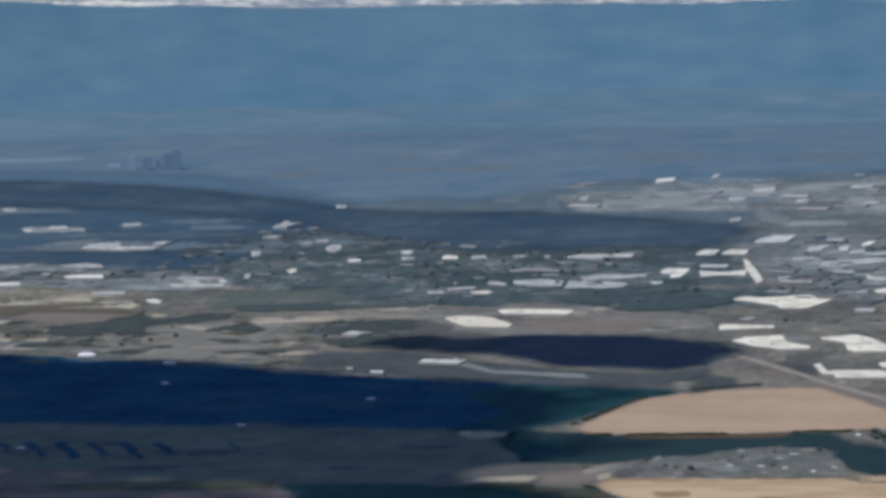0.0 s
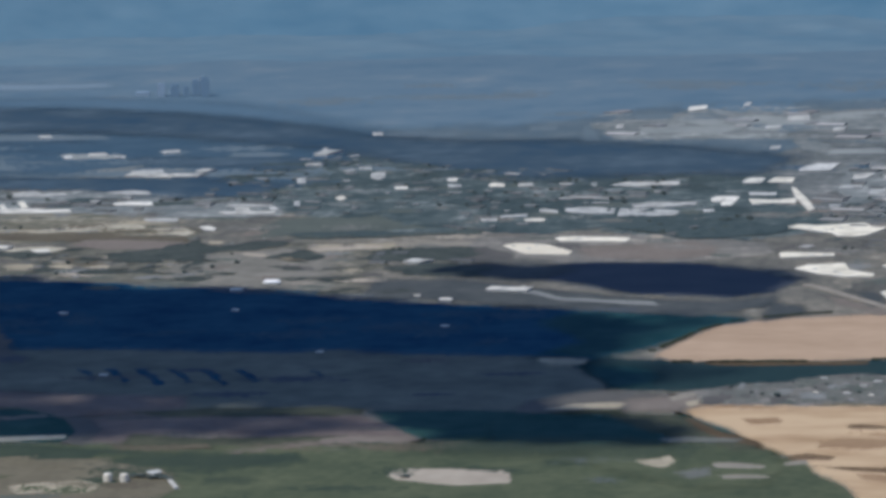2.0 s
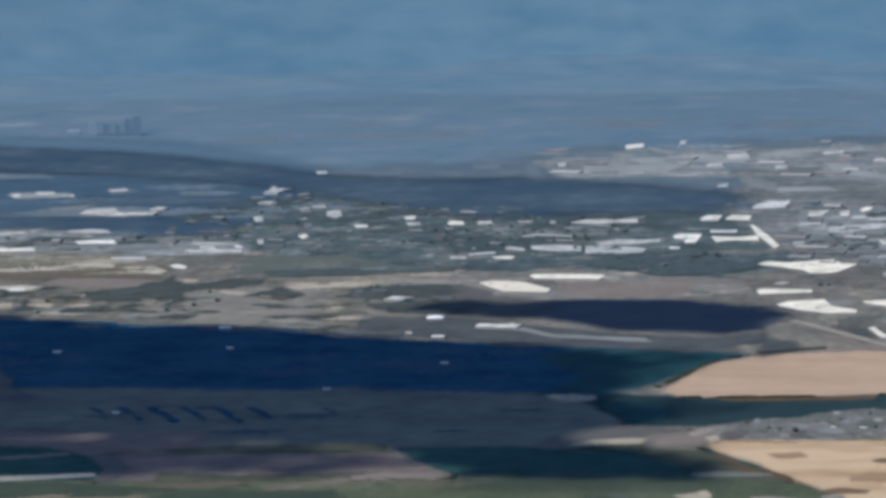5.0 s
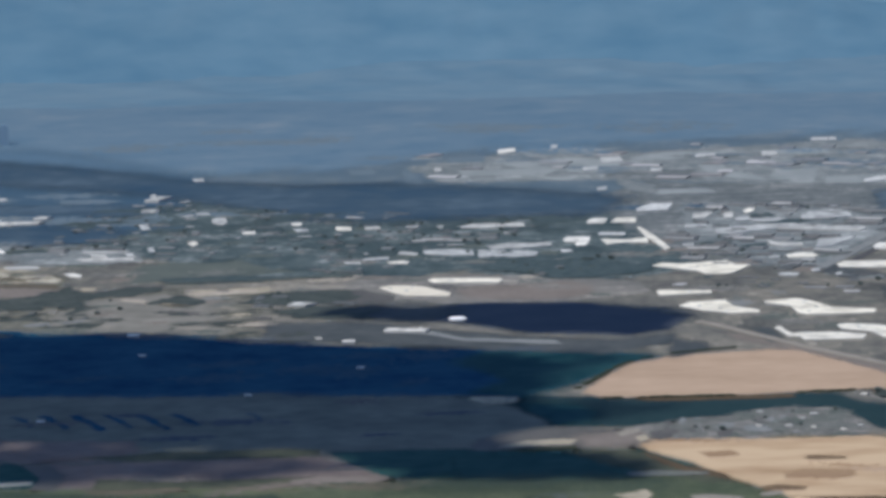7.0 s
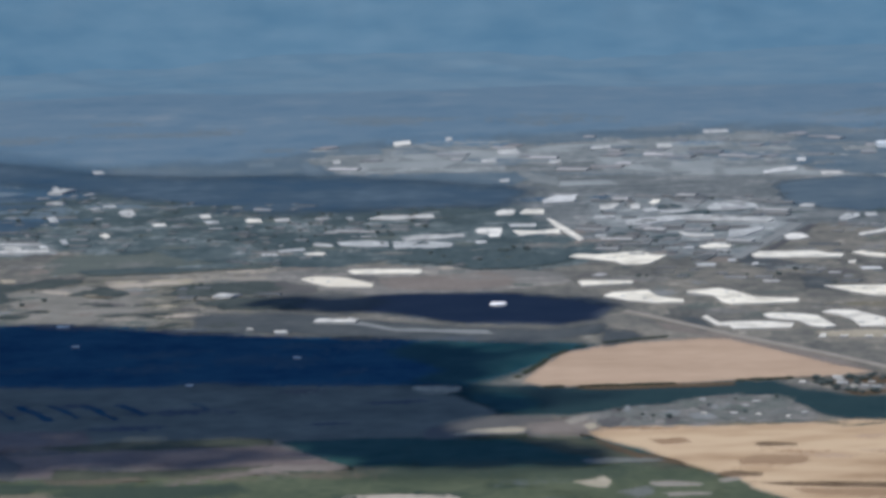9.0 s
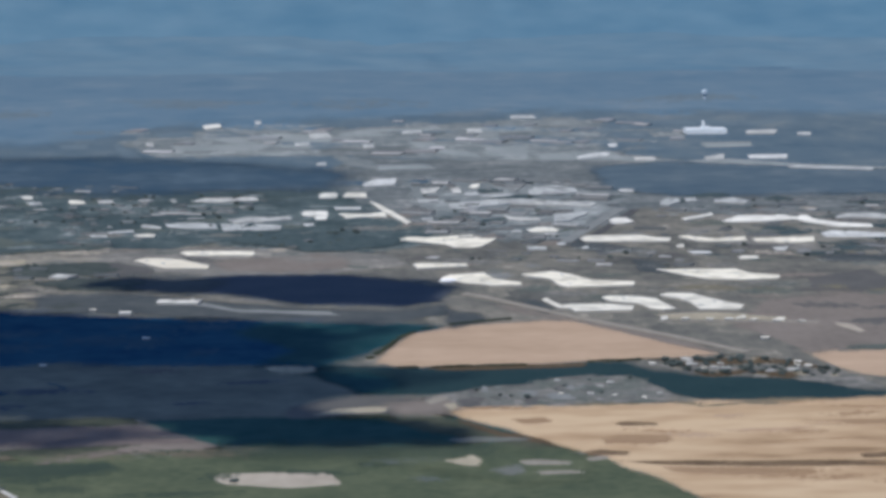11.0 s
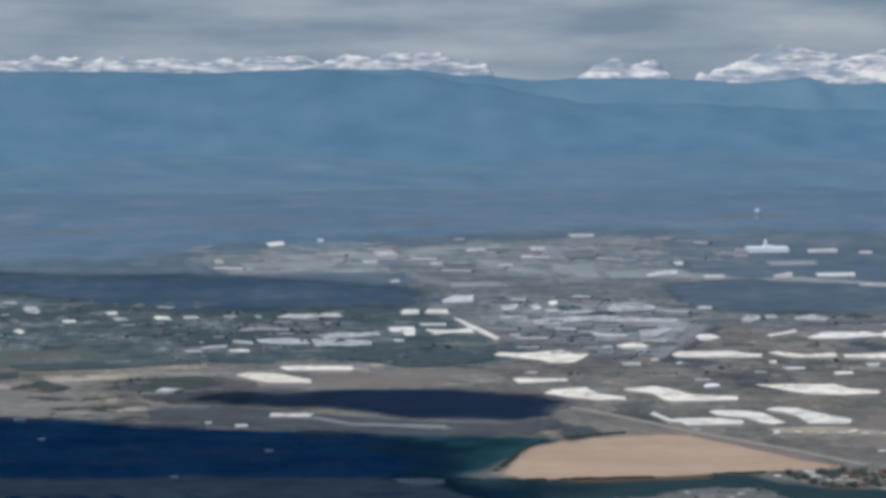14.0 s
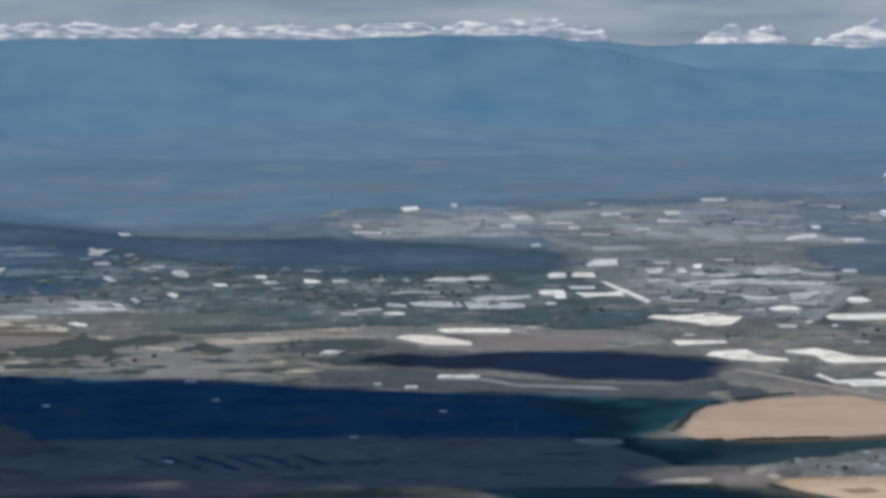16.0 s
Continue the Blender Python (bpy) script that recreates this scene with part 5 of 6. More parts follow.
# added strip: fades the woodland into painted haze
field("wood_fringe", [(-898, 3565), (-736, 3566), (-590, 3515), (-479, 3375), (-370, 3202), (-345, 3049), (-470, 3151), (-604, 3262), (-817, 3289)], 0.9, M_HAZE_WOOD, "hazy strip softening the far woodland's edge", amount=14, soft=34)
field("tan_yard", [(298, 2530), (347, 2560), (399, 2536), (420, 2509), (412, 2438), (353, 2425), (300, 2488)], 1.9, M_PASTURE, "tan trodden ground between white halls", amount=5, soft=8)
field("dark_patch", [(209, 2356), (229, 2338), (230, 2274), (206, 2288)], 1.9, M_VERGE, "dark weedy ground between white halls", amount=4, soft=6)
field("dark_patch", [(341, 2360), (367, 2366), (405, 2352), (398, 2317), (351, 2325)], 1.9, M_VERGE, "dark weedy ground between white halls", amount=4, soft=6)
field("dark_patch", [(59, 2125), (81, 2108), (83, 2074), (59, 2048)], 1.9, M_VERGE, "dark weedy ground beside the dusty road", amount=4, soft=8)
field("dark_patch", [(110, 2165), (123, 2163), (132, 2107), (121, 2101)], 1.9, M_VERGE, "dark weedy ground between white halls", amount=4, soft=5)
field("dark_patch", [(180, 2481), (198, 2452), (218, 2411), (191, 2395), (170, 2429)], 1.9, M_VERGE, "dark weedy ground between white halls", amount=4, soft=6)
field("cream_strip", [(191, 2088), (225, 2097), (248, 2085), (272, 2070), (270, 2059), (238, 2064), (196, 2071)], 1.9, M_PALE, "pale dusty strip along the cottages", amount=2, soft=2.5)
field("pale_strip", [(296, 2051), (308, 2036), (311, 2010), (307, 2004), (299, 2027)], 1.9, M_PADDOCK, "pale bare streak in the scrubland", amount=2, soft=2.5)
field("pale_strip", [(288, 1953), (313, 1959), (322, 1949), (309, 1940), (288, 1942)], 1.9, M_MIDGREEN, "grey-green strip beyond the sandy field", amount=2, soft=3)
for zone in ([(-210, 1612), (-140, 1609), (-142, 1601), (-205, 1603)], [(-174, 1570), (-148, 1568), (-150, 1560), (-172, 1561)], [(-260, 1640), (-190, 1632), (-195, 1622), (-255, 1628)], [(-20, 1620), (20, 1616), (18, 1608), (-18, 1611)]):
    field("dark_furrow", zone, 0.4, M_FURROW, "dark streak in the green field", amount=5)
for zone in ([(160, 1904), (209, 1920), (250, 1902), (262, 1880), (235, 1885), (200, 1895)], [(185, 1866), (200, 1872), (245, 1862), (240, 1850), (192, 1858)]):
    canopy("village_trees", zone, 3.0, 0.7, M_BROWNBUSH, "dark ragged trees round the village houses", "trees")
for zone in ([(45, 1808), (70, 1828), (92, 1838), (88, 1822), (62, 1806)], [(95, 1838), (123, 1864), (140, 1850), (122, 1838)], [(100, 1800), (140, 1812), (155, 1795), (120, 1785)]):
    canopy("scrub", zone, 3.0, 0.5, M_SCRUB, "grey-green scrub on the farmyard rubble", "scrub")
canopy("grove", [(-77, 2476), (-43, 2530), (24, 2512), (58, 2470), (30, 2425), (-12, 2418)], 4, 2.2, M_BELT, "dark grove of trees beside the sheds", "woodland")
canopy("shelter_belt", [(-306, 2440), (-222, 2445), (-172, 2470), (-165, 2450), (-215, 2432), (-298, 2424)], 3, 1.6, M_LEAF, "dark shelter belt along the meadow", "hedge")


# each cover lies a hair above the one that it was laid over
for rank, (level, order, cover_ob) in enumerate(sorted(LAID, key=lambda laid: laid[:2])):
    cover_ob.location.z = 0.02 + 0.0006 * rank

# ---- white sheds and halls ----
def shed(x, y, length, width, height, turn, roof=M_ROOF, label="long white metal-roofed shed", group=""):
    thing = tagged(new("warehouse"), label, "warehouse", group)
    a, b = length / 2, width / 2
    height *= 0.42
    bm = bmesh.new()
    box(bm, -a, a, -b, b, -0.8, height)
    part("wall", bm, M_WALL, thing, "pale cladding walls")
    bm = bmesh.new()
    o, t = 0.35, 0.35
    rise = min(1.2, 0.02 * width + 0.2)
    prof = [(-b - o, height), (-b - o, height + t), (0, height + t + rise), (b + o, height + t), (b + o, height), (0, height + rise)]
    ends = [[bm.verts.new((s * (a + o), p, q)) for p, q in prof] for s in (-1, 1)]
    for i in range(6):
        j = (i + 1) % 6
        bm.faces.new((ends[0][i], ends[0][j], ends[1][j], ends[1][i]))
    bm.faces.new(ends[0])
    bm.faces.new(ends[1][::-1])
    bmesh.ops.recalc_face_normals(bm, faces=bm.faces)
    cover = part("roof", bm, roof, thing)
    bm = bmesh.new()
    box(bm, -a * 0.92, a * 0.92, -0.35, 0.35, height + t + rise - 0.15, height + t + rise + 0.3)
    part("ridge_vent", bm, M_GREYROOF, cover)
    rnd = random.Random(int(x * 31 + y * 7))
    for side in (-1, 1):
        if rnd.random() < 0.6 and length > 14:
            u, w = length * rnd.uniform(0.25, 0.6), min(9, width * 0.4) * rnd.uniform(0.6, 1.1)
            c = rnd.uniform(-a + u / 2, a - u / 2)
            h = height * rnd.uniform(0.55, 0.85)
            y0, y1 = (b - 0.2, b + w) if side > 0 else (-b - w, -b + 0.2)
            bm = bmesh.new()
            box(bm, c - u / 2, c + u / 2, y0, y1, -0.8, h)
            bmesh.ops.bevel(bm, geom=[e for e in bm.edges if e.verts[0].co.z > 0 and e.verts[1].co.z > 0], offset=0.15, segments=1, affect="EDGES")
            part("annex", bm, rnd.choice((roof, M_WALL, M_GREYROOF)), thing, "low lean-to annex")
    if rnd.random() < 0.5 and length > 18:
        for k in range(rnd.randint(2, 4)):
            c, d = rnd.uniform(-a * 0.8, a * 0.8), rnd.uniform(-b * 0.6, b * 0.6)
            bm = bmesh.new()
            box(bm, c - 1.0, c + 1.0, d - 0.8, d + 0.8, height + 0.2, height + rise + 1.1)
            part("roof_unit", bm, M_GREYROOF, cover, "grey roof ventilation unit")
    thing.matrix_world = pose(x, y, 0.3, 0, 0, turn - 8 + rnd.uniform(-6, 6))
    TAKEN.extend((x + k * length * math.cos(radians(turn)), y + k * length * math.sin(radians(turn)), width + 6) for k in (-0.4, -0.2, 0, 0.2, 0.4))
    return thing


TAKEN = []


def hall(plan, roof, label, group, height=0.4):
    """A low hall or a row of joined sheds over one ground plan, its flat roof a little wider than the walls."""
    thing = tagged(new("warehouse"), label, "warehouse", group)
    n = len(plan)
    cx, cy = sum(p[0] for p in plan) / n, sum(p[1] for p in plan) / n
    ring = [((x - cx) * 0.97, (y - cy) * 0.82) for x, y in plan]
    rnd = random.Random(int(cx * 31 + cy * 7))
    height += rnd.uniform(-0.1, 0.15)

    def slab(grow, z0, z1):
        bm = bmesh.new()
        pts = []
        for x, y in ring:
            k = 1 + grow / max(2, math.hypot(x, y))
            pts.append((x * k, y * k))
        lo = [bm.verts.new((x, y, z0)) for x, y in pts]
        hi = [bm.verts.new((x, y, z1)) for x, y in pts]
        for i in range(n):
            j = (i + 1) % n
            bm.faces.new((lo[i], lo[j], hi[j], hi[i]))
        bm.faces.new(hi)
        bm.faces.new(lo[::-1])
        bmesh.ops.recalc_face_normals(bm, faces=bm.faces)
        bmesh.ops.triangulate(bm, faces=[f for f in bm.faces if len(f.verts) > 4])
        return bm

    part("wall", slab(-0.5, -0.8, height), M_WALL, thing, "pale cladding walls")
    cover = part("roof", slab(-0.35, height, height + 0.15), roof, thing)
    wide = max(x for x, y in ring) - min(x for x, y in ring)
    for k in range(int(wide / 16)):
        i = rnd.randrange(n)
        t = rnd.uniform(0.2, 0.7)
        x, y = ring[i][0] * t, ring[i][1] * t
        if inside(x, y, ring) and inside(x + 2, y + 2, ring) and inside(x - 2, y - 2, ring):
            bm = bmesh.new()
            a, b = rnd.uniform(0.8, 1.6), rnd.uniform(1.2, 2.6)
            box(bm, x - a, x + a, y - b, y + b, height + 0.12, height + 0.4)
            part("roof_unit", bm, M_GREYROOF, cover, "grey roof ventilation unit")
    thing.matrix_world = pose(cx, cy, 0.15)
    for i in range(n):
        j = (i + 1) % n
        TAKEN.extend((plan[i][0] + (plan[j][0] - plan[i][0]) * k, plan[i][1] + (plan[j][1] - plan[i][1]) * k, 10) for k in (0, 0.5))
    TAKEN.append((cx, cy, 14))


NEAR = "long white metal-roofed hall on bare ground", "white halls on the near plain"
EAST = "white-roofed industrial hall beside others", "white halls of the industrial quarter"
TOWN = "pale-roofed hall among town buildings", "pale halls in the town"
WEST = "pale low building beside town trees", "pale buildings of the leafy town"
FAR = "small distant pale-roofed building", "distant pale buildings"
FARM = "pale-roofed farm shed on open fields", "farm sheds on the far fields"
hall([(50, 2481), (57, 2501), (71, 2492), (88, 2501), (107, 2509), (113, 2484), (125, 2480), (116, 2444), (108, 2422), (102, 2417), (89, 2421), (84, 2441), (66, 2463)], M_CREAM, *NEAR)
hall([(52, 2342), (56, 2347), (91, 2341), (92, 2326), (54, 2315)], M_CREAM, *NEAR)
hall([(66, 2268), (74, 2290), (91, 2296), (99, 2299), (103, 2267), (105, 2258), (121, 2237), (120, 2221), (99, 2223), (92, 2232), (83, 2238)], M_CREAM, *NEAR)
hall([(123, 2287), (147, 2302), (156, 2286), (169, 2245), (198, 2231), (196, 2212), (150, 2206), (144, 2218), (140, 2260), (125, 2278)], M_CREAM, *NEAR)
hall([(218, 2303), (229, 2299), (243, 2300), (275, 2299), (282, 2270), (301, 2256), (298, 2237), (272, 2231), (248, 2239), (234, 2264)], M_CREAM, *NEAR)
hall([(-112, 2421), (-108, 2433), (-57, 2426), (-55, 2413), (-58, 2398), (-106, 2402)], M_CREAM, *NEAR)
hall([(125, 2167), (129, 2174), (135, 2133), (143, 2139), (168, 2137), (184, 2125), (180, 2103), (142, 2100), (140, 2117), (132, 2121)], M_ROOF, *NEAR)
hall([(165, 2170), (171, 2178), (190, 2173), (201, 2159), (208, 2103), (200, 2098), (192, 2107), (186, 2135), (168, 2152)], M_ROOF, *NEAR)
hall([(204, 2179), (212, 2189), (227, 2185), (238, 2152), (248, 2128), (254, 2117), (249, 2096), (222, 2099), (220, 2134), (214, 2160)], M_ROOF, *NEAR)
hall([(193, 2077), (198, 2084), (196, 2063), (191, 2061)], M_ROOF, *NEAR)
hall([(239, 2070), (247, 2081), (246, 2065), (239, 2061)], M_ROOF, *NEAR)
hall([(265, 2067), (270, 2067), (268, 2053), (263, 2053)], M_ROOF, *NEAR)
hall([(-144, 2386), (-136, 2400), (-120, 2397), (-109, 2387), (-89, 2346), (-90, 2326), (-122, 2333), (-134, 2358)], M_HALL, *NEAR)
hall([(184, 2470), (190, 2489), (234, 2491), (244, 2469), (255, 2468), (251, 2445), (234, 2444), (185, 2450)], M_ROOF, *EAST)
hall([(277, 2582), (307, 2623), (306, 2604), (277, 2563)], M_ROOF, *EAST)
hall([(285, 2352), (289, 2361), (301, 2360), (300, 2345), (285, 2340)], M_ROOF, *EAST)
hall([(251, 2426), (258, 2431), (255, 2409), (250, 2410)], M_ROOF, *EAST)
hall([(304, 2564), (323, 2606), (355, 2610), (379, 2603), (380, 2573), (396, 2542), (419, 2526), (417, 2505), (390, 2508), (370, 2553), (365, 2575), (335, 2557), (311, 2556)], M_ROOF, *EAST)
hall([(258, 2475), (267, 2484), (277, 2466), (285, 2458), (310, 2469), (308, 2442), (279, 2436), (270, 2443)], M_CREAM, *EAST)
hall([(312, 2458), (361, 2466), (356, 2430), (334, 2426), (311, 2439)], M_CREAM, *EAST)
hall([(397, 2583), (408, 2604), (433, 2608), (448, 2580), (444, 2559), (415, 2573), (397, 2571)], M_GREYROOF, *EAST)
hall([(367, 2483), (380, 2502), (411, 2484), (429, 2469), (425, 2449), (367, 2455)], M_GREYROOF, *EAST)
hall([(319, 2408), (332, 2410), (325, 2382), (318, 2386)], M_GREYROOF, *EAST)
hall([(254, 2393), (271, 2388), (271, 2376), (256, 2374)], M_GREYROOF, *EAST)
hall([(1, 2778), (6, 2794), (18, 2793), (16, 2752), (1, 2749)], M_ROOF, *TOWN)
hall([(20, 2759), (25, 2796), (42, 2794), (41, 2753)], M_ROOF, *TOWN)
hall([(-17, 2657), (-13, 2672), (5, 2670), (5, 2639), (2, 2602), (-6, 2600), (-7, 2629), (-16, 2634)], M_ROOF, *TOWN)
hall([(130, 2822), (135, 2848), (142, 2851), (138, 2817), (132, 2805)], M_ROOF, *TOWN)
hall([(150, 2525), (160, 2541), (171, 2543), (177, 2525), (172, 2508), (153, 2507)], M_ROOF, *TOWN)
hall([(219, 2577), (225, 2595), (235, 2598), (239, 2564), (229, 2551), (220, 2552)], M_ROOF, *TOWN)
hall([(12, 2650), (31, 2644), (50, 2657), (51, 2619), (34, 2621), (17, 2608)], M_ROOF, *TOWN)
hall([(41, 2744), (46, 2728), (58, 2648), (67, 2570), (63, 2552), (56, 2604), (47, 2669)], M_ROOF, *TOWN)
hall([(41, 2855), (55, 2902), (74, 2904), (69, 2842), (42, 2828)], M_GREYROOF, *TOWN)
hall([(10, 2692), (33, 2690), (32, 2670), (11, 2673)], M_GREYROOF, *TOWN)
hall([(-18, 2586), (-9, 2589), (-8, 2571), (-16, 2568)], M_GREYROOF, *TOWN)
hall([(88, 2818), (106, 2829), (99, 2779), (88, 2772)], M_GREYROOF, *TOWN)
hall([(114, 2815), (122, 2827), (121, 2776), (113, 2769)], M_GREYROOF, *TOWN)
hall([(135, 2733), (183, 2728), (199, 2706), (222, 2703), (225, 2687), (218, 2668), (189, 2675), (153, 2699)], M_GREYROOF, *TOWN)
hall([(141, 2623), (157, 2599), (168, 2602), (168, 2583), (153, 2578), (143, 2593)], M_GREYROOF, *TOWN)
hall([(252, 2786), (257, 2798), (267, 2793), (264, 2768), (253, 2765)], M_GREYROOF, *TOWN)
hall([(165, 2445), (172, 2451), (172, 2435), (166, 2432)], M_GREYROOF, *TOWN)
hall([(181, 2421), (187, 2430), (186, 2414), (181, 2408)], M_GREYROOF, *TOWN)
hall([(123, 2785), (135, 2792), (135, 2758), (122, 2751)], M_DULLROOF, *TOWN)
hall([(80, 2740), (99, 2738), (98, 2718), (80, 2712)], M_DULLROOF, *TOWN)
hall([(103, 2705), (132, 2726), (154, 2735), (171, 2737), (169, 2713), (142, 2685), (118, 2664), (102, 2666)], M_DULLROOF, *TOWN)
hall([(76, 2612), (86, 2615), (84, 2593), (76, 2594)], M_DULLROOF, *TOWN)
hall([(175, 2778), (185, 2820), (206, 2835), (219, 2799), (218, 2769), (197, 2751), (175, 2753)], M_DULLROOF, *TOWN)
hall([(181, 2626), (197, 2636), (212, 2649), (208, 2623), (189, 2574), (176, 2564)], M_DULLROOF, *TOWN)
hall([(275, 2693), (284, 2724), (295, 2727), (293, 2695), (280, 2669), (273, 2669)], M_DULLROOF, *TOWN)
hall([(299, 2722), (309, 2729), (308, 2697), (297, 2690)], M_DULLROOF, *TOWN)
hall([(321, 2707), (339, 2726), (350, 2692), (343, 2677), (319, 2688)], M_DULLROOF, *TOWN)
hall([(135, 2762), (160, 2780), (166, 2767), (157, 2747), (136, 2742)], M_DULLROOF, *TOWN)
hall([(138, 2523), (146, 2529), (147, 2511), (138, 2509)], M_DULLROOF, *TOWN)
hall([(141, 2428), (156, 2427), (155, 2408), (140, 2409)], M_DULLROOF, *TOWN)
hall([(-280, 2739), (-269, 2742), (-266, 2722), (-276, 2719)], M_ROOF, *WEST)
hall([(-316, 2669), (-311, 2683), (-305, 2660), (-308, 2642)], M_ROOF, *WEST)
hall([(-205, 2751), (-203, 2767), (-192, 2761), (-189, 2733), (-201, 2731)], M_ROOF, *WEST)
hall([(-148, 2528), (-135, 2537), (-129, 2526), (-131, 2513), (-144, 2515)], M_ROOF, *WEST)
hall([(-245, 2794), (-236, 2800), (-234, 2772), (-242, 2773)], M_ROOF, *WEST)
hall([(-316, 2834), (-313, 2850), (-305, 2849), (-299, 2806), (-301, 2782), (-311, 2800)], M_GREYROOF, *WEST)
hall([(-181, 2756), (-169, 2762), (-166, 2738), (-179, 2736)], M_GREYROOF, *WEST)
hall([(-122, 2758), (-117, 2761), (-115, 2738), (-119, 2738)], M_GREYROOF, *WEST)
hall([(-106, 2740), (-93, 2770), (-49, 2771), (-48, 2743), (-90, 2734)], M_GREYROOF, *WEST)
hall([(-76, 2615), (-59, 2635), (-25, 2633), (-24, 2611), (-49, 2594), (-71, 2590)], M_GREYROOF, *WEST)
hall([(-143, 2586), (-140, 2596), (-126, 2576), (-126, 2563), (-141, 2572)], M_GREYROOF, *WEST)
hall([(-180, 2533), (-167, 2534), (-165, 2517), (-178, 2516)], M_GREYROOF, *WEST)
hall([(-375, 3180), (-365, 3183), (-360, 3151), (-369, 3147)], M_GREYROOF, *WEST)
hall([(-381, 2913), (-372, 2916), (-368, 2893), (-376, 2890)], M_GREYROOF, *WEST)
hall([(-125, 2597), (-115, 2603), (-97, 2604), (-84, 2592), (-82, 2557), (-99, 2556), (-122, 2572)], M_DULLROOF, *WEST)
hall([(-82, 2595), (-49, 2594), (-33, 2574), (-35, 2546), (-54, 2539), (-80, 2542)], M_DULLROOF, *WEST)
hall([(-239, 2757), (-227, 2755), (-224, 2731), (-234, 2728)], M_DULLROOF, *WEST)
hall([(-168, 2548), (-147, 2562), (-146, 2545), (-165, 2531)], M_DULLROOF, *WEST)
hall([(-396, 3039), (-393, 3053), (-384, 3004), (-384, 2967)], M_DULLROOF, *WEST)
hall([(-337, 2888), (-324, 2886), (-321, 2868), (-332, 2870)], M_DULLROOF, *WEST)
hall([(-373, 2802), (-366, 2809), (-359, 2767), (-365, 2760)], M_DULLROOF, *WEST)
hall([(-344, 2643), (-340, 2650), (-334, 2613), (-338, 2610)], M_DULLROOF, *WEST)
hall([(-489, 2633), (-485, 2644), (-459, 2647), (-452, 2621), (-483, 2619)], M_ROOF, *FARM)
hall([(-480, 2361), (-469, 2375), (-462, 2351), (-472, 2346)], M_ROOF, *FARM)
hall([(-386, 2491), (-380, 2498), (-370, 2481), (-369, 2465), (-377, 2468)], M_ROOF, *FARM)
hall([(-582, 2597), (-561, 2605), (-512, 2598), (-505, 2573), (-574, 2569)], M_ROOF, *FARM)
hall([(-579, 2627), (-578, 2638), (-565, 2598), (-568, 2594)], M_ROOF, *FARM)
hall([(-569, 2649), (-566, 2657), (-549, 2602), (-554, 2598)], M_ROOF, *FARM)
hall([(-391, 2579), (-346, 2584), (-342, 2563), (-383, 2561)], M_GREYROOF, *FARM)
hall([(-394, 2625), (-357, 2627), (-354, 2613), (-390, 2611)], M_GREYROOF, *FARM)
hall([(-357, 2609), (-351, 2609), (-346, 2588), (-352, 2588)], M_GREYROOF, *FARM)
hall([(-384, 2607), (-371, 2606), (-366, 2582), (-379, 2582)], M_GREYROOF, *FARM)
hall([(-591, 2706), (-578, 2729), (-562, 2697), (-547, 2711), (-539, 2688), (-559, 2678), (-584, 2683)], M_GREYROOF, *FARM)
hall([(-513, 2710), (-493, 2724), (-479, 2716), (-471, 2692), (-490, 2686)], M_GREYROOF, *FARM)
hall([(-440, 2536), (-413, 2542), (-408, 2518), (-431, 2516)], M_GREYROOF, *FARM)
hall([(-95, 3414), (-77, 3436), (-75, 3387), (-92, 3359)], M_ROOF, *FAR)
hall([(-150, 3244), (-143, 3255), (-140, 3199), (-147, 3195)], M_GREYROOF, *FAR)
hall([(9, 3316), (29, 3325), (33, 3267), (10, 3258)], M_GREYROOF, *FAR)
hall([(57, 3196), (69, 3206), (68, 3162), (57, 3158)], M_GREYROOF, *FAR)
hall([(168, 3343), (183, 3347), (182, 3300), (166, 3296)], M_GREYROOF, *FAR)
hall([(247, 3056), (267, 3095), (284, 3103), (278, 3058), (247, 3031)], M_GREYROOF, *FAR)
hall([(299, 3055), (320, 3052), (316, 3018), (297, 3020)], M_GREYROOF, *FAR)
hall([(363, 3047), (387, 3080), (379, 3020), (361, 3012)], M_GREYROOF, *FAR)
hall([(442, 3296), (475, 3304), (466, 3252), (436, 3256)], M_GREYROOF, *FAR)
hall([(405, 3062), (444, 3063), (437, 3018), (401, 3022)], M_GREYROOF, *FAR)
hall([(290, 3178), (300, 3188), (296, 3145), (288, 3140)], M_GREYROOF, *FAR)
hall([(8, 3036), (17, 3044), (17, 3010), (8, 3006)], M_DULLROOF, *FAR)
hall([(489, 3272), (503, 3271), (497, 3236), (484, 3238)], M_DULLROOF, *FAR)
hall([(-41, 3457), (-34, 3462), (-35, 3412), (-41, 3407)], M_DULLROOF, *FAR)
hall([(224, 3487), (251, 3490), (249, 3445), (222, 3442)], M_DULLROOF, *FAR)
hall([(103, 3334), (123, 3343), (122, 3302), (101, 3292)], M_DULLROOF, *FAR)
hall([(427, 2974), (501, 2936), (496, 2913), (423, 2946)], M_DULLROOF, *FAR)
hall([(-7, 3226), (8, 3230), (8, 3191), (-7, 3188)], M_DULLROOF, *FAR)
hall([(-624, 2988), (-617, 2992), (-609, 2964), (-615, 2960)], M_GREYROOF, *FAR)
hall([(-606, 3006), (-590, 3014), (-581, 2986), (-596, 2977)], M_GREYROOF, *FAR)
hall([(-474, 2872), (-466, 2876), (-458, 2846), (-466, 2842)], M_GREYROOF, *FAR)
hall([(-698, 3171), (-687, 3181), (-676, 3144), (-686, 3139)], M_DULLROOF, *FAR)
hall([(-543, 3026), (-528, 3040), (-521, 3011), (-533, 2997)], M_DULLROOF, *FAR)
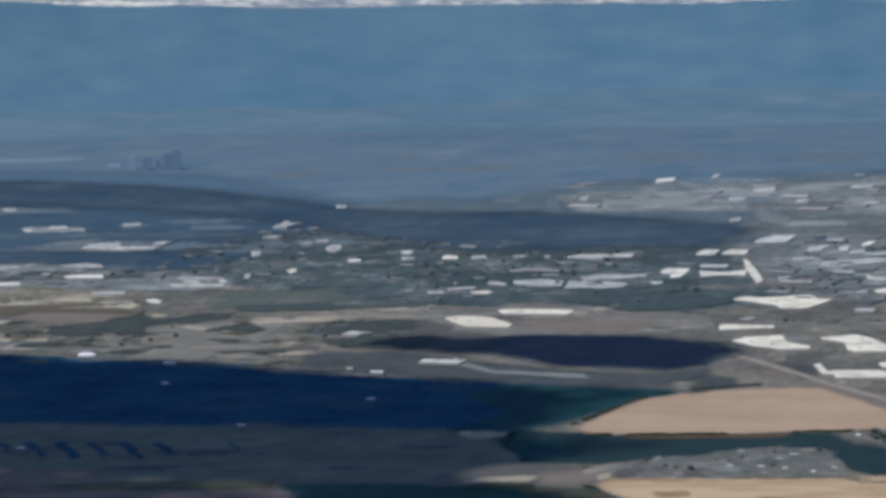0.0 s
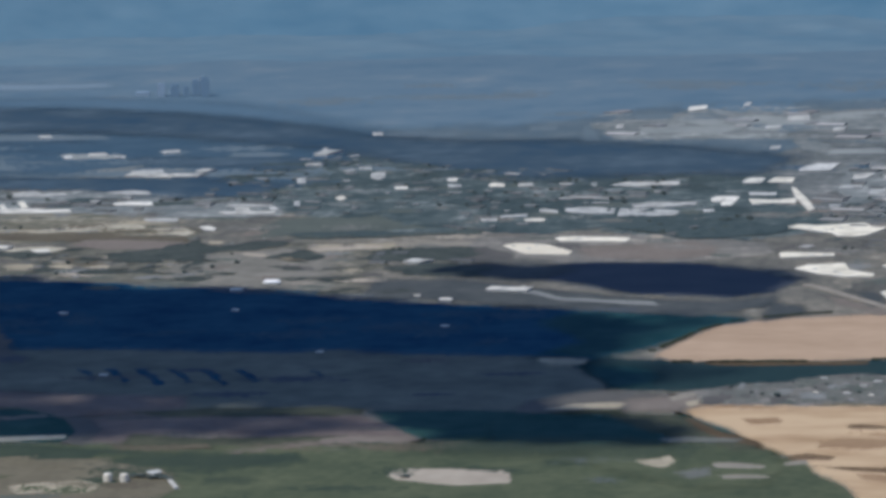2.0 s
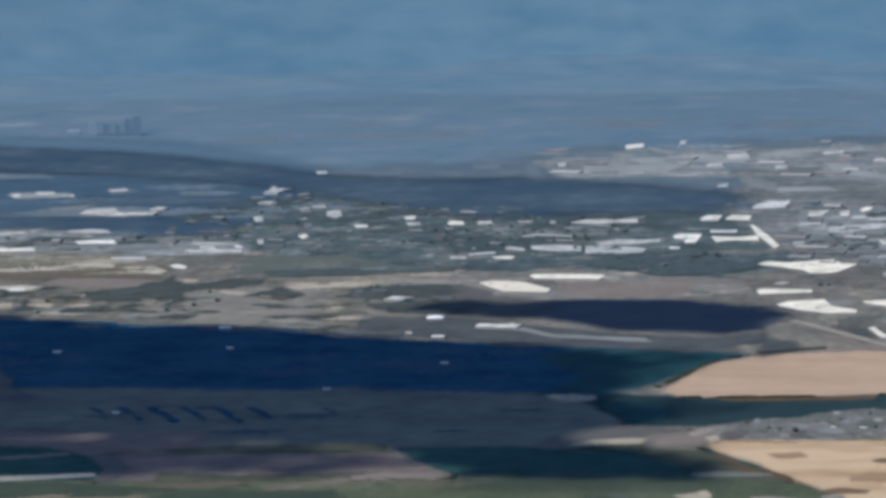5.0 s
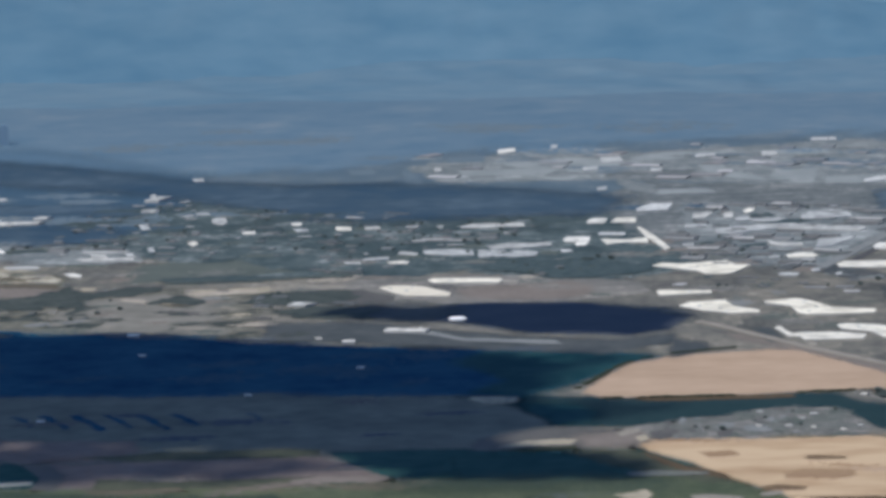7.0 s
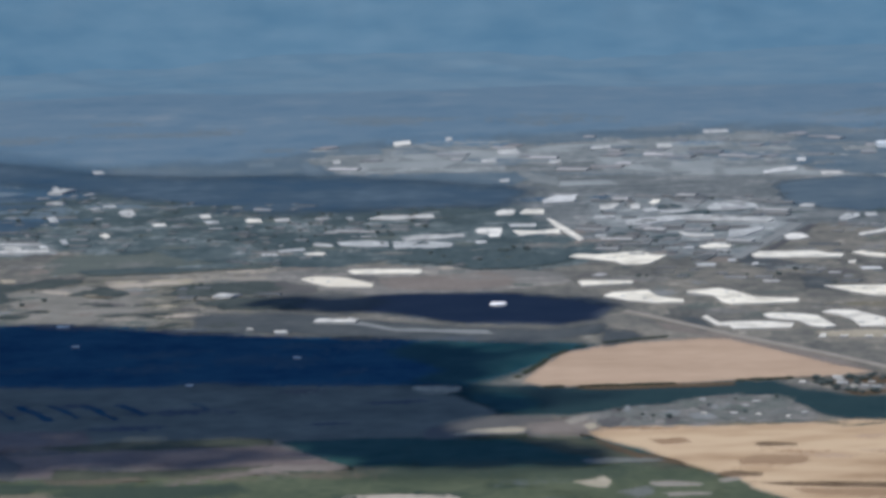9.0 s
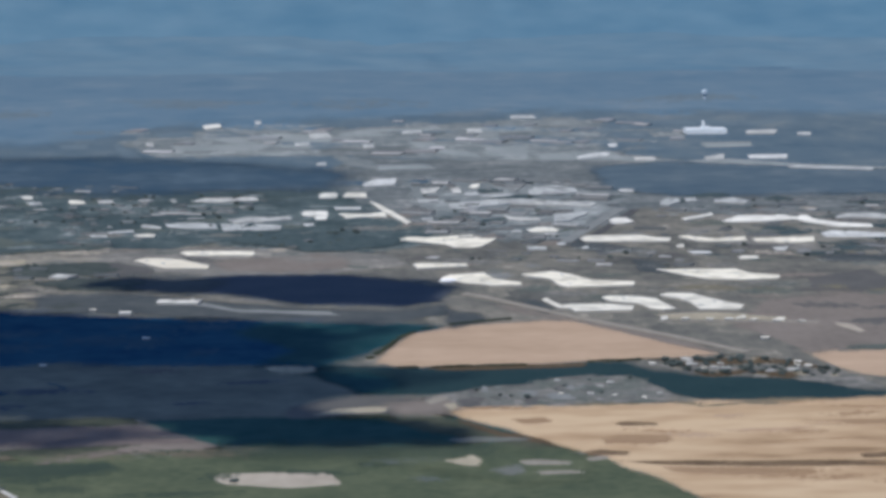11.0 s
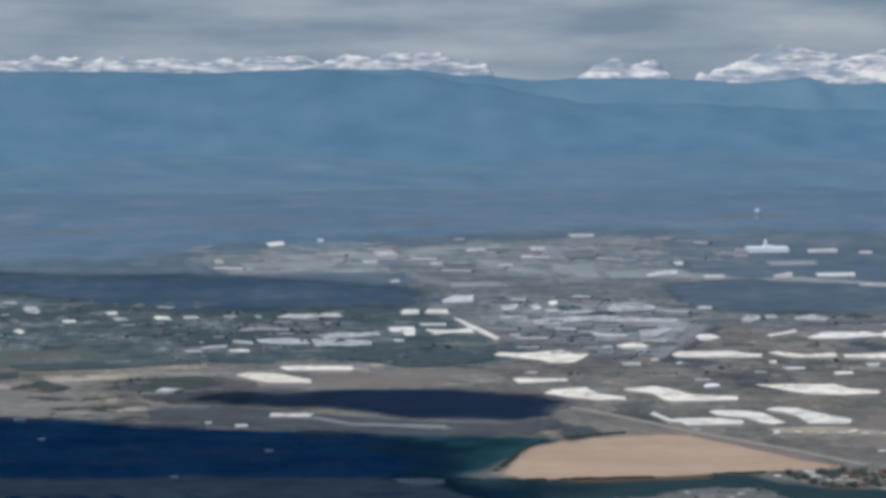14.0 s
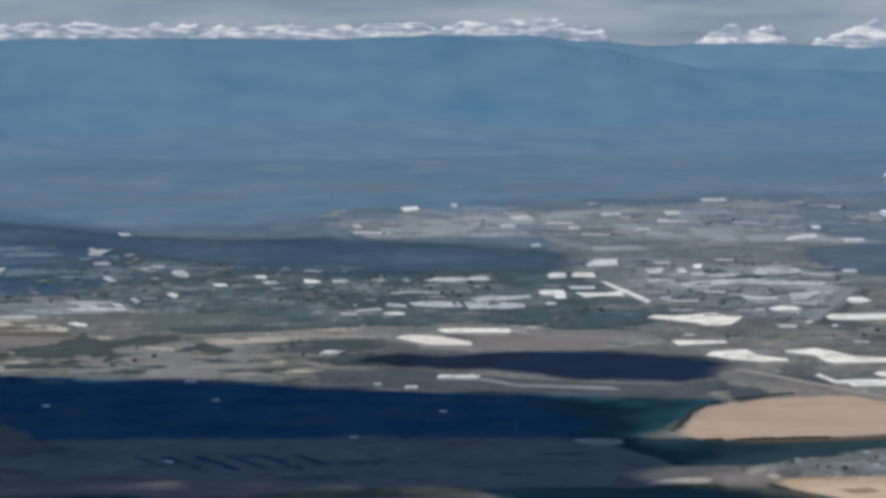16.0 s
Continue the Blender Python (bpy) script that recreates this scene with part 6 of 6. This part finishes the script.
hall([(-577, 2985), (-567, 2990), (-561, 2966), (-570, 2962)], M_DULLROOF, *FAR)
hall([(-531, 2862), (-506, 2882), (-497, 2848), (-521, 2832)], M_DULLROOF, *FAR)
for row in [(-463, 2859, 10, 18, 2.4, -4), (-492, 2827, 65, 17, 1.9, -3), (-190, 2301, 14, 16, 1.5, -24), (-382, 2993, 13, 33, 3.5, -4), (-377, 2903, 13, 14, 2.4, -4), (-110, 2171, 27, 14, 1.8, -6)]:
    shed(*row, roof=M_GREYROOF, label="pale-roofed farm shed on open fields", group="farm sheds on the far fields")
shed(-502, 2370, 11, 9, 3.0, -2, label="bright white-roofed farm shed on pale ground", group="farm sheds on the far fields")


# ---- houses, trees ----
def house(name, w, d, h, label, category, top=None):
    thing = tagged(new(name), label, category)
    bm = bmesh.new()
    box(bm, -w / 2, w / 2, -d / 2, d / 2, -1.2, h)
    part("wall", bm, M_CITYWALL, thing)
    bm = bmesh.new()
    o, r = 0.2, d * 0.05
    prof = [(-d / 2 - o, h - 0.05), (-d / 2 - o, h + 0.15), (0, h + r + 0.2), (d / 2 + o, h + 0.15), (d / 2 + o, h - 0.05), (0, h + r)]
    ends = [[bm.verts.new((s * (w / 2 + o), p, q)) for p, q in prof] for s in (-1, 1)]
    for i in range(6):
        j = (i + 1) % 6
        bm.faces.new((ends[0][i], ends[0][j], ends[1][j], ends[1][i]))
    bm.faces.new(ends[0])
    bm.faces.new(ends[1][::-1])
    bmesh.ops.recalc_face_normals(bm, faces=bm.faces)
    part("roof", bm, top or M_HOUSEROOF, thing)
    return thing


def tree(seed, height, spread):
    """A broad tree: tapered trunk with limbs, and a crown of many small clumps with gaps."""
    rnd = random.Random(seed)
    thing = tagged(new("tree"), "dark green broad-crowned leafy tree", "tree")
    bm = bmesh.new()
    bmesh.ops.create_cone(bm, cap_ends=True, segments=7, radius1=height * 0.05, radius2=height * 0.02, depth=height * 0.75, matrix=Matrix.Translation((0, 0, height * 0.22)))
    for k in range(4):
        a = k * 1.6 + rnd.random()
        m = Matrix.Translation((0, 0, height * 0.42)) @ Matrix.Rotation(a, 4, "Z") @ Matrix.Rotation(0.8, 4, "Y") @ Matrix.Translation((0, 0, height * 0.16))
        bmesh.ops.create_cone(bm, cap_ends=True, segments=5, radius1=height * 0.018, radius2=height * 0.008, depth=height * 0.32, matrix=m)
    part("trunk", bm, M_BARK, thing)
    bm = bmesh.new()
    for k in range(34):
        a, r, u = rnd.random() * math.tau, spread * math.sqrt(rnd.random()) * 0.8, rnd.random()
        z = height * (0.22 + 0.66 * u * (1 - 0.5 * (r / spread) ** 2))
        s = spread * rnd.uniform(0.2, 0.36)
        m = Matrix.Translation((r * math.cos(a), r * math.sin(a), z)) @ Matrix.Diagonal((s, s, s * 0.75, 1))
        got = bmesh.ops.create_icosphere(bm, subdivisions=1, radius=1, matrix=m)
        for v in got["verts"]:
            v.co += Vector((rnd.uniform(-1, 1), rnd.uniform(-1, 1), rnd.uniform(-1, 1))) * s * 0.25
    part("crown", bm, M_LEAF, thing)
    return thing


def scatter(zone, count, gap, seed, taken):
    rnd = random.Random(seed)
    xs, ys = [p[0] for p in zone], [p[1] for p in zone]
    out = []
    for _ in range(count * 30):
        if len(out) >= count:
            break
        x, y = rnd.uniform(min(xs), max(xs)), rnd.uniform(min(ys), max(ys))
        if inside(x, y, zone) and all((x - p) ** 2 + (y - q) ** 2 > ((gap + r) / 2) ** 2 for p, q, r in taken):
            out.append((x, y))
            taken.append((x, y, gap))
    return out


TAKEN.extend((p, q, 22) for p, q in ROADSIDE)

HOUSES = [house("house", 8, 8, 0.4, "small house with a pale roof", "house"), house("house", 12, 9, 0.4, "long low house with a pale roof", "house"), house("terrace", 19, 8, 0.45, "long terrace with a pale roof", "terrace"), house("house", 5, 7, 0.5, "small square pale outbuilding", "house")]
BLOCKS = [house("city_block", 12, 14, 0.4, "pale city block in the distance", "building", M_CITYROOF), house("city_block", 24, 15, 0.4, "long pale city block in the distance", "building", M_CITYROOF)]
COTTAGES = [house("cottage", 7, 7, 1.3, "white-roofed cottage of the village", "cottage", M_ROOF), house("cottage", 10, 8, 1.2, "long white-roofed cottage of the village", "cottage", M_GREYROOF)]
TREES = [tree(1, 1.9, 1.8), tree(2, 1.5, 1.6), tree(3, 2.3, 1.9)]
for proto in HOUSES + BLOCKS + COTTAGES + TREES:
    proto.matrix_world = pose(-640 + 12 * (HOUSES + BLOCKS + COTTAGES + TREES).index(proto), 2480, 0.3)
    tagged(proto, group="trees of the plain" if proto in TREES else "buildings of the town")


def settle(zone, houses, trees, seed, gap=10, turn=-18, size=1.0, tree_size=1.0, kinds=None):
    rnd = random.Random(seed)
    for x, y in scatter(zone, houses, gap, seed, TAKEN):
        copy_thing(rnd.choice(kinds or HOUSES), pose(x, y, 0.1, 0, 0, turn + rnd.choice((0, 0, 0, 90)) + rnd.uniform(-12, 12)) @ Matrix.Diagonal((*([size * rnd.uniform(0.8, 1.3)] * 3), 1)))
    for x, y in scatter(zone, trees, 4, seed + 1, TAKEN):
        copy_thing(rnd.choice(TREES), pose(x, y, 0.15, 0, 0, rnd.uniform(0, 360)) @ Matrix.Diagonal((*([tree_size * rnd.uniform(0.7, 1.4)] * 3), 1)))


settle([(-211, 2789), (-52, 2782), (-58, 2600), (-161, 2470), (-202, 2470)], 52, 34, 11, 11, size=0.8, tree_size=0.9)
settle([(-430, 2860), (-390, 3000), (-300, 2960), (-150, 2850), (-170, 2780), (-190, 2560), (-330, 2570), (-430, 2660)], 74, 26, 12, 12, size=0.72, tree_size=0.9)
settle([(80, 2900), (261, 2853), (213, 2503), (171, 2440), (68, 2510)], 75, 12, 13, 12, size=1.1)
settle([(260, 2720), (470, 2700), (470, 2360), (300, 2330), (240, 2460)], 55, 14, 14, 14)
settle([(-170, 3393), (303, 3505), (420, 3300), (300, 3080), (20, 3110), (-146, 3130)], 34, 0, 15, 18, kinds=BLOCKS)
settle([(157, 1905), (209, 1922), (250, 1902), (270, 1848), (245, 1845), (189, 1860)], 13, 60, 16, 6, size=0.5, tree_size=1.1, kinds=COTTAGES)
settle([(42, 1807), (69, 1831), (91, 1840), (123, 1866), (148, 1850), (160, 1792), (144, 1775), (70, 1778)], 9, 9, 17, 8, size=0.34, tree_size=0.8, kinds=COTTAGES)
settle([(-60, 2530), (20, 2545), (30, 2462), (-30, 2420)], 3, 20, 18, 12)
settle([(-370, 2400), (-470, 2400), (-600, 2330), (-560, 2240), (-340, 2210), (-300, 2300)], 24, 16, 19, 14, size=0.7)
settle([(-230, 2380), (-170, 2340), (-150, 2300), (-220, 2290)], 6, 6, 20, 12, size=0.8)
settle([(-700, 2700), (-380, 2660), (-330, 2580), (-700, 2600)], 34, 10, 21, 13)
settle([(60, 2420), (230, 2440), (250, 2300), (60, 2350)], 16, 6, 22, 14, size=0.8)

# single cottages and barns out on the shaded fields
for x, y, s in [(-165, 2143, 0.5), (-144, 2124, 0.9), (-129, 2021, 0.55), (-270, 2082, 0.5), (-187, 1926, 0.5), (-294, 1847, 0.5), (-376, 2067, 0.6), (-287, 2165, 0.9), (207, 2066, 0.55), (222, 2063, 0.5), (234, 2062, 0.6), (249, 2058, 0.5), (263, 2054, 0.6), (278, 2050, 0.5), (244, 1985, 0.6)]:
    tagged(copy_thing(COTTAGES[0], pose(x, y, 0.4) @ Matrix.Diagonal((s * 1.2, s, s, 1))), "lone white cottage on open fields", group="lone cottages")


# ---- hedges and ditches ----
def hedge(name, line, width, height, label, seed, mat=M_BUSH):
    """A row of bushes: overlapping ragged clumps along a line."""
    rnd = random.Random(seed)
    bm = bmesh.new()
    for (ax, ay), (bx, by) in zip(line, line[1:]):
        n = max(2, int(math.hypot(bx - ax, by - ay) / (width * 0.3)))
        for i in range(n):
            if rnd.random() < 0.25 or noise.noise(Vector((ax + (bx - ax) * i / n, ay + (by - ay) * i / n, seed)) * 0.08) > 0.25:
                continue
            s = (i + rnd.random()) / n
            r = width * rnd.uniform(0.35, 0.7)
            m = Matrix.Translation((ax + (bx - ax) * s, ay + (by - ay) * s + rnd.uniform(-0.3, 0.3) * width, 0.4 + height * 0.3)) @ Matrix.Diagonal((r * 1.3, r, height * rnd.uniform(0.4, 0.8), 1))
            got = bmesh.ops.create_icosphere(bm, subdivisions=1, radius=1, matrix=m)
            for v in got["verts"]:
                v.co += Vector((rnd.uniform(-1, 1), rnd.uniform(-1, 1), rnd.uniform(-1, 1))) * r * 0.15
    tagged(part(name, bm, mat), label, "hedge")


hedge("hedge", [(16, 1899), (81, 1902), (135, 1911), (160, 1915)], 3.6, 0.8, "low dark hedge along the sandy field", 1)
hedge("hedge", [(2, 1935), (12, 1965), (24, 2010), (34, 2032)], 3.2, 0.5, "ragged bushes along the sandy field's rim", 2)
hedge("hedge", [(40, 2045), (60, 2062), (90, 2078), (110, 2085)], 3.0, 0.4, "dark bushes at the head of the sandy field", 3)


# ---- towers ----
def tower(x, y, w, h, mat, label):
    thing = tagged(new("office_tower"), label, "tower block", "towers of the far city")
    bm = bmesh.new()
    box(bm, -w / 2, w / 2, -w / 2, w / 2, -0.9, h * 0.86)
    part("shaft", bm, mat, thing)
    bm = bmesh.new()
    box(bm, -w * 0.36, w * 0.36, -w * 0.36, w * 0.36, h * 0.86, h)
    part("crown", bm, mat, thing)
    thing.matrix_world = pose(x, y, 0.3, 0, 0, 12)


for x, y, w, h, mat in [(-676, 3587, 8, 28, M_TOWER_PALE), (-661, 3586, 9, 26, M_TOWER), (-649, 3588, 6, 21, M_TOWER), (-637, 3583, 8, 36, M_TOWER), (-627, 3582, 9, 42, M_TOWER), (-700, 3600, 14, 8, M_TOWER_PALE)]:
    tower(x, y, w, h * 0.5, mat, "slender haze-tinted tower block of the far city")


def works(x, y):
    """The long white works hall with a short stack on its roof."""
    thing = tagged(new("works_hall"), "long white distant hall with a stack", "hall")
    bm = bmesh.new()
    box(bm, -20, 20, -11, 11, -0.8, 4.2)
    part("hall", bm, M_WORKS, thing)
    bm = bmesh.new()
    box(bm, -4.5, 4.5, -5, 5, 4.2, 6)
    part("roof_storey", bm, M_WORKS, thing)
    bm = bmesh.new()
    bmesh.ops.create_cone(bm, cap_ends=True, segments=12, radius1=1.6, radius2=1.1, depth=6, matrix=Matrix.Translation((-2, 0, 9)))
    part("stack", bm, M_WORKS, thing)
    thing.matrix_world = pose(x, y, 0.3)


works(399, 3277)


def water_tower(x, y):
    """A pale round tank on a slim shaft."""
    thing = tagged(new("water_tower"), "haze-pale distant water tower on a slim shaft", "water tower")
    bm = bmesh.new()
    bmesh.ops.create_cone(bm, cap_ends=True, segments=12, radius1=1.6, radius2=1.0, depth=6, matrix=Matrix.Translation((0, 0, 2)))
    part("shaft", bm, M_HAZE_CONCRETE, thing)
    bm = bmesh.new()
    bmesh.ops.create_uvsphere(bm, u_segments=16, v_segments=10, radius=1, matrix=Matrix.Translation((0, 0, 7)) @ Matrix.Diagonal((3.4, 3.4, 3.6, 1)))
    part("tank", bm, M_HAZE_CONCRETE, thing, smooth=True)
    thing.matrix_world = pose(x, y, 0.4)


water_tower(455, 3660)


def tank(x, y):
    """A white round-topped farm tank."""
    thing = tagged(new("farm_tank"), "white round-topped farm tank on pale ground", "tank", "farm tanks")
    bm = bmesh.new()
    bmesh.ops.create_cone(bm, cap_ends=True, segments=20, radius1=2.1, radius2=2.1, depth=3.2, matrix=Matrix.Translation((0, 0, 1.0)))
    part("barrel", bm, M_ROOF, thing, smooth=False)
    bm = bmesh.new()
    bmesh.ops.create_uvsphere(bm, u_segments=20, v_segments=8, radius=1, matrix=Matrix.Translation((0, 0, 2.6)) @ Matrix.Diagonal((2.15, 2.15, 1.3, 1)))
    part("cap", bm, M_ROOF, thing, smooth=True)
    thing.matrix_world = pose(x, y, 0.2)


tank(-219, 1562)
tank(-211, 1562)
hall([(-206, 1582), (-201, 1590), (-197, 1582), (-201, 1574)], M_GREYROOF, *FARM)
hall([(-192, 1569), (-191, 1572), (-181, 1544), (-183, 1542)], M_GREYROOF, *FARM)
for x, y in [(-209, 1572), (-205, 1571), (-199, 1569), (-195, 1570), (-191, 1567), (-80, 1577)]:
    copy_thing(TREES[x % 3], pose(x, y, 0.1, 0, 0, x * 40) @ Matrix.Diagonal((1.6, 1.6, 0.9, 1)))


# ---- the white craft in the air ----
def craft(x, y, z):
    """A smooth white capsule-shaped craft, seen side-on."""
    bm = bmesh.new()
    bmesh.ops.create_uvsphere(bm, u_segments=32, v_segments=16, radius=1)
    for v in bm.verts:
        sx = math.copysign(abs(v.co.x) ** 0.6, v.co.x)
        v.co = Vector((sx * 2.6, v.co.y * 0.8, v.co.z * 0.72))
    ob = part("airship", bm, M_SHELL, smooth=True)
    ob.matrix_world = pose(x, y, z, 0, 0, 6)
    tagged(ob, "small white capsule-shaped craft in flight over fields", "airship")


craft(-18.7, 992.4, 177.7)


# ---- clouds overhead: their shade lies on the fields ----
def cloud(shade, up, seed, label, puff=14.5):
    """A flat-based cumulus whose shade falls on the given stretch of the plan."""
    rnd = random.Random(seed)
    shift = SUN * (up / SUN.z)
    step = 15
    xs, ys = [p[0] for p in shade], [p[1] for p in shade]
    bm = bmesh.new()
    x = min(xs)
    base = bmesh.new()
    bmesh.ops.create_icosphere(base, subdivisions=1, radius=1)
    bv = [v.co.copy() for v in base.verts]
    bf = [[v.index for v in f.verts] for f in base.faces]
    base.free()
    verts, faces = [], []
    while x <= max(xs):
        y = min(ys)
        while y <= max(ys):
            px, py = x + rnd.uniform(-4, 4), y + rnd.uniform(-4, 4)
            s = noise.noise_vector(Vector((px * 0.012, py * 0.012, seed)))
            if inside(px + s.x * 20, py + s.y * 20, shade):
                r = puff * rnd.uniform(0.83, 1.17)
                c = Vector((px, py, 0)) + shift
                k = len(verts)
                verts.extend(tuple(c + Vector((v.x * r, v.y * r, v.z * r * 0.7 + rnd.uniform(0, 3)))) for v in bv)
                faces.extend([[k + i for i in f] for f in bf])
            y += step
        x += step
    bm.free()
    me = bpy.data.meshes.new("cloud")
    me.from_pydata(verts, [], faces)
    me.materials.append(M_CLOUD)
    tagged(new("cloud", me), label, "cloud", kind="stuff")


cloud([(-900, 2235), (-450, 2215), (-346, 2188), (-266, 2170), (-217, 2132), (-156, 2112), (-90, 2095), (-60, 2085), (-20, 2040), (-10, 1990), (-30, 1930), (-15, 1890), (5, 1850), (-10, 1818), (-30, 1797), (-40, 1778), (-34, 1757), (2, 1738), (22, 1705), (38, 1672), (10, 1657), (-85, 1664), (-112, 1720), (-130, 1745), (-330, 1790), (-900, 1800)], 1500, 31, "broad grey-white cumulus cloud overhead")
cloud([(-125, 1735), (-330, 1795), (-900, 1805), (-900, 1656), (-280, 1658), (-165, 1662), (-150, 1688), (-112, 1698)], 2600, 33, "thin broken cumulus cloud overhead", 11.0)
cloud([(-20, 2075), (45, 2060), (15, 2000), (-5, 1950), (-20, 1900), (20, 1890), (60, 1880), (40, 1830), (0, 1830), (-20, 1900), (-15, 2000)], 2600, 34, "thin ragged edge of a cumulus cloud", 7.6)
cloud([(-176, 2275), (-155, 2290), (-10, 2295), (47, 2248), (70, 2212), (55, 2165), (26, 2150), (-25, 2160), (-67, 2205), (-145, 2240)], 1500, 32, "small grey-white cumulus cloud overhead")
